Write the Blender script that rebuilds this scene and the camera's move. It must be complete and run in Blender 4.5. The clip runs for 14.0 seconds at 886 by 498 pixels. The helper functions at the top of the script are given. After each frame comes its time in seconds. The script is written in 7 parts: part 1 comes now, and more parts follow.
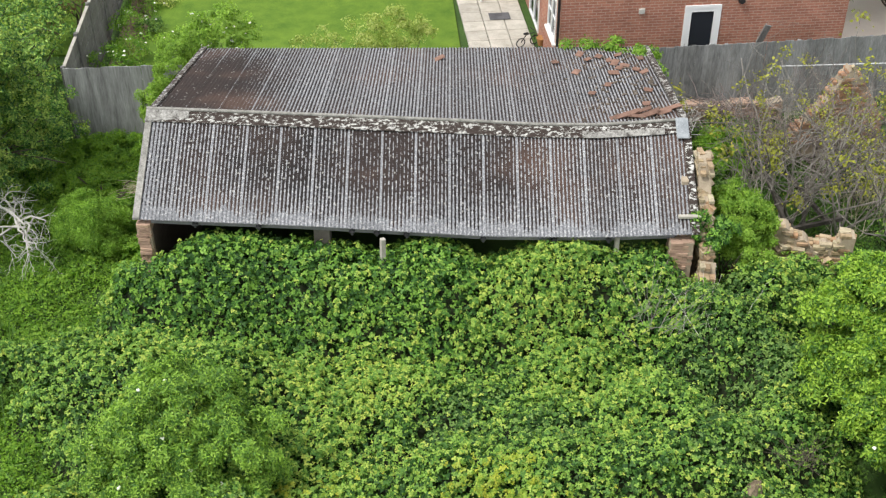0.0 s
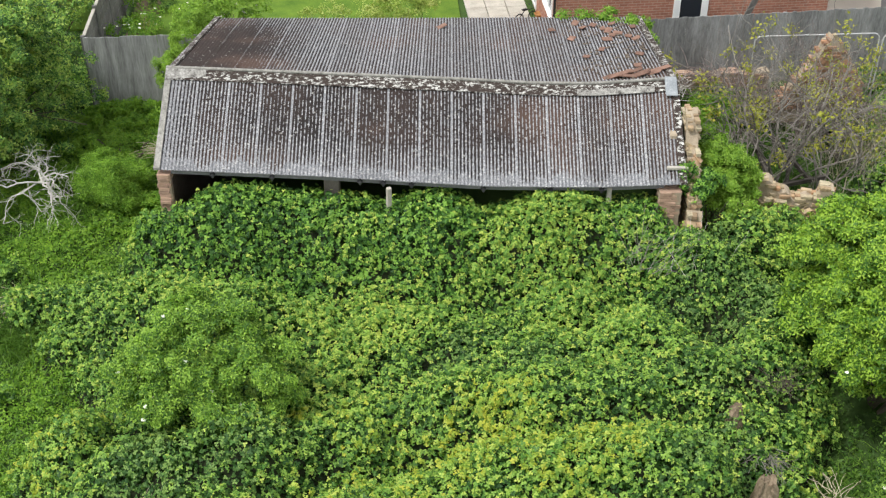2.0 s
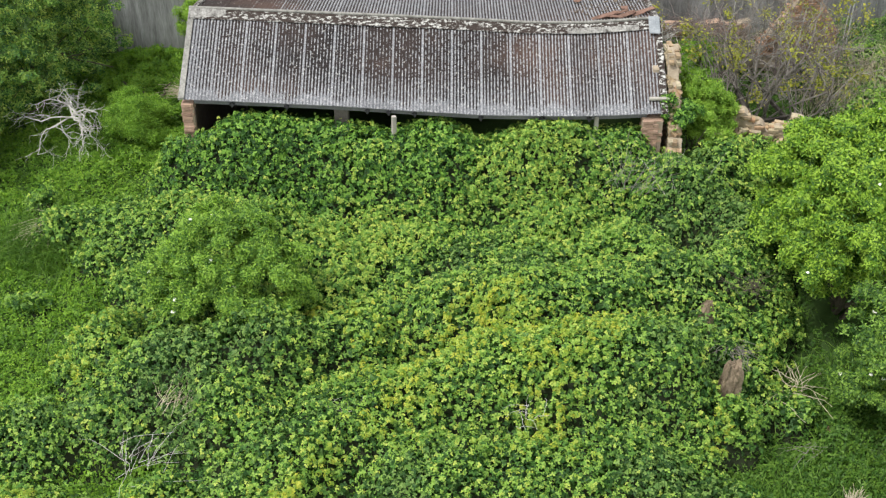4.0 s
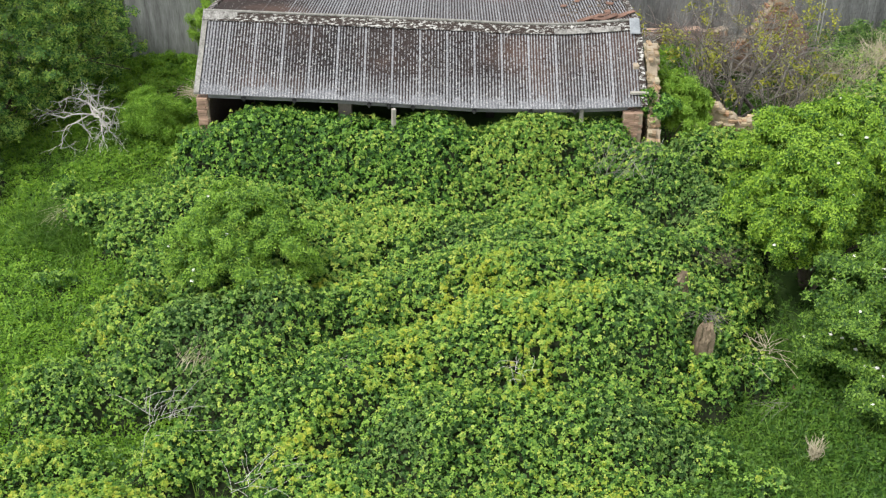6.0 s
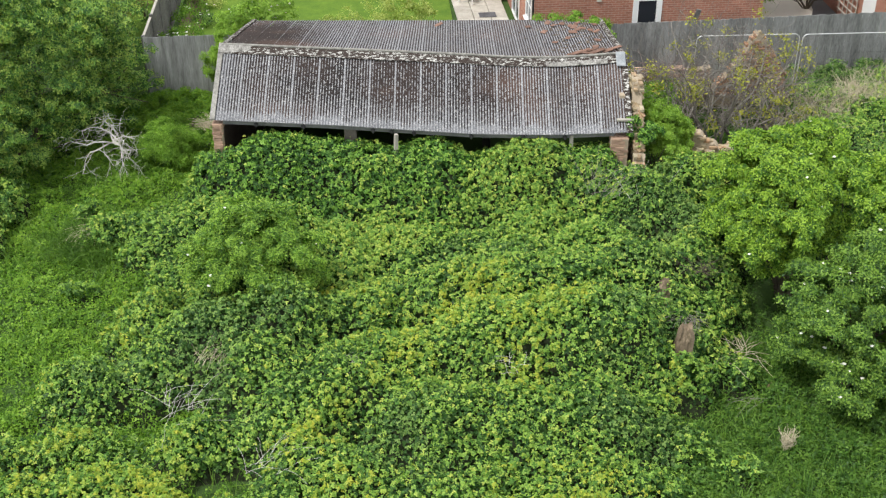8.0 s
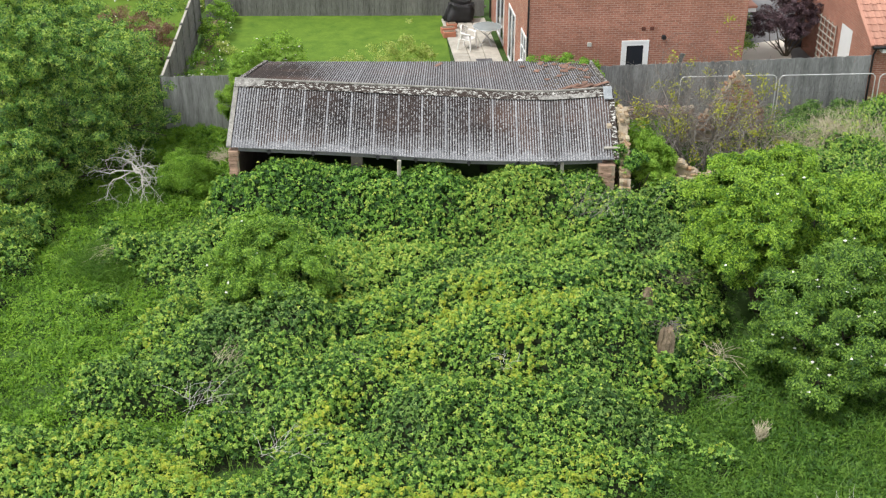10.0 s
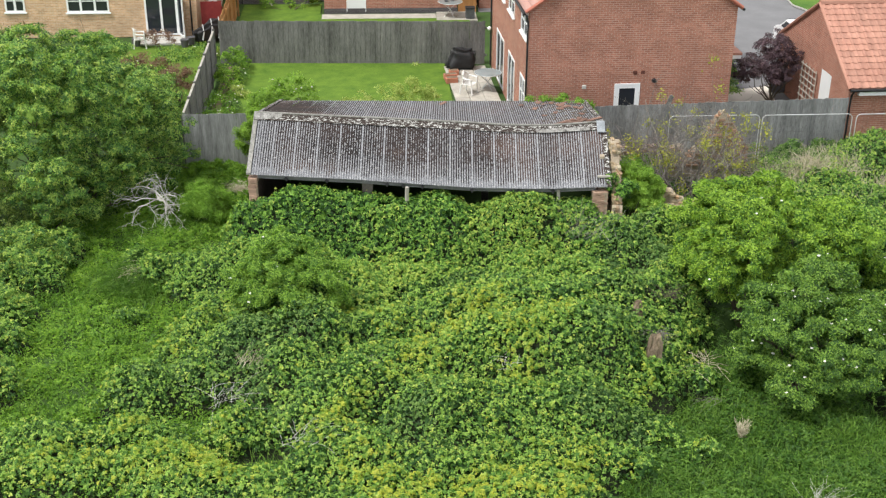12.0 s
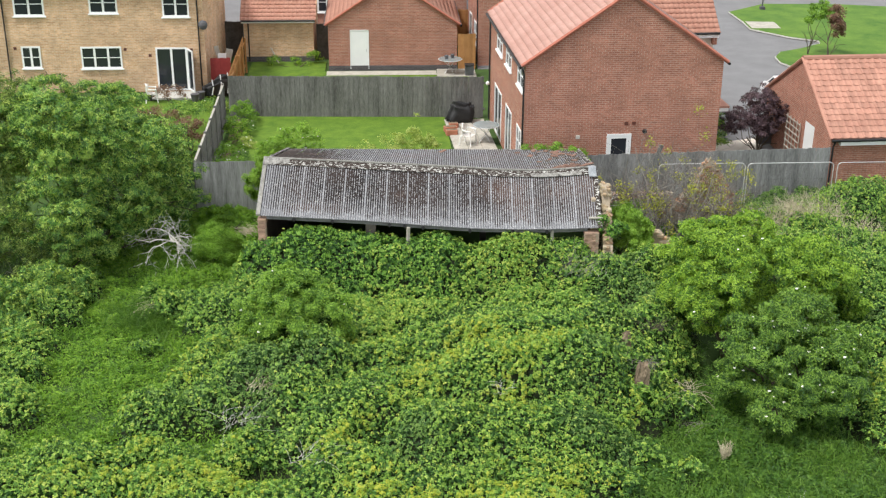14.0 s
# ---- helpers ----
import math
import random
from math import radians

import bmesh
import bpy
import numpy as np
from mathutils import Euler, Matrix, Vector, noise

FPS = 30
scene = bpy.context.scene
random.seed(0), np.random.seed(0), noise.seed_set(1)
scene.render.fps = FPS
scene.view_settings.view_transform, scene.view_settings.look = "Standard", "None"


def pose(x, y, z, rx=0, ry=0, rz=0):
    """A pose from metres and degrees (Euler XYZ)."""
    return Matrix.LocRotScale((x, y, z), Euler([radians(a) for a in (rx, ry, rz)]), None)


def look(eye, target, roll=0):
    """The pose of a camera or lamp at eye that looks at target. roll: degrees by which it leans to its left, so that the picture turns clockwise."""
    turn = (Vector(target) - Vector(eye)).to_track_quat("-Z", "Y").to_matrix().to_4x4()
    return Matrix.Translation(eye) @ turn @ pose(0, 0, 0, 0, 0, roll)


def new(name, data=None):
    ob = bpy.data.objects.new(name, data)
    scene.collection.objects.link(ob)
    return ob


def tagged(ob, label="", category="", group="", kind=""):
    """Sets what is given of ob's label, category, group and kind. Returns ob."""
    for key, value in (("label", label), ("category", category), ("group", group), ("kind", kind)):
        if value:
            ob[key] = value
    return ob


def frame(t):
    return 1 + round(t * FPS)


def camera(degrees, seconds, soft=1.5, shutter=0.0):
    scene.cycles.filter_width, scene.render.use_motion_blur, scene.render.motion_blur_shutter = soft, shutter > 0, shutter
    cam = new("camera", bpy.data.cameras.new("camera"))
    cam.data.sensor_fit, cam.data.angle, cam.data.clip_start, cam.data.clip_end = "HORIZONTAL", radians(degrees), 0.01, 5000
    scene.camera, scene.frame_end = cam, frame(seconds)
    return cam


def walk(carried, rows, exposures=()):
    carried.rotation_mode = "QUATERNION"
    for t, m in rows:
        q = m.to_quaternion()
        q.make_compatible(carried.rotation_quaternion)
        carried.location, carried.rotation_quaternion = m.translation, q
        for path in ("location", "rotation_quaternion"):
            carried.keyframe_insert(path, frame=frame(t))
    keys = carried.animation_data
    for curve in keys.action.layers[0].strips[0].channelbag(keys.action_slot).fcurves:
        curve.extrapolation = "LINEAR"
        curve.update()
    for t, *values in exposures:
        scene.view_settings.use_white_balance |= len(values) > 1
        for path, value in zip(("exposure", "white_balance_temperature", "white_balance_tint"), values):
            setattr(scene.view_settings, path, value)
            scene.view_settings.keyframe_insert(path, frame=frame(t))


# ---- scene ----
cam = camera(39.71, 14.0, 1.28)
# seconds, eye, target, roll
PATH = [
    (0.0, look((4.620, -18.598, 15.493), (5.440, -2.487, 3.671), -0.17)),
    (0.5, look((4.551, -18.848, 15.442), (5.404, -2.692, 3.685), -0.12)),
    (1.0, look((4.505, -19.228, 15.422), (5.362, -3.055, 3.688), -0.09)),
    (1.5, look((4.482, -19.755, 15.429), (5.334, -3.585, 3.689), -0.10)),
    (2.0, look((4.465, -20.361, 15.447), (5.299, -4.202, 3.691), -0.10)),
    (2.5, look((4.434, -20.979, 15.462), (5.243, -4.838, 3.681), -0.15)),
    (3.0, look((4.421, -21.622, 15.488), (5.209, -5.501, 3.678), -0.14)),
    (3.5, look((4.431, -22.279, 15.512), (5.192, -6.177, 3.674), -0.18)),
    (4.0, look((4.440, -22.931, 15.533), (5.177, -6.844, 3.672), -0.23)),
    (6.5, look((4.245, -25.685, 15.817), (5.108, -9.150, 4.598), -0.13)),
    (7.0, look((4.217, -26.211, 15.832), (5.082, -9.531, 4.831), -0.13)),
    (7.5, look((4.200, -26.750, 15.846), (5.075, -9.923, 5.071), -0.08)),
    (8.0, look((4.183, -27.326, 15.863), (5.070, -10.358, 5.313), -0.07)),
    (10.5, look((3.950, -30.427, 15.882), (4.906, -12.780, 6.520), 0.09)),
    (11.0, look((3.852, -31.074, 15.896), (4.830, -13.310, 6.760), 0.16)),
    (11.5, look((3.753, -31.725, 15.902), (4.756, -13.845, 6.998), 0.27)),
    (12.0, look((3.690, -32.360, 15.912), (4.695, -14.366, 7.241), 0.28)),
    (12.5, look((3.634, -32.935, 15.926), (4.645, -14.826, 7.498), 0.30)),
    (13.0, look((3.626, -33.429, 15.932), (4.635, -15.206, 7.752), 0.31)),
    (13.5, look((3.624, -33.878, 15.951), (4.634, -15.547, 8.016), 0.33)),
    (14.0, look((3.635, -34.293, 15.977), (4.641, -15.872, 8.253), 0.32)),
]
walk(cam, PATH, [(0.0, 0.42), (14.0, 0.42)])

# ---- world and light: bright, thinly overcast day ----
world = bpy.data.worlds.new("world")
scene.world = world
world.use_nodes = True
wn = world.node_tree
sky = wn.nodes.new("ShaderNodeTexSky")
sky.sky_type = "NISHITA"
sky.sun_disc = False
sky.sun_elevation, sky.sun_rotation = radians(59), radians(243)
sky.dust_density, sky.ozone_density = 4.0, 1.0
soft = wn.nodes.new("ShaderNodeMixRGB")
soft.inputs[0].default_value = 0.85
soft.inputs[2].default_value = (9.0, 9.1, 9.25, 1)
wn.links.new(sky.outputs[0], soft.inputs[1])
wn.links.new(soft.outputs[0], wn.nodes["Background"].inputs[0])
wn.nodes["Background"].inputs[1].default_value = 0.108
sun = new("sun", bpy.data.lights.new("sun", "SUN"))
sun.data.energy, sun.data.angle, sun.data.color = 2.5, radians(9), (1.0, 0.97, 0.92)
sun.matrix_world = look((0, 0, 60), (32, 16, 0))


# ---- materials ----
def nodes_of(name, rough=0.8, metal=0.0):
    m = bpy.data.materials.new(name)
    m.use_nodes = True
    b = m.node_tree.nodes["Principled BSDF"]
    b.inputs["Roughness"].default_value = rough
    b.inputs["Metallic"].default_value = metal
    b.inputs["Specular IOR Level"].default_value = 0.3
    return m, m.node_tree, b


def add(nt, kind, **inputs):
    n = nt.nodes.new(kind)
    for k, v in inputs.items():
        n.inputs[k.replace("_", " ")].default_value = v
    return n


def ramp(nt, fac, stops):
    r = nt.nodes.new("ShaderNodeValToRGB")
    while len(r.color_ramp.elements) < len(stops):
        r.color_ramp.elements.new(0.5)
    for e, (p, c) in zip(r.color_ramp.elements, stops):
        e.position, e.color = p, (*c, 1)
    nt.links.new(fac, r.inputs[0])
    return r.outputs[0]


def mix(nt, fac, a, b, how="MIX"):
    n = nt.nodes.new("ShaderNodeMixRGB")
    n.blend_type = how
    for i, v in enumerate((fac, a, b)):
        if isinstance(v, bpy.types.NodeSocket):
            nt.links.new(v, n.inputs[i])
        elif i == 0:
            n.inputs[0].default_value = v
        else:
            n.inputs[i].default_value = (*v, 1)
    return n.outputs[0]


def texco(nt, scale=(1, 1, 1), world_space=False):
    mp = nt.nodes.new("ShaderNodeMapping")
    mp.inputs["Scale"].default_value = scale
    if world_space:
        g = nt.nodes.new("ShaderNodeNewGeometry")
        nt.links.new(g.outputs["Position"], mp.inputs[0])
    else:
        g = nt.nodes.new("ShaderNodeTexCoord")
        nt.links.new(g.outputs["Object"], mp.inputs[0])
    return mp.outputs[0]


def noise_of(nt, co, scale, detail=4.0, rough=0.6):
    n = add(nt, "ShaderNodeTexNoise", Scale=scale, Detail=detail, Roughness=rough)
    nt.links.new(co, n.inputs["Vector"])
    return n.outputs[0]


def bump(nt, b, height, strength=0.4, distance=0.01):
    n = add(nt, "ShaderNodeBump", Strength=strength, Distance=distance)
    nt.links.new(height, n.inputs["Height"])
    nt.links.new(n.outputs[0], b.inputs["Normal"])


def mottled(name, dark, light, scale=6.0, fine=60.0, rough=0.8, relief=0.3, metal=0.0, world_space=True, per_piece=0.0, spec=0.3, stretch=(1, 1, 1)):
    """A surface with blotches at two scales and a fine grain."""
    m, nt, b = nodes_of(name, rough, metal)
    b.inputs["Specular IOR Level"].default_value = spec
    co = texco(nt, stretch, world_space)
    big, small = noise_of(nt, co, scale, 5.0, 0.65), noise_of(nt, co, fine, 3.0, 0.7)
    f = mix(nt, 0.4, big, small)
    c = ramp(nt, f, [(0.36, dark), (0.64, light)])
    if per_piece:
        o = nt.nodes.new("ShaderNodeObjectInfo")
        v = ramp(nt, o.outputs["Random"], [(0, (1 - per_piece,) * 3), (1, (1 + per_piece * 0.6,) * 3)])
        c = mix(nt, 1.0, c, v, "MULTIPLY")
    nt.links.new(c, b.inputs["Base Color"])
    bump(nt, b, f, relief)
    return m


def leafy(name, dark, mid, light, patch=0.5, tip=None, drifts=0.70):
    """Leaves: each one its own tone, with drifts of lighter growth."""
    m, nt, b = nodes_of(name, 0.48)
    b.inputs["Specular IOR Level"].default_value = 0.22
    g = nt.nodes.new("ShaderNodeNewGeometry")
    co = texco(nt, world_space=True)
    drift = noise_of(nt, co, patch, 3.0, 0.6)
    spray = noise_of(nt, co, 4.5, 2.0, 0.5)
    f = mix(nt, drifts, g.outputs["Random Per Island"], mix(nt, 0.55, drift, spray))
    stops = [(0.32, dark), (0.48, mid), (0.62, light)]
    if tip:
        stops.append((0.70, tip))
    c = ramp(nt, f, stops)
    nt.links.new(c, b.inputs["Base Color"])
    t = nt.nodes.new("ShaderNodeBsdfTranslucent")
    nt.links.new(mix(nt, 1.0, c, (1.3, 1.4, 0.6), "MULTIPLY"), t.inputs[0])
    mx = nt.nodes.new("ShaderNodeMixShader")
    mx.inputs[0].default_value = 0.25
    nt.links.new(b.outputs[0], mx.inputs[1])
    nt.links.new(t.outputs[0], mx.inputs[2])
    nt.links.new(mx.outputs[0], nt.nodes["Material Output"].inputs[0])
    return m


def bricks(name, a, b_, mortar, blotch=0.25):
    """Brickwork in courses of 75 mm, for walls that stay far off."""
    m, nt, b = nodes_of(name, 0.9)
    tc = nt.nodes.new("ShaderNodeTexCoord")
    sp = nt.nodes.new("ShaderNodeSeparateXYZ")
    nt.links.new(tc.outputs["Object"], sp.inputs[0])
    ad = nt.nodes.new("ShaderNodeMath")
    nt.links.new(sp.outputs[0], ad.inputs[0])
    nt.links.new(sp.outputs[1], ad.inputs[1])
    cb = nt.nodes.new("ShaderNodeCombineXYZ")
    nt.links.new(ad.outputs[0], cb.inputs[0])
    nt.links.new(sp.outputs[2], cb.inputs[1])
    br = add(nt, "ShaderNodeTexBrick", Scale=1.0, Mortar_Size=0.008, Bias=0.0, Brick_Width=0.225, Row_Height=0.075)
    br.inputs["Color1"].default_value, br.inputs["Color2"].default_value, br.inputs["Mortar"].default_value = (*a, 1), (*b_, 1), (*mortar, 1)
    nt.links.new(cb.outputs[0], br.inputs["Vector"])
    big = noise_of(nt, tc.outputs["Object"], 0.9, 4.0, 0.7)
    c = mix(nt, 1.0, br.outputs[0], ramp(nt, big, [(0.3, (1 - blotch,) * 3), (0.7, (1 + blotch * 0.5,) * 3)]), "MULTIPLY")
    fine = noise_of(nt, tc.outputs["Object"], 9.0, 4.0, 0.8)
    c = mix(nt, 1.0, c, ramp(nt, fine, [(0.3, (0.86,) * 3), (0.7, (1.1,) * 3)]), "MULTIPLY")
    nt.links.new(c, b.inputs["Base Color"])
    inv = nt.nodes.new("ShaderNodeInvert")
    nt.links.new(br.outputs["Fac"], inv.inputs[1])
    bump(nt, b, inv.outputs[0], 0.6, 0.01)
    return m


RED_BRICK = bricks("red_brick", (0.46, 0.205, 0.142), (0.34, 0.145, 0.102), (0.49, 0.345, 0.275))
BUFF_BRICK = bricks("buff_brick", (0.76, 0.51, 0.315), (0.58, 0.35, 0.20), (0.72, 0.60, 0.46), 0.3)
RED_TILE = mottled("red_tile", (0.365, 0.178, 0.13), (0.47, 0.255, 0.19), 2.0, 25.0, 0.8, 0.2, per_piece=0.18)
HOUSE_TILE = mottled("pale_red_tile", (0.41, 0.228, 0.188), (0.51, 0.315, 0.268), 1.2, 25.0, 0.8, 0.2)
VERGE_TILE = mottled("red_verge_tile", (0.38, 0.125, 0.085), (0.48, 0.18, 0.125), 2.0, 25.0, 0.8, 0.2)
WHITE_PVC = mottled("white_pvc", (0.80, 0.82, 0.83), (0.87, 0.88, 0.89), 2.0, 40.0, 0.4, 0.05)
RENDER = mottled("cream_render", (0.66, 0.62, 0.54), (0.76, 0.72, 0.64), 1.0, 40.0, 0.9, 0.2)
BLACK_PLASTIC = mottled("black_plastic", (0.015, 0.015, 0.016), (0.03, 0.03, 0.032), 3.0, 50.0, 0.5, 0.1)
OLD_WOOD = mottled("weathered_boards", (0.085, 0.086, 0.08), (0.245, 0.245, 0.235), 0.9, 14.0, 0.9, 0.4, per_piece=0.10, stretch=(1.6, 1.6, 0.35))
SILVER_WOOD = mottled("silvered_fence_boards", (0.11, 0.114, 0.113), (0.33, 0.34, 0.34), 1.0, 14.0, 0.9, 0.4, per_piece=0.10, stretch=(1.6, 1.6, 0.35))
GREY_PANEL = mottled("streaked_grey_panel", (0.14, 0.144, 0.142), (0.39, 0.40, 0.398), 1.3, 9.0, 0.9, 0.3, per_piece=0.04, stretch=(3.5, 3.5, 0.35))
PALE_WOOD = mottled("silvered_timber", (0.30, 0.28, 0.24), (0.46, 0.44, 0.39), 3.0, 40.0, 0.9, 0.4)
NEW_WOOD = mottled("orange_fence_boards", (0.36, 0.17, 0.06), (0.50, 0.26, 0.10), 2.0, 30.0, 0.8, 0.3, per_piece=0.2)
DARK_WOOD = mottled("dark_timber", (0.04, 0.035, 0.03), (0.10, 0.09, 0.08), 3.0, 40.0, 0.9, 0.4)
VERGE = mottled("verge_grass", (0.045, 0.115, 0.015), (0.125, 0.215, 0.03), 0.7, 22.0, 0.95, 0.8)
LAWN = mottled("mown_lawn", (0.058, 0.125, 0.012), (0.135, 0.225, 0.024), 1.6, 45.0, 0.95, 0.8)
SLAB = mottled("paving_slab", (0.33, 0.31, 0.265), (0.54, 0.51, 0.45), 2.6, 40.0, 0.9, 0.2, per_piece=0.15)
TARMAC = mottled("tarmac", (0.15, 0.15, 0.155), (0.20, 0.20, 0.205), 0.8, 80.0, 0.9, 0.3)
KERB = mottled("kerb_concrete", (0.42, 0.41, 0.38), (0.55, 0.54, 0.50), 2.0, 40.0, 0.9, 0.2)
SOIL = mottled("field_soil", (0.03, 0.06, 0.015), (0.06, 0.115, 0.024), 1.2, 20.0, 1.0, 0.6)
BED = mottled("bare_bed", (0.10, 0.075, 0.05), (0.26, 0.19, 0.13), 2.0, 25.0, 1.0, 0.6)


def odd_bricks(name, tones):
    """Old bricks, each of its own colour, stained and crumbly."""
    m, nt, b = nodes_of(name, 0.95)
    o = nt.nodes.new("ShaderNodeObjectInfo")
    c = ramp(nt, o.outputs["Random"], [(k / (len(tones) - 1), t) for k, t in enumerate(tones)])
    co = texco(nt, world_space=True)
    f = noise_of(nt, co, 9.0, 5.0, 0.75)
    c = mix(nt, 1.0, c, ramp(nt, f, [(0.32, (0.5, 0.5, 0.47)), (0.5, (0.9,) * 3), (0.7, (1.2, 1.17, 1.1))]), "MULTIPLY")
    nt.links.new(c, b.inputs["Base Color"])
    bump(nt, b, f, 0.6, 0.01)
    return m


OLD_BRICK = odd_bricks("old_brick", [(0.43, 0.37, 0.25), (0.36, 0.29, 0.18), (0.41, 0.27, 0.165), (0.46, 0.41, 0.29), (0.30, 0.22, 0.14), (0.41, 0.35, 0.23), (0.40, 0.24, 0.14)])
MORTAR = mottled("old_mortar", (0.28, 0.23, 0.165), (0.44, 0.37, 0.28), 6.0, 60.0, 1.0, 0.5)
ORANGE_BRICK = mottled("crumbled_orange_brick", (0.27, 0.145, 0.085), (0.44, 0.27, 0.165), 3.0, 30.0, 1.0, 0.7, per_piece=0.4)
GAP_SHADE = mottled("bramble_gap_shade", (0.012, 0.018, 0.008), (0.03, 0.04, 0.016), 3.0, 30.0, 1.0, 0.5)
PIER_BRICK = mottled("pinkish_brick", (0.33, 0.215, 0.155), (0.48, 0.34, 0.255), 4.0, 40.0, 0.95, 0.5, per_piece=0.25)
DEAD_WOOD = mottled("bleached_branches", (0.37, 0.36, 0.325), (0.62, 0.605, 0.56), 4.0, 60.0, 0.9, 0.3)
TWIG = mottled("grey_twigs", (0.125, 0.115, 0.10), (0.29, 0.27, 0.24), 4.0, 60.0, 0.9, 0.3)
MAUVE_TWIG = mottled("mauve_twigs", (0.10, 0.082, 0.078), (0.25, 0.205, 0.19), 4.0, 60.0, 0.9, 0.3)
BARK = mottled("bark", (0.06, 0.05, 0.035), (0.14, 0.12, 0.09), 5.0, 50.0, 0.95, 0.6)
STRAW = mottled("dead_grass", (0.34, 0.30, 0.20), (0.58, 0.53, 0.39), 3.0, 40.0, 0.9, 0.2)
GALV = mottled("galvanised_tube", (0.50, 0.51, 0.52), (0.66, 0.67, 0.68), 3.0, 40.0, 0.45, 0.1, metal=0.4)
BROKEN_TILE = mottled("clay_tile", (0.13, 0.075, 0.055), (0.28, 0.17, 0.13), 6.0, 60.0, 0.9, 0.3, per_piece=0.25)
RUST_STEEL = mottled("dark_steel", (0.03, 0.03, 0.033), (0.07, 0.07, 0.075), 5.0, 60.0, 0.6, 0.2)
WHITE_PLASTIC = mottled("white_plastic", (0.76, 0.76, 0.74), (0.84, 0.84, 0.82), 4.0, 50.0, 0.45, 0.05)
PETAL = mottled("white_blossom", (0.72, 0.72, 0.62), (0.85, 0.85, 0.78), 4.0, 50.0, 0.8, 0.1)
CLAY_POT = mottled("terracotta", (0.40, 0.15, 0.09), (0.50, 0.22, 0.14), 4.0, 50.0, 0.8, 0.2)
DARK_VENT = mottled("dark_red_vent", (0.09, 0.035, 0.025), (0.16, 0.06, 0.045), 4.0, 50.0, 0.8, 0.2)
RED_FENCE = mottled("red_painted_boards", (0.21, 0.028, 0.03), (0.30, 0.05, 0.045), 3.0, 40.0, 0.7, 0.2)
GREY_COVER = mottled("grey_cover", (0.06, 0.06, 0.065), (0.14, 0.14, 0.15), 3.0, 40.0, 0.7, 0.3)
CAR_WHITE = mottled("white_car_paint", (0.74, 0.75, 0.76), (0.80, 0.80, 0.81), 1.0, 30.0, 0.25, 0.02, spec=0.6)

SHADED_BRAMBLE = leafy("shaded_bramble_leaves", (0.02, 0.055, 0.010), (0.042, 0.11, 0.018), (0.075, 0.165, 0.028), 0.8)
BRAMBLE = leafy("bramble_leaves", (0.023, 0.074, 0.014), (0.092, 0.212, 0.041), (0.262, 0.43, 0.074), 0.6, drifts=0.42)
RICH_BRAMBLE = leafy("rich_green_bramble_leaves", (0.022, 0.072, 0.013), (0.080, 0.20, 0.035), (0.205, 0.385, 0.058), 0.6, drifts=0.42)
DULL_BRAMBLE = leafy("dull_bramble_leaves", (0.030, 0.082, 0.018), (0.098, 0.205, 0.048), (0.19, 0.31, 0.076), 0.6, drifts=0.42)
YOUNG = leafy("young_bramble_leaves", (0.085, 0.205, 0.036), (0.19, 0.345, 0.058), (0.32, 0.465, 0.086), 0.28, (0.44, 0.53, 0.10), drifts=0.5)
GOLDEN = leafy("golden_bramble_shoots", (0.15, 0.265, 0.034), (0.27, 0.385, 0.048), (0.45, 0.47, 0.06), 0.5)
ELDER = leafy("elder_leaves", (0.048, 0.125, 0.02), (0.16, 0.305, 0.036), (0.31, 0.475, 0.056), 0.6, drifts=0.5)
DEEP_ELDER = leafy("deep_elder_leaves", (0.036, 0.09, 0.021), (0.10, 0.205, 0.036), (0.205, 0.345, 0.056), 0.6, drifts=0.5)
FEATHERY = leafy("feathery_leaves", (0.055, 0.135, 0.024), (0.158, 0.305, 0.045), (0.29, 0.465, 0.068), 0.7, drifts=0.5)
SOFT_GREEN = leafy("soft_feathery_leaves", (0.095, 0.20, 0.03), (0.19, 0.36, 0.046), (0.29, 0.49, 0.066), 0.9, drifts=0.5)
HAWTHORN = leafy("hawthorn_leaves", (0.042, 0.115, 0.032), (0.138, 0.285, 0.056), (0.28, 0.435, 0.088), 0.4, (0.38, 0.49, 0.10), drifts=0.5)
CATKIN = leafy("yellowish_catkin_leaves", (0.05, 0.095, 0.024), (0.135, 0.215, 0.044), (0.27, 0.35, 0.085), 0.5, drifts=0.5)
NETTLE = leafy("low_green_growth", (0.065, 0.155, 0.018), (0.13, 0.27, 0.027), (0.215, 0.375, 0.038), 0.5)
WEED = leafy("rank_weeds", (0.034, 0.088, 0.016), (0.072, 0.165, 0.024), (0.125, 0.235, 0.034), 0.5)
FRESH = leafy("fresh_green_leaves", (0.08, 0.17, 0.02), (0.155, 0.30, 0.035), (0.24, 0.40, 0.055), 0.8)
PALE_GREEN = leafy("pale_shrub_leaves", (0.105, 0.21, 0.026), (0.185, 0.335, 0.04), (0.28, 0.44, 0.06), 0.8)
CREAM_SPRAY = leafy("cream_flower_sprays", (0.20, 0.29, 0.05), (0.32, 0.41, 0.09), (0.50, 0.54, 0.19), 0.8)
YELLOWISH = leafy("yellow_green_leaves", (0.16, 0.20, 0.03), (0.28, 0.30, 0.04), (0.38, 0.38, 0.06), 0.8)
PURPLE = leafy("purple_leaves", (0.05, 0.032, 0.042), (0.10, 0.066, 0.082), (0.17, 0.115, 0.135), 0.8)
RUSSET = leafy("russet_leaves", (0.10, 0.055, 0.04), (0.18, 0.10, 0.07), (0.27, 0.17, 0.12), 0.8)
GRASS = leafy("rough_grass", (0.05, 0.12, 0.02), (0.095, 0.20, 0.03), (0.16, 0.28, 0.045), 0.4)


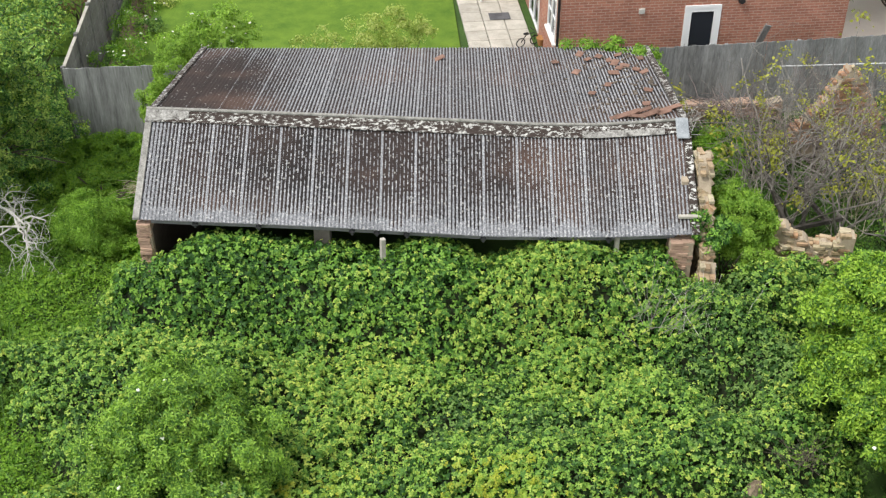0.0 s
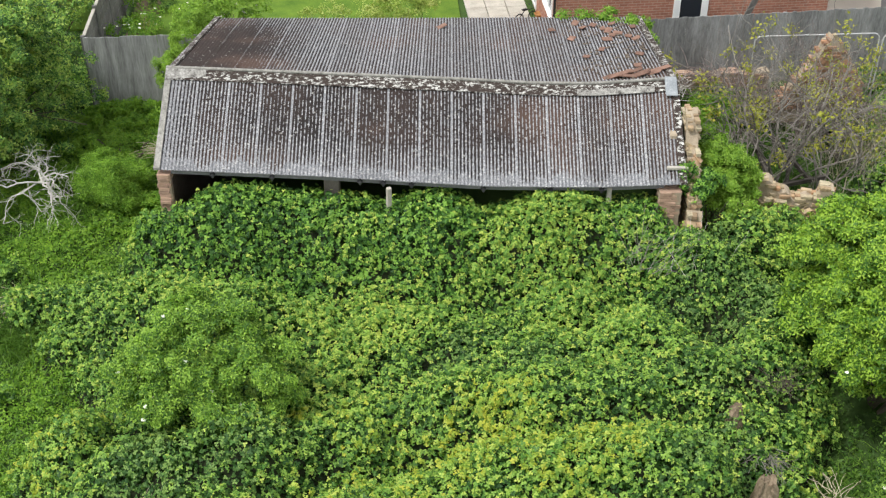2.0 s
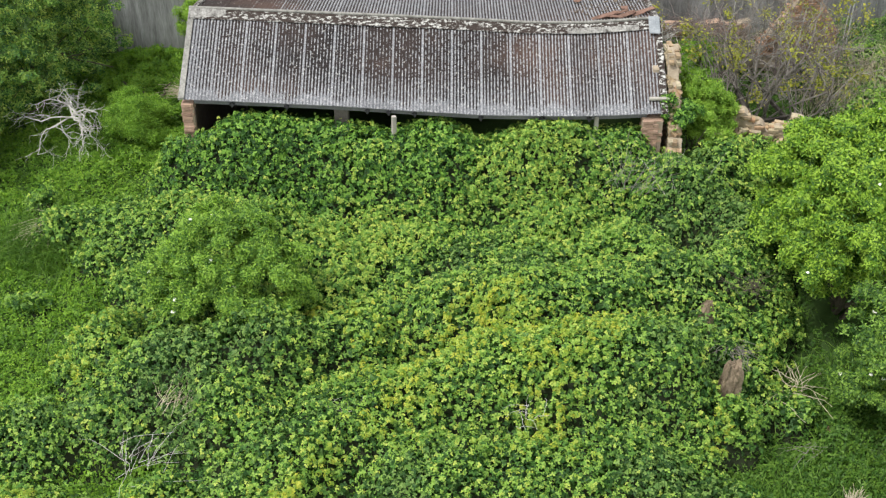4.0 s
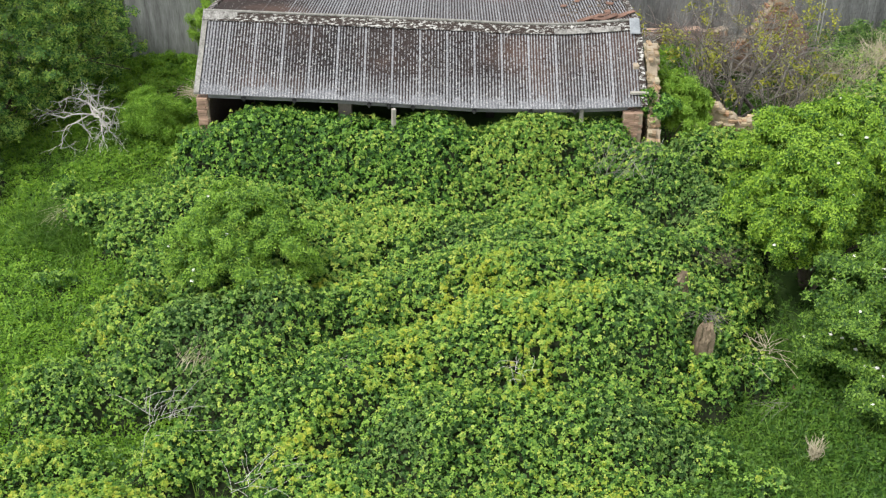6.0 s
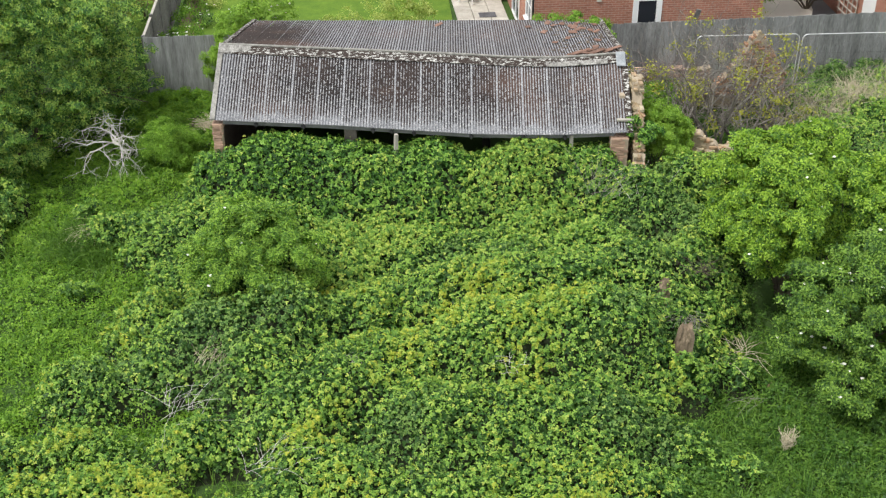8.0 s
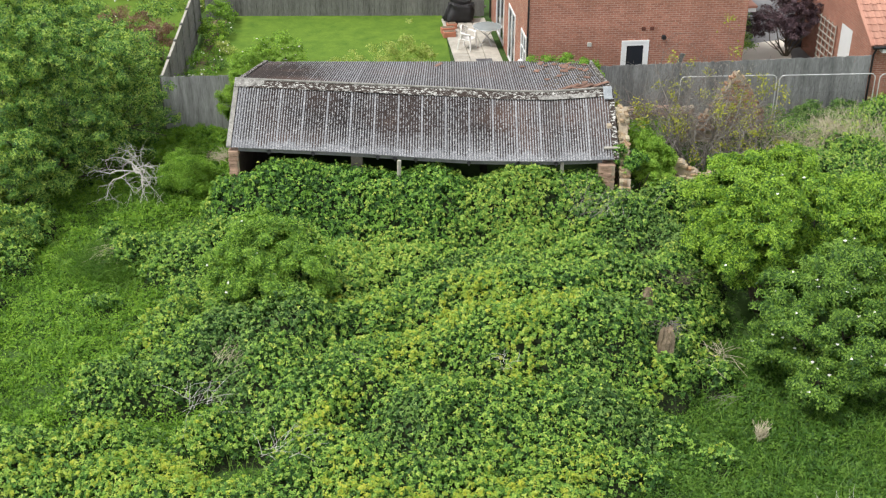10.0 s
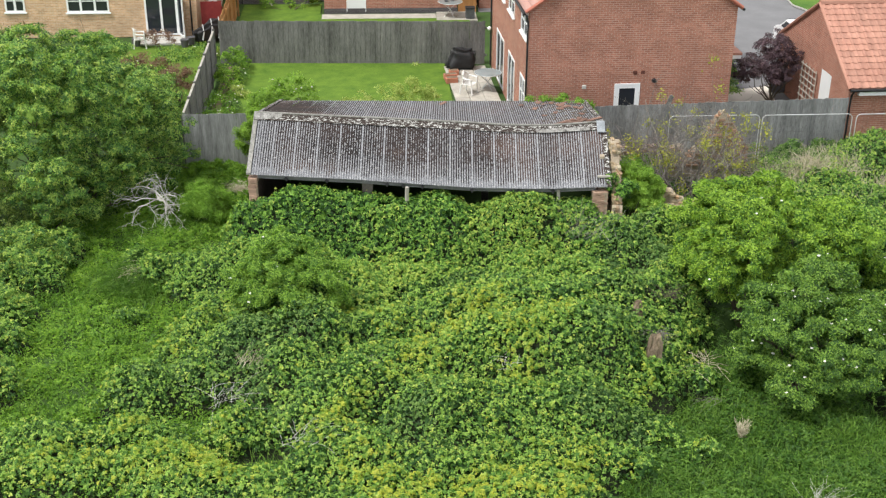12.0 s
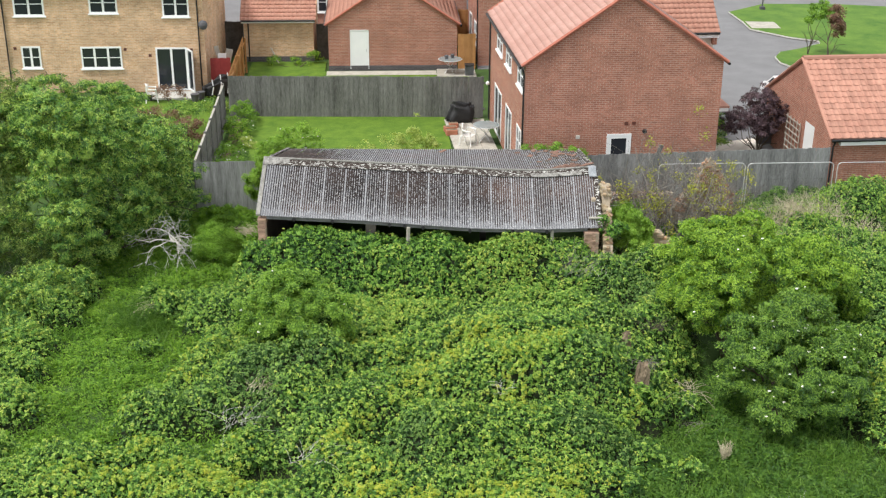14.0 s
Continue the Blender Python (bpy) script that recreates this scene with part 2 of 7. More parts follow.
def glass():
    m, nt, b = nodes_of("window_glass", 0.05)
    b.inputs["Base Color"].default_value = (0.024, 0.028, 0.036, 1)
    b.inputs["Specular IOR Level"].default_value = 0.6
    return m


GLASS = glass()


def roof_sheet():
    """Weathered fibre-cement: pale grey ribs, grey darkened towards the valleys, brown moss in drifts and in the
    valleys, pale lichen spots.
    """
    m, nt, b = nodes_of("corrugated_sheet", 0.95)
    co = texco(nt, world_space=True)
    hgt = nt.nodes.new("ShaderNodeAttribute")
    hgt.attribute_name = "rib"
    stretch = nt.nodes.new("ShaderNodeMapping")
    stretch.inputs["Scale"].default_value = (16, 15, 15)
    nt.links.new(co, stretch.inputs[0])
    streak = noise_of(nt, stretch.outputs[0], 1.0, 3.0, 0.6)
    drift = noise_of(nt, co, 0.45, 3.0, 0.6)
    moss = nt.nodes.new("ShaderNodeAttribute")
    moss.attribute_name = "moss"
    grain = noise_of(nt, co, 26.0, 4.0, 0.8)

    def math_(op, a, c):
        n = nt.nodes.new("ShaderNodeMath")
        n.operation = op
        for i, v in enumerate((a, c)):
            if isinstance(v, bpy.types.NodeSocket):
                nt.links.new(v, n.inputs[i])
            else:
                n.inputs[i].default_value = v
        return n.outputs[0]

    f = math_("ADD", math_("SUBTRACT", math_("MULTIPLY", streak, 3.9), 0.27), math_("MULTIPLY", grain, 0.6))
    f = math_("ADD", f, math_("MULTIPLY", drift, 0.8))
    f = math_("ADD", f, moss.outputs["Fac"])
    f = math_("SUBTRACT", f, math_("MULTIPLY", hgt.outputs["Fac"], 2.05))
    ms = nt.nodes.new("ShaderNodeMapRange")
    ms.inputs["From Min"].default_value, ms.inputs["From Max"].default_value = 1.47, 1.57
    nt.links.new(f, ms.inputs[0])
    pale = ramp(nt, grain, [(0.3, (0.125, 0.132, 0.145)), (0.5, (0.215, 0.222, 0.238)), (0.64, (0.48, 0.485, 0.495))])
    o = nt.nodes.new("ShaderNodeObjectInfo")
    pale = mix(nt, 1.0, pale, ramp(nt, o.outputs["Random"], [(0, (0.86,) * 3), (1, (1.1,) * 3)]), "MULTIPLY")
    brown = ramp(nt, drift, [(0.35, (0.020, 0.017, 0.0165)), (0.52, (0.038, 0.028, 0.025)), (0.66, (0.078, 0.050, 0.040))])
    # the pale grey falls to about half from rib crest to valley
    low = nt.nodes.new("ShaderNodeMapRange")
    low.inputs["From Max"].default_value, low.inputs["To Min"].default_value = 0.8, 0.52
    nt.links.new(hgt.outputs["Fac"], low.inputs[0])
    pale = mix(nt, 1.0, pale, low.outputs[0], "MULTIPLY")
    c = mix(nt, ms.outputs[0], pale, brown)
    spots = add(nt, "ShaderNodeTexVoronoi", Scale=7.0)
    nt.links.new(co, spots.inputs["Vector"])
    sp_f = ramp(nt, spots.outputs["Distance"], [(0.10, (1, 1, 1)), (0.18, (0, 0, 0))])
    c = mix(nt, mix(nt, 0.5, (0, 0, 0), sp_f), c, (0.52, 0.51, 0.48))
    nt.links.new(c, b.inputs["Base Color"])
    bump(nt, b, f, 0.5, 0.012)
    return m


SHEET = roof_sheet()


def ridge_cap():
    m, nt, b = nodes_of("lichen_flashing", 0.95)
    f = noise_of(nt, texco(nt, (0.7, 1.2, 1.2), True), 14.0, 4.0, 0.7)
    c = ramp(nt, f, [(0.44, (0.038, 0.028, 0.024)), (0.535, (0.07, 0.06, 0.053)), (0.555, (0.30, 0.30, 0.285)), (0.64, (0.55, 0.55, 0.52))])
    nt.links.new(c, b.inputs["Base Color"])
    bump(nt, b, f, 0.5)
    return m


FLASHING = ridge_cap()
PALE_ROLL = mottled("pale_cement_roll", (0.12, 0.118, 0.105), (0.38, 0.375, 0.345), 7.0, 45.0, 0.95, 0.5)


# ---- mesh helpers ----
def part(name, bm, material, parent=None, label="", smooth=False):
    """Links a bmesh as one mesh object, under a thing or a part."""
    me = bpy.data.meshes.new(name)
    bm.to_mesh(me)
    bm.free()
    me.materials.append(material)
    if smooth:
        me.polygons.foreach_set("use_smooth", [True] * len(me.polygons))
    ob = new(name, me)
    ob.parent = parent
    if label:
        tagged(ob, label)
    return ob


def share(name, me, parent, m):
    """Another object on the same mesh, for pieces that are alike."""
    ob = new(name, me)
    ob.parent = parent
    ob.matrix_basis = m
    return ob


def thing(name, m, label, category, group="", kind=""):
    ob = new(name)
    ob.empty_display_size = 0.1
    ob.matrix_basis = m
    return tagged(ob, label, category, group, kind)


def box(bm, x0, x1, y0, y1, z0, z1, bev=0.0):
    made = bmesh.ops.create_cube(bm, size=1, matrix=Matrix.Translation(((x0 + x1) / 2, (y0 + y1) / 2, (z0 + z1) / 2)) @ Matrix.Diagonal((abs(x1 - x0), abs(y1 - y0), abs(z1 - z0), 1)))
    if bev:
        edges = {e for v in made["verts"] for e in v.link_edges}
        bmesh.ops.bevel(bm, geom=list(edges), offset=bev, segments=1, affect="EDGES")
    return bm


def boxes(*rows, bev=0.0):
    bm = bmesh.new()
    for r in rows:
        box(bm, *r, bev=bev)
    return bm


def prism(bm, outline, y0, y1):
    """A solid from an outline in x and z, from y0 to y1."""
    a = [bm.verts.new((x, y0, z)) for x, z in outline]
    b = [bm.verts.new((x, y1, z)) for x, z in outline]
    bm.faces.new(a)
    bm.faces.new(b[::-1])
    n = len(outline)
    for i in range(n):
        bm.faces.new((a[i], b[i], b[(i + 1) % n], a[(i + 1) % n]))
    bmesh.ops.recalc_face_normals(bm, faces=bm.faces)
    return bm


def tube(bm, pts, r0, r1, sides=5):
    """A tapered tube along points."""
    rings = []
    pts = [Vector(p) for p in pts]
    for i, p in enumerate(pts):
        d = (pts[min(i + 1, len(pts) - 1)] - pts[max(i - 1, 0)]).normalized()
        a = d.orthogonal().normalized()
        b = d.cross(a)
        r = r0 + (r1 - r0) * i / (len(pts) - 1)
        rings.append([bm.verts.new(p + (a * math.cos(k * 2 * math.pi / sides) + b * math.sin(k * 2 * math.pi / sides)) * r) for k in range(sides)])
    for u, v in zip(rings, rings[1:]):
        for k in range(sides):
            bm.faces.new((u[k], u[(k + 1) % sides], v[(k + 1) % sides], v[k]))
    bm.faces.new(rings[0][::-1])
    bm.faces.new(rings[-1])
    return bm


def array_mesh(name, verts, faces, material):
    """A mesh object from arrays of places and of quads or triangles."""
    me = bpy.data.meshes.new(name)
    k = faces.shape[1]
    me.vertices.add(len(verts))
    me.vertices.foreach_set("co", np.ascontiguousarray(verts, np.float32).ravel())
    me.loops.add(faces.size)
    me.loops.foreach_set("vertex_index", np.ascontiguousarray(faces, np.int32).ravel())
    me.polygons.add(len(faces))
    me.polygons.foreach_set("loop_start", np.arange(0, faces.size, k, dtype=np.int32))
    me.update(calc_edges=True)
    me.materials.append(material)
    return me


RNG = np.random.default_rng(7)


def unit(v):
    return v / np.maximum(np.linalg.norm(v, axis=-1, keepdims=True), 1e-9)


def leaf_arrays(places, normals, size, lean=0.6, slim=0.7, leaflets=1, spread=1.0, folded=True):
    """Leaves at the places, roughly across the normals, folded along the midrib or plain; with three leaflets a node bears a fan of them, joined at the foot."""
    n = len(places)
    nn = unit(normals + RNG.normal(0, lean, (n, 3)))
    a = unit(np.cross(nn, RNG.normal(0, 1, (n, 3))))
    b = np.cross(nn, a)
    s = (size * RNG.uniform(0.65, 1.3, n))[:, None]
    vs = [places]
    for k in range(leaflets):
        ang = (k - (leaflets - 1) / 2) * 1.75 * spread
        d = a * math.cos(ang) + b * math.sin(ang)
        w = np.cross(nn, d)
        drop = nn * s * RNG.uniform(-0.42, 0.08, (n, 1))
        if not folded:
            twist = nn * s * RNG.uniform(-0.25, 0.25, (n, 1))
            vs += [places + d * s * 0.95 + w * s * slim * 0.56 + drop + twist, places + d * s * 1.0 - w * s * slim * 0.56 + drop - twist]
            continue
        mid = places + d * s * 0.52
        vs += [mid + w * s * slim * 0.5 + nn * s * 0.12, places + d * s * 1.08 + drop, mid - w * s * slim * 0.5 + nn * s * 0.12]
    m = 1 + (3 if folded else 2) * leaflets
    v = np.stack(vs, 1).reshape(-1, 3)
    i = np.arange(0, len(v), m)[:, None]
    if not folded:
        return v, np.concatenate([i + [0, 2 + 2 * k, 1 + 2 * k] for k in range(leaflets)], 0)
    f = np.concatenate([i + t for k in range(leaflets) for t in ([0, 2 + 3 * k, 1 + 3 * k], [0, 3 + 3 * k, 2 + 3 * k])], 0)
    return v, f


def leaves(name, places, normals, size, material, parent=None, label="", **kw):
    v, f = leaf_arrays(places, normals, size, **kw)
    ob = new(name, array_mesh(name, v, f, material))
    ob.parent = parent
    if label:
        tagged(ob, label)
    return ob


def wobble(x, y, scale, seed=0.0):
    """Cheap smooth unevenness between about -1 and 1."""
    s = 0
    for k, (fx, fy, ph) in enumerate(((1.0, 0.35, 0.3), (-0.45, 1.1, 1.7), (0.8, -0.9, 4.1), (1.7, 1.3, 2.2), (-1.9, 1.2, 5.3), (0.5, 2.3, 0.9))):
        s = s + np.sin((fx * x + fy * y) * scale * (1 + 0.07 * k) + ph + seed * (k + 1)) * (0.36 if k < 3 else 0.2)
    return s


# ---- the lie of the overgrowth ----
# x, y, reach in x, reach in y, height of each mound
ALONG_SHED = [
    (0.75, -0.4, 0.75, 1.1, 2.2), (0.0, -0.75, 0.75, 0.6, 2.15), (1.6, -0.3, 1.15, 1.2, 2.28), (2.9, -0.35, 1.2, 1.2, 2.16), (4.2, -0.45, 1.15, 1.2, 2.05), (5.4, -0.5, 1.15, 1.2, 2.08),
    (6.7, -0.6, 1.15, 1.15, 2.05), (7.9, -0.65, 1.15, 1.2, 2.18), (9.2, -0.7, 1.0, 1.2, 2.24), (10.4, -2.0, 1.1, 1.2, 2.05), (11.4, -1.2, 1.0, 0.9, 1.95), (11.3, -3.2, 1.0, 1.1, 1.7),
]
MIDDLE = [
    (0.2, -2.2, 1.3, 1.1, 1.59), (1.6, -2.7, 1.1, 1.0, 1.75), (1.0, -4.8, 1.3, 1.2, 1.5), (2.0, -6.2, 1.2, 1.0, 1.85), (0.5, -6.5, 1.1, 0.9, 1.85), (1.6, -7.5, 1.2, 1.0, 1.5),
    (3.1, -4.0, 1.2, 1.0, 1.04), (3.7, -5.6, 1.2, 1.1, 1.26), (5.7, -5.2, 1.3, 1.0, 1.57), (4.3, -2.5, 1.7, 1.0, 0.9), (6.2, -3.0, 1.5, 1.0, 0.95), (4.9, -3.8, 1.4, 1.0, 0.95), (2.9, -2.6, 1.2, 0.9, 1.1), (7.9, -2.6, 1.2, 0.9, 1.25), (7.2, -4.3, 1.2, 1.0, 1.62),
    (8.7, -4.0, 1.3, 1.1, 1.81), (9.6, -4.9, 1.0, 1.1, 2.03), (8.4, -5.6, 1.3, 1.1, 1.97), (6.9, -5.6, 1.1, 1.0, 2.0), (6.3, -7.3, 1.4, 1.2, 2.02), (7.8, -7.5, 1.3, 1.2, 2.22),
    (8.9, -7.3, 0.9, 1.1, 2.3), (9.9, -5.9, 0.8, 0.9, 1.6), (10.15, -6.9, 0.6, 0.6, 1.25), (10.6, -7.3, 0.45, 0.55, 1.1), (10.1, -8.15, 0.5, 0.35, 1.05), (11.3, -7.5, 0.5, 0.5, 0.75), (10.8, -6.1, 0.7, 0.7, 1.15), (10.9, -4.6, 0.9, 1.0, 1.7), (11.5, -5.0, 0.6, 0.8, 1.1), (9.75, -8.1, 0.5, 0.4, 0.95), (4.8, -7.6, 1.3, 1.1, 1.53), (3.4, -8.0, 1.2, 1.1, 1.57), (2.4, -8.9, 1.2, 1.0, 1.36), (4.9, -9.4, 1.4, 1.1, 1.42),
    (6.6, -9.4, 1.3, 1.1, 1.3), (8.0, -9.4, 1.0, 0.9, 1.5), (3.0, -10.4, 1.3, 0.9, 1.1), (5.2, -11.0, 1.6, 1.0, 0.88), (7.3, -10.9, 1.2, 0.9, 0.88), (9.2, -9.6, 0.8, 0.6, 0.9),
    (9.0, -8.6, 0.8, 0.7, 0.85), (3.9, -12.2, 2.2, 1.2, 0.78), (6.6, -12.2, 1.6, 1.1, 0.92),
]
OPEN_SIDE = [
    (-1.2, -1.4, 1.1, 0.9, 0.87), (-2.5, -1.3, 0.8, 0.6, 0.82), (-1.4, -2.3, 0.9, 0.7, 0.85), (-0.5, -7.2, 1.0, 0.9, 1.1), (-2.0, -7.6, 1.1, 0.8, 1.04), (-0.9, -5.6, 0.9, 0.9, 1.4),
    (-0.6, -3.6, 0.8, 0.9, 0.9), (-1.8, -9.2, 1.3, 0.9, 0.6), (-3.8, -9.5, 1.3, 0.9, 0.72), (-3.3, -10.6, 1.6, 0.9, 0.62), (-1.0, -10.6, 1.4, 0.9, 0.74), (0.5, -9.3, 1.0, 0.8, 0.8),
    (0.3, -11.6, 1.8, 1.0, 0.84), (-5.6, -10.6, 1.6, 1.2, 0.71), (-3.6, -6.6, 0.8, 0.6, 0.55), (-3.0, -3.6, 0.8, 0.5, 0.5), (-5.8, -1.3, 1.2, 0.8, 0.95), (-5.5, 0.5, 0.9, 0.8, 0.9),
    (-6.6, -3.4, 1.4, 0.9, 0.8), (-5.9, -6.9, 1.2, 1.0, 0.85), (-7.6, -5.5, 1.6, 1.6, 1.0), (-5.9, -4.9, 0.8, 0.7, 0.7), (-3.7, 0.1, 0.8, 0.6, 0.6), (-6.3, -8.8, 1.3, 0.8, 0.7),
]
FAR_SIDE = [
    (9.6, -9.6, 0.9, 0.7, 0.6), (10.6, -10.4, 0.7, 0.5, 0.5), (18.0, 4.4, 2.2, 1.4, 0.9), (15.3, -0.6, 1.2, 1.0, 1.4), (21.0, 5.8, 1.9, 1.4, 1.45), (16.4, 5.4, 1.0, 0.8, 0.7), (16.6, -8.0, 1.4, 2.0, 0.9),
    (19.0, 1.6, 2.2, 1.8, 1.0), (12.3, -0.5, 0.9, 0.6, 1.6), (13.6, -0.6, 0.9, 0.7, 1.6), (17.0, -2.2, 2.2, 2.2, 2.2), (17.6, -5.2, 1.8, 2.0, 1.5), (8.6, -10.8, 1.2, 0.7, 0.6), (16.6, 2.6, 1.6, 1.2, 0.8),
]
MOUNDS = ALONG_SHED + MIDDLE + OPEN_SIDE + FAR_SIDE


def ground_height(x, y):
    return 0.06 * wobble(x, y, 0.9, 3.0) * np.clip((6.5 - y) / 3, 0, 1)


def overgrowth(x, y):
    s = 0
    for mx, my, rx, ry, h in MOUNDS:
        s = s + (h * np.exp(-((((x - mx) / rx) ** 2 + ((y - my) / ry) ** 2) ** 1.3) * 0.7)) ** 4
    return s ** 0.25 * (1 - clearing(x, y))


# a trodden way of low green growth winds through the open side
CLEARING = [(-4.2, 2.0, 0.7), (-4.3, 0.6, 0.7), (-4.5, -1.0, 0.75), (-4.5, -2.4, 0.7), (-4.5, -3.8, 0.8), (-4.2, -5.0, 0.9), (-3.2, -5.2, 0.8), (-2.2, -4.7, 0.65), (-1.4, -4.3, 0.5), (-4.1, -6.3, 0.9), (-3.4, -7.4, 0.5), (0.75, -10.5, 0.45)]


def clearing(x, y):
    s = 0
    for cx, cy, r in CLEARING:
        s = s + np.exp(-(((x - cx) ** 2 + (y - cy) ** 2) / r ** 2) ** 1.5)
    return np.clip(s * 1.3, 0, 1)


# ---- ground ----
def grid_sheet(name, x0, x1, y0, y1, step, height, material):
    xs, ys = np.arange(x0, x1 + step / 2, step), np.arange(y0, y1 + step / 2, step)
    gx, gy = np.meshgrid(xs, ys)
    v = np.stack([gx, gy, height(gx, gy)], -1).reshape(-1, 3)
    nx = len(xs)
    i = (np.arange(len(ys) - 1)[:, None] * nx + np.arange(nx - 1)[None]).reshape(-1, 1)
    return new(name, array_mesh(name, v, i + [0, 1, nx + 1, nx], material))


far = boxes((-600, 600, -400, 900, -1.2, -0.12))
tagged(part("ground", far, SOIL), "rough green ground reaching out to the distance", "ground", kind="structure")
tagged(grid_sheet("field_ground", -22, 30, -45, 7.6, 0.4, ground_height, SOIL), "dark soil of the overgrown plot", "ground", kind="structure")


def flat(name, outline, z, material, label, category, depth=0.1):
    bm = bmesh.new()
    vs = [bm.verts.new((x, y, z)) for x, y in outline]
    f = bm.faces.new(vs)
    made = bmesh.ops.extrude_face_region(bm, geom=[f])
    bmesh.ops.translate(bm, vec=(0, 0, -depth), verts=[g for g in made["geom"] if isinstance(g, bmesh.types.BMVert)])
    bmesh.ops.recalc_face_normals(bm, faces=bm.faces)
    return tagged(part(name, bm, material), label, category, kind="structure")


flat("garden_ground", [(-40, 7.62), (60, 7.62), (60, 60), (-40, 60)], -0.03, SOIL, "weedy earth under the gardens", "ground")
flat("flower_bed", [(-2.85, 7.8), (-0.6, 7.8), (-0.6, 19.3), (-2.85, 19.3)], -0.022, BED, "bare earth bed beside the lawn", "flower bed")
flat("lawn", [(-2.0, 7.9), (6.7, 7.9), (6.6, 19.4), (-2.2, 19.7)], 0.03, LAWN, "bright green mown garden lawn", "lawn")
flat("lawn", [(-3.0, 20.1), (8.3, 20.0), (8.2, 26.6), (0.9, 27.6), (0.9, 29.6), (-3.0, 29.6)], 0.03, LAWN, "mown lawn of the garden behind", "lawn")
flat("lawn", [(-16, 12), (-3.6, 12), (-3.8, 22.3), (-16, 22.3)], 0.03, LAWN, "mown lawn behind the buff house", "lawn")
flat("path", [(1.0, 26.7), (6.6, 26.7), (6.6, 27.5), (1.0, 27.5)], 0.05, SLAB, "pale concrete path along the garage wall", "path")
flat("patio", [(-7.4, 22.7), (-4.9, 22.7), (-4.9, 23.9), (-7.4, 23.9)], 0.05, KERB, "pale paved strip along the house", "patio")

# road, drive and the verge beyond
flat("road", [(16.6, 11.6), (60, 11.6), (60, 75), (-40, 75), (-40, 33.5), (8.8, 33.5), (8.8, 27.95), (16.4, 27.9)], 0.0, TARMAC, "smooth grey tarmac drive and road", "road")


def verge():
    arc = [(25.6, 41.2), (25.7, 38.4), (25.6, 36.4), (27.3, 34.2), (28.6, 33.3), (28.5, 32.6), (26.9, 31.4), (25.6, 30.7), (25.0, 29.6), (24.9, 28.4), (25.3, 27.3), (26.4, 25.6), (30, 22)]
    ob = flat("verge", arc + [(60, 22), (60, 40.5), (40, 41.5), (33, 43.4), (28.5, 43.6)], 0.12, VERGE, "grassed roadside verge behind a pale kerb", "verge")
    bm = bmesh.new()
    tube(bm, [(x, y, 0.07) for x, y in arc], 0.055, 0.055, 4)
    tagged(part("kerb", bm, KERB), "pale concrete kerb along the grass verge", "kerb", kind="structure")
    flat("slab_crossing", [(25.7, 36.5), (27.4, 36.4), (27.5, 38.1), (25.8, 38.3)], 0.14, SLAB, "pale concrete crossing in the verge", "pavement")


verge()
flat("patio", [(16.9, 11.7), (18.9, 11.9), (19.5, 13.5), (19.85, 15.5), (17.9, 14.9)], 0.06, RENDER, "pale cream paved yard between houses", "patio")


def patio_slabs():
    patio = thing("patio", pose(6.85, 7.9, 0.03, 0, 0, 3.0), "pale paving slabs beside the red house", "patio", kind="structure")
    me = bpy.data.meshes.new("slab")
    bm = boxes((0.01, 0.59, 0.01, 0.59, -0.05, 0.03), bev=0.012)
    bm.to_mesh(me)
    bm.free()
    me.materials.append(SLAB)
    for i in range(1, 4):
        for j in range(18):
            share("slab", me, patio, pose(i * 0.6 - 0.35, j * 0.6, 0.004 * ((i * 7 + j * 3) % 3)))


patio_slabs()


# ---- fences ----
def board_fence(x0, y0, x1, y1, height, material, label, board=0.11, z0=0.0, raked=0.0, posts=True, lap=0.005):
    """Close-boarded fence from one end to the other: boards, two rails, posts on the far side."""
    ln = math.hypot(x1 - x0, y1 - y0)
    f = thing("fence", pose(x0, y0, z0, 0, 0, math.degrees(math.atan2(y1 - y0, x1 - x0))), label, "fence", kind="structure")
    me = bpy.data.meshes.new("board")
    bm = boxes((-0.004, board + 0.004, -0.008, 0.008, 0, height), bev=0.003)
    bm.to_mesh(me)
    bm.free()
    me.materials.append(material)
    n = int(ln / board)
    rnd = random.Random(int(abs(x0 * 13 + y0 * 7)))
    for i in range(n):
        share("board", me, f, pose(i * board, (lap if i % 2 else -lap) + rnd.uniform(-0.002, 0.002), rnd.uniform(-0.02, 0.015), 0, rnd.uniform(-0.3, 0.3), 0))
    for z in (0.35, height - 0.35):
        part("rail", boxes((0, ln, 0.024, 0.07, z, z + 0.09), bev=0.006), material, f)
    if posts:
        for i in range(int(ln / 1.83) + 1):
            part("post", boxes((i * 1.83, i * 1.83 + 0.09, 0.05, 0.14, 0, height - 0.05), bev=0.008), material, f)
    return f


board_fence(-2.95, 7.45, -0.1, 7.506, 1.97, GREY_PANEL, "flush weathered grey panel fence beside the shed", 0.15, lap=0.001)
board_fence(-0.05, 7.507, 10.9, 7.72, 1.97, OLD_WOOD, "weathered grey close-boarded fence behind the shed")
board_fence(11.0, 7.70, 20.35, 8.28, 1.97, SILVER_WOOD, "weathered grey close-boarded fence behind the ruin")
board_fence(-3.1, 19.65, 8.42, 19.15, 1.9, OLD_WOOD, "weathered grey fence across the garden")
board_fence(-3.2, 27.6, -3.1, 19.9, 1.85, NEW_WOOD, "orange-stained fence between two gardens", 0.14)
board_fence(7.75, 27.9, 8.7, 27.9, 1.85, NEW_WOOD, "orange-brown boarded garden gate", 0.15, posts=False)
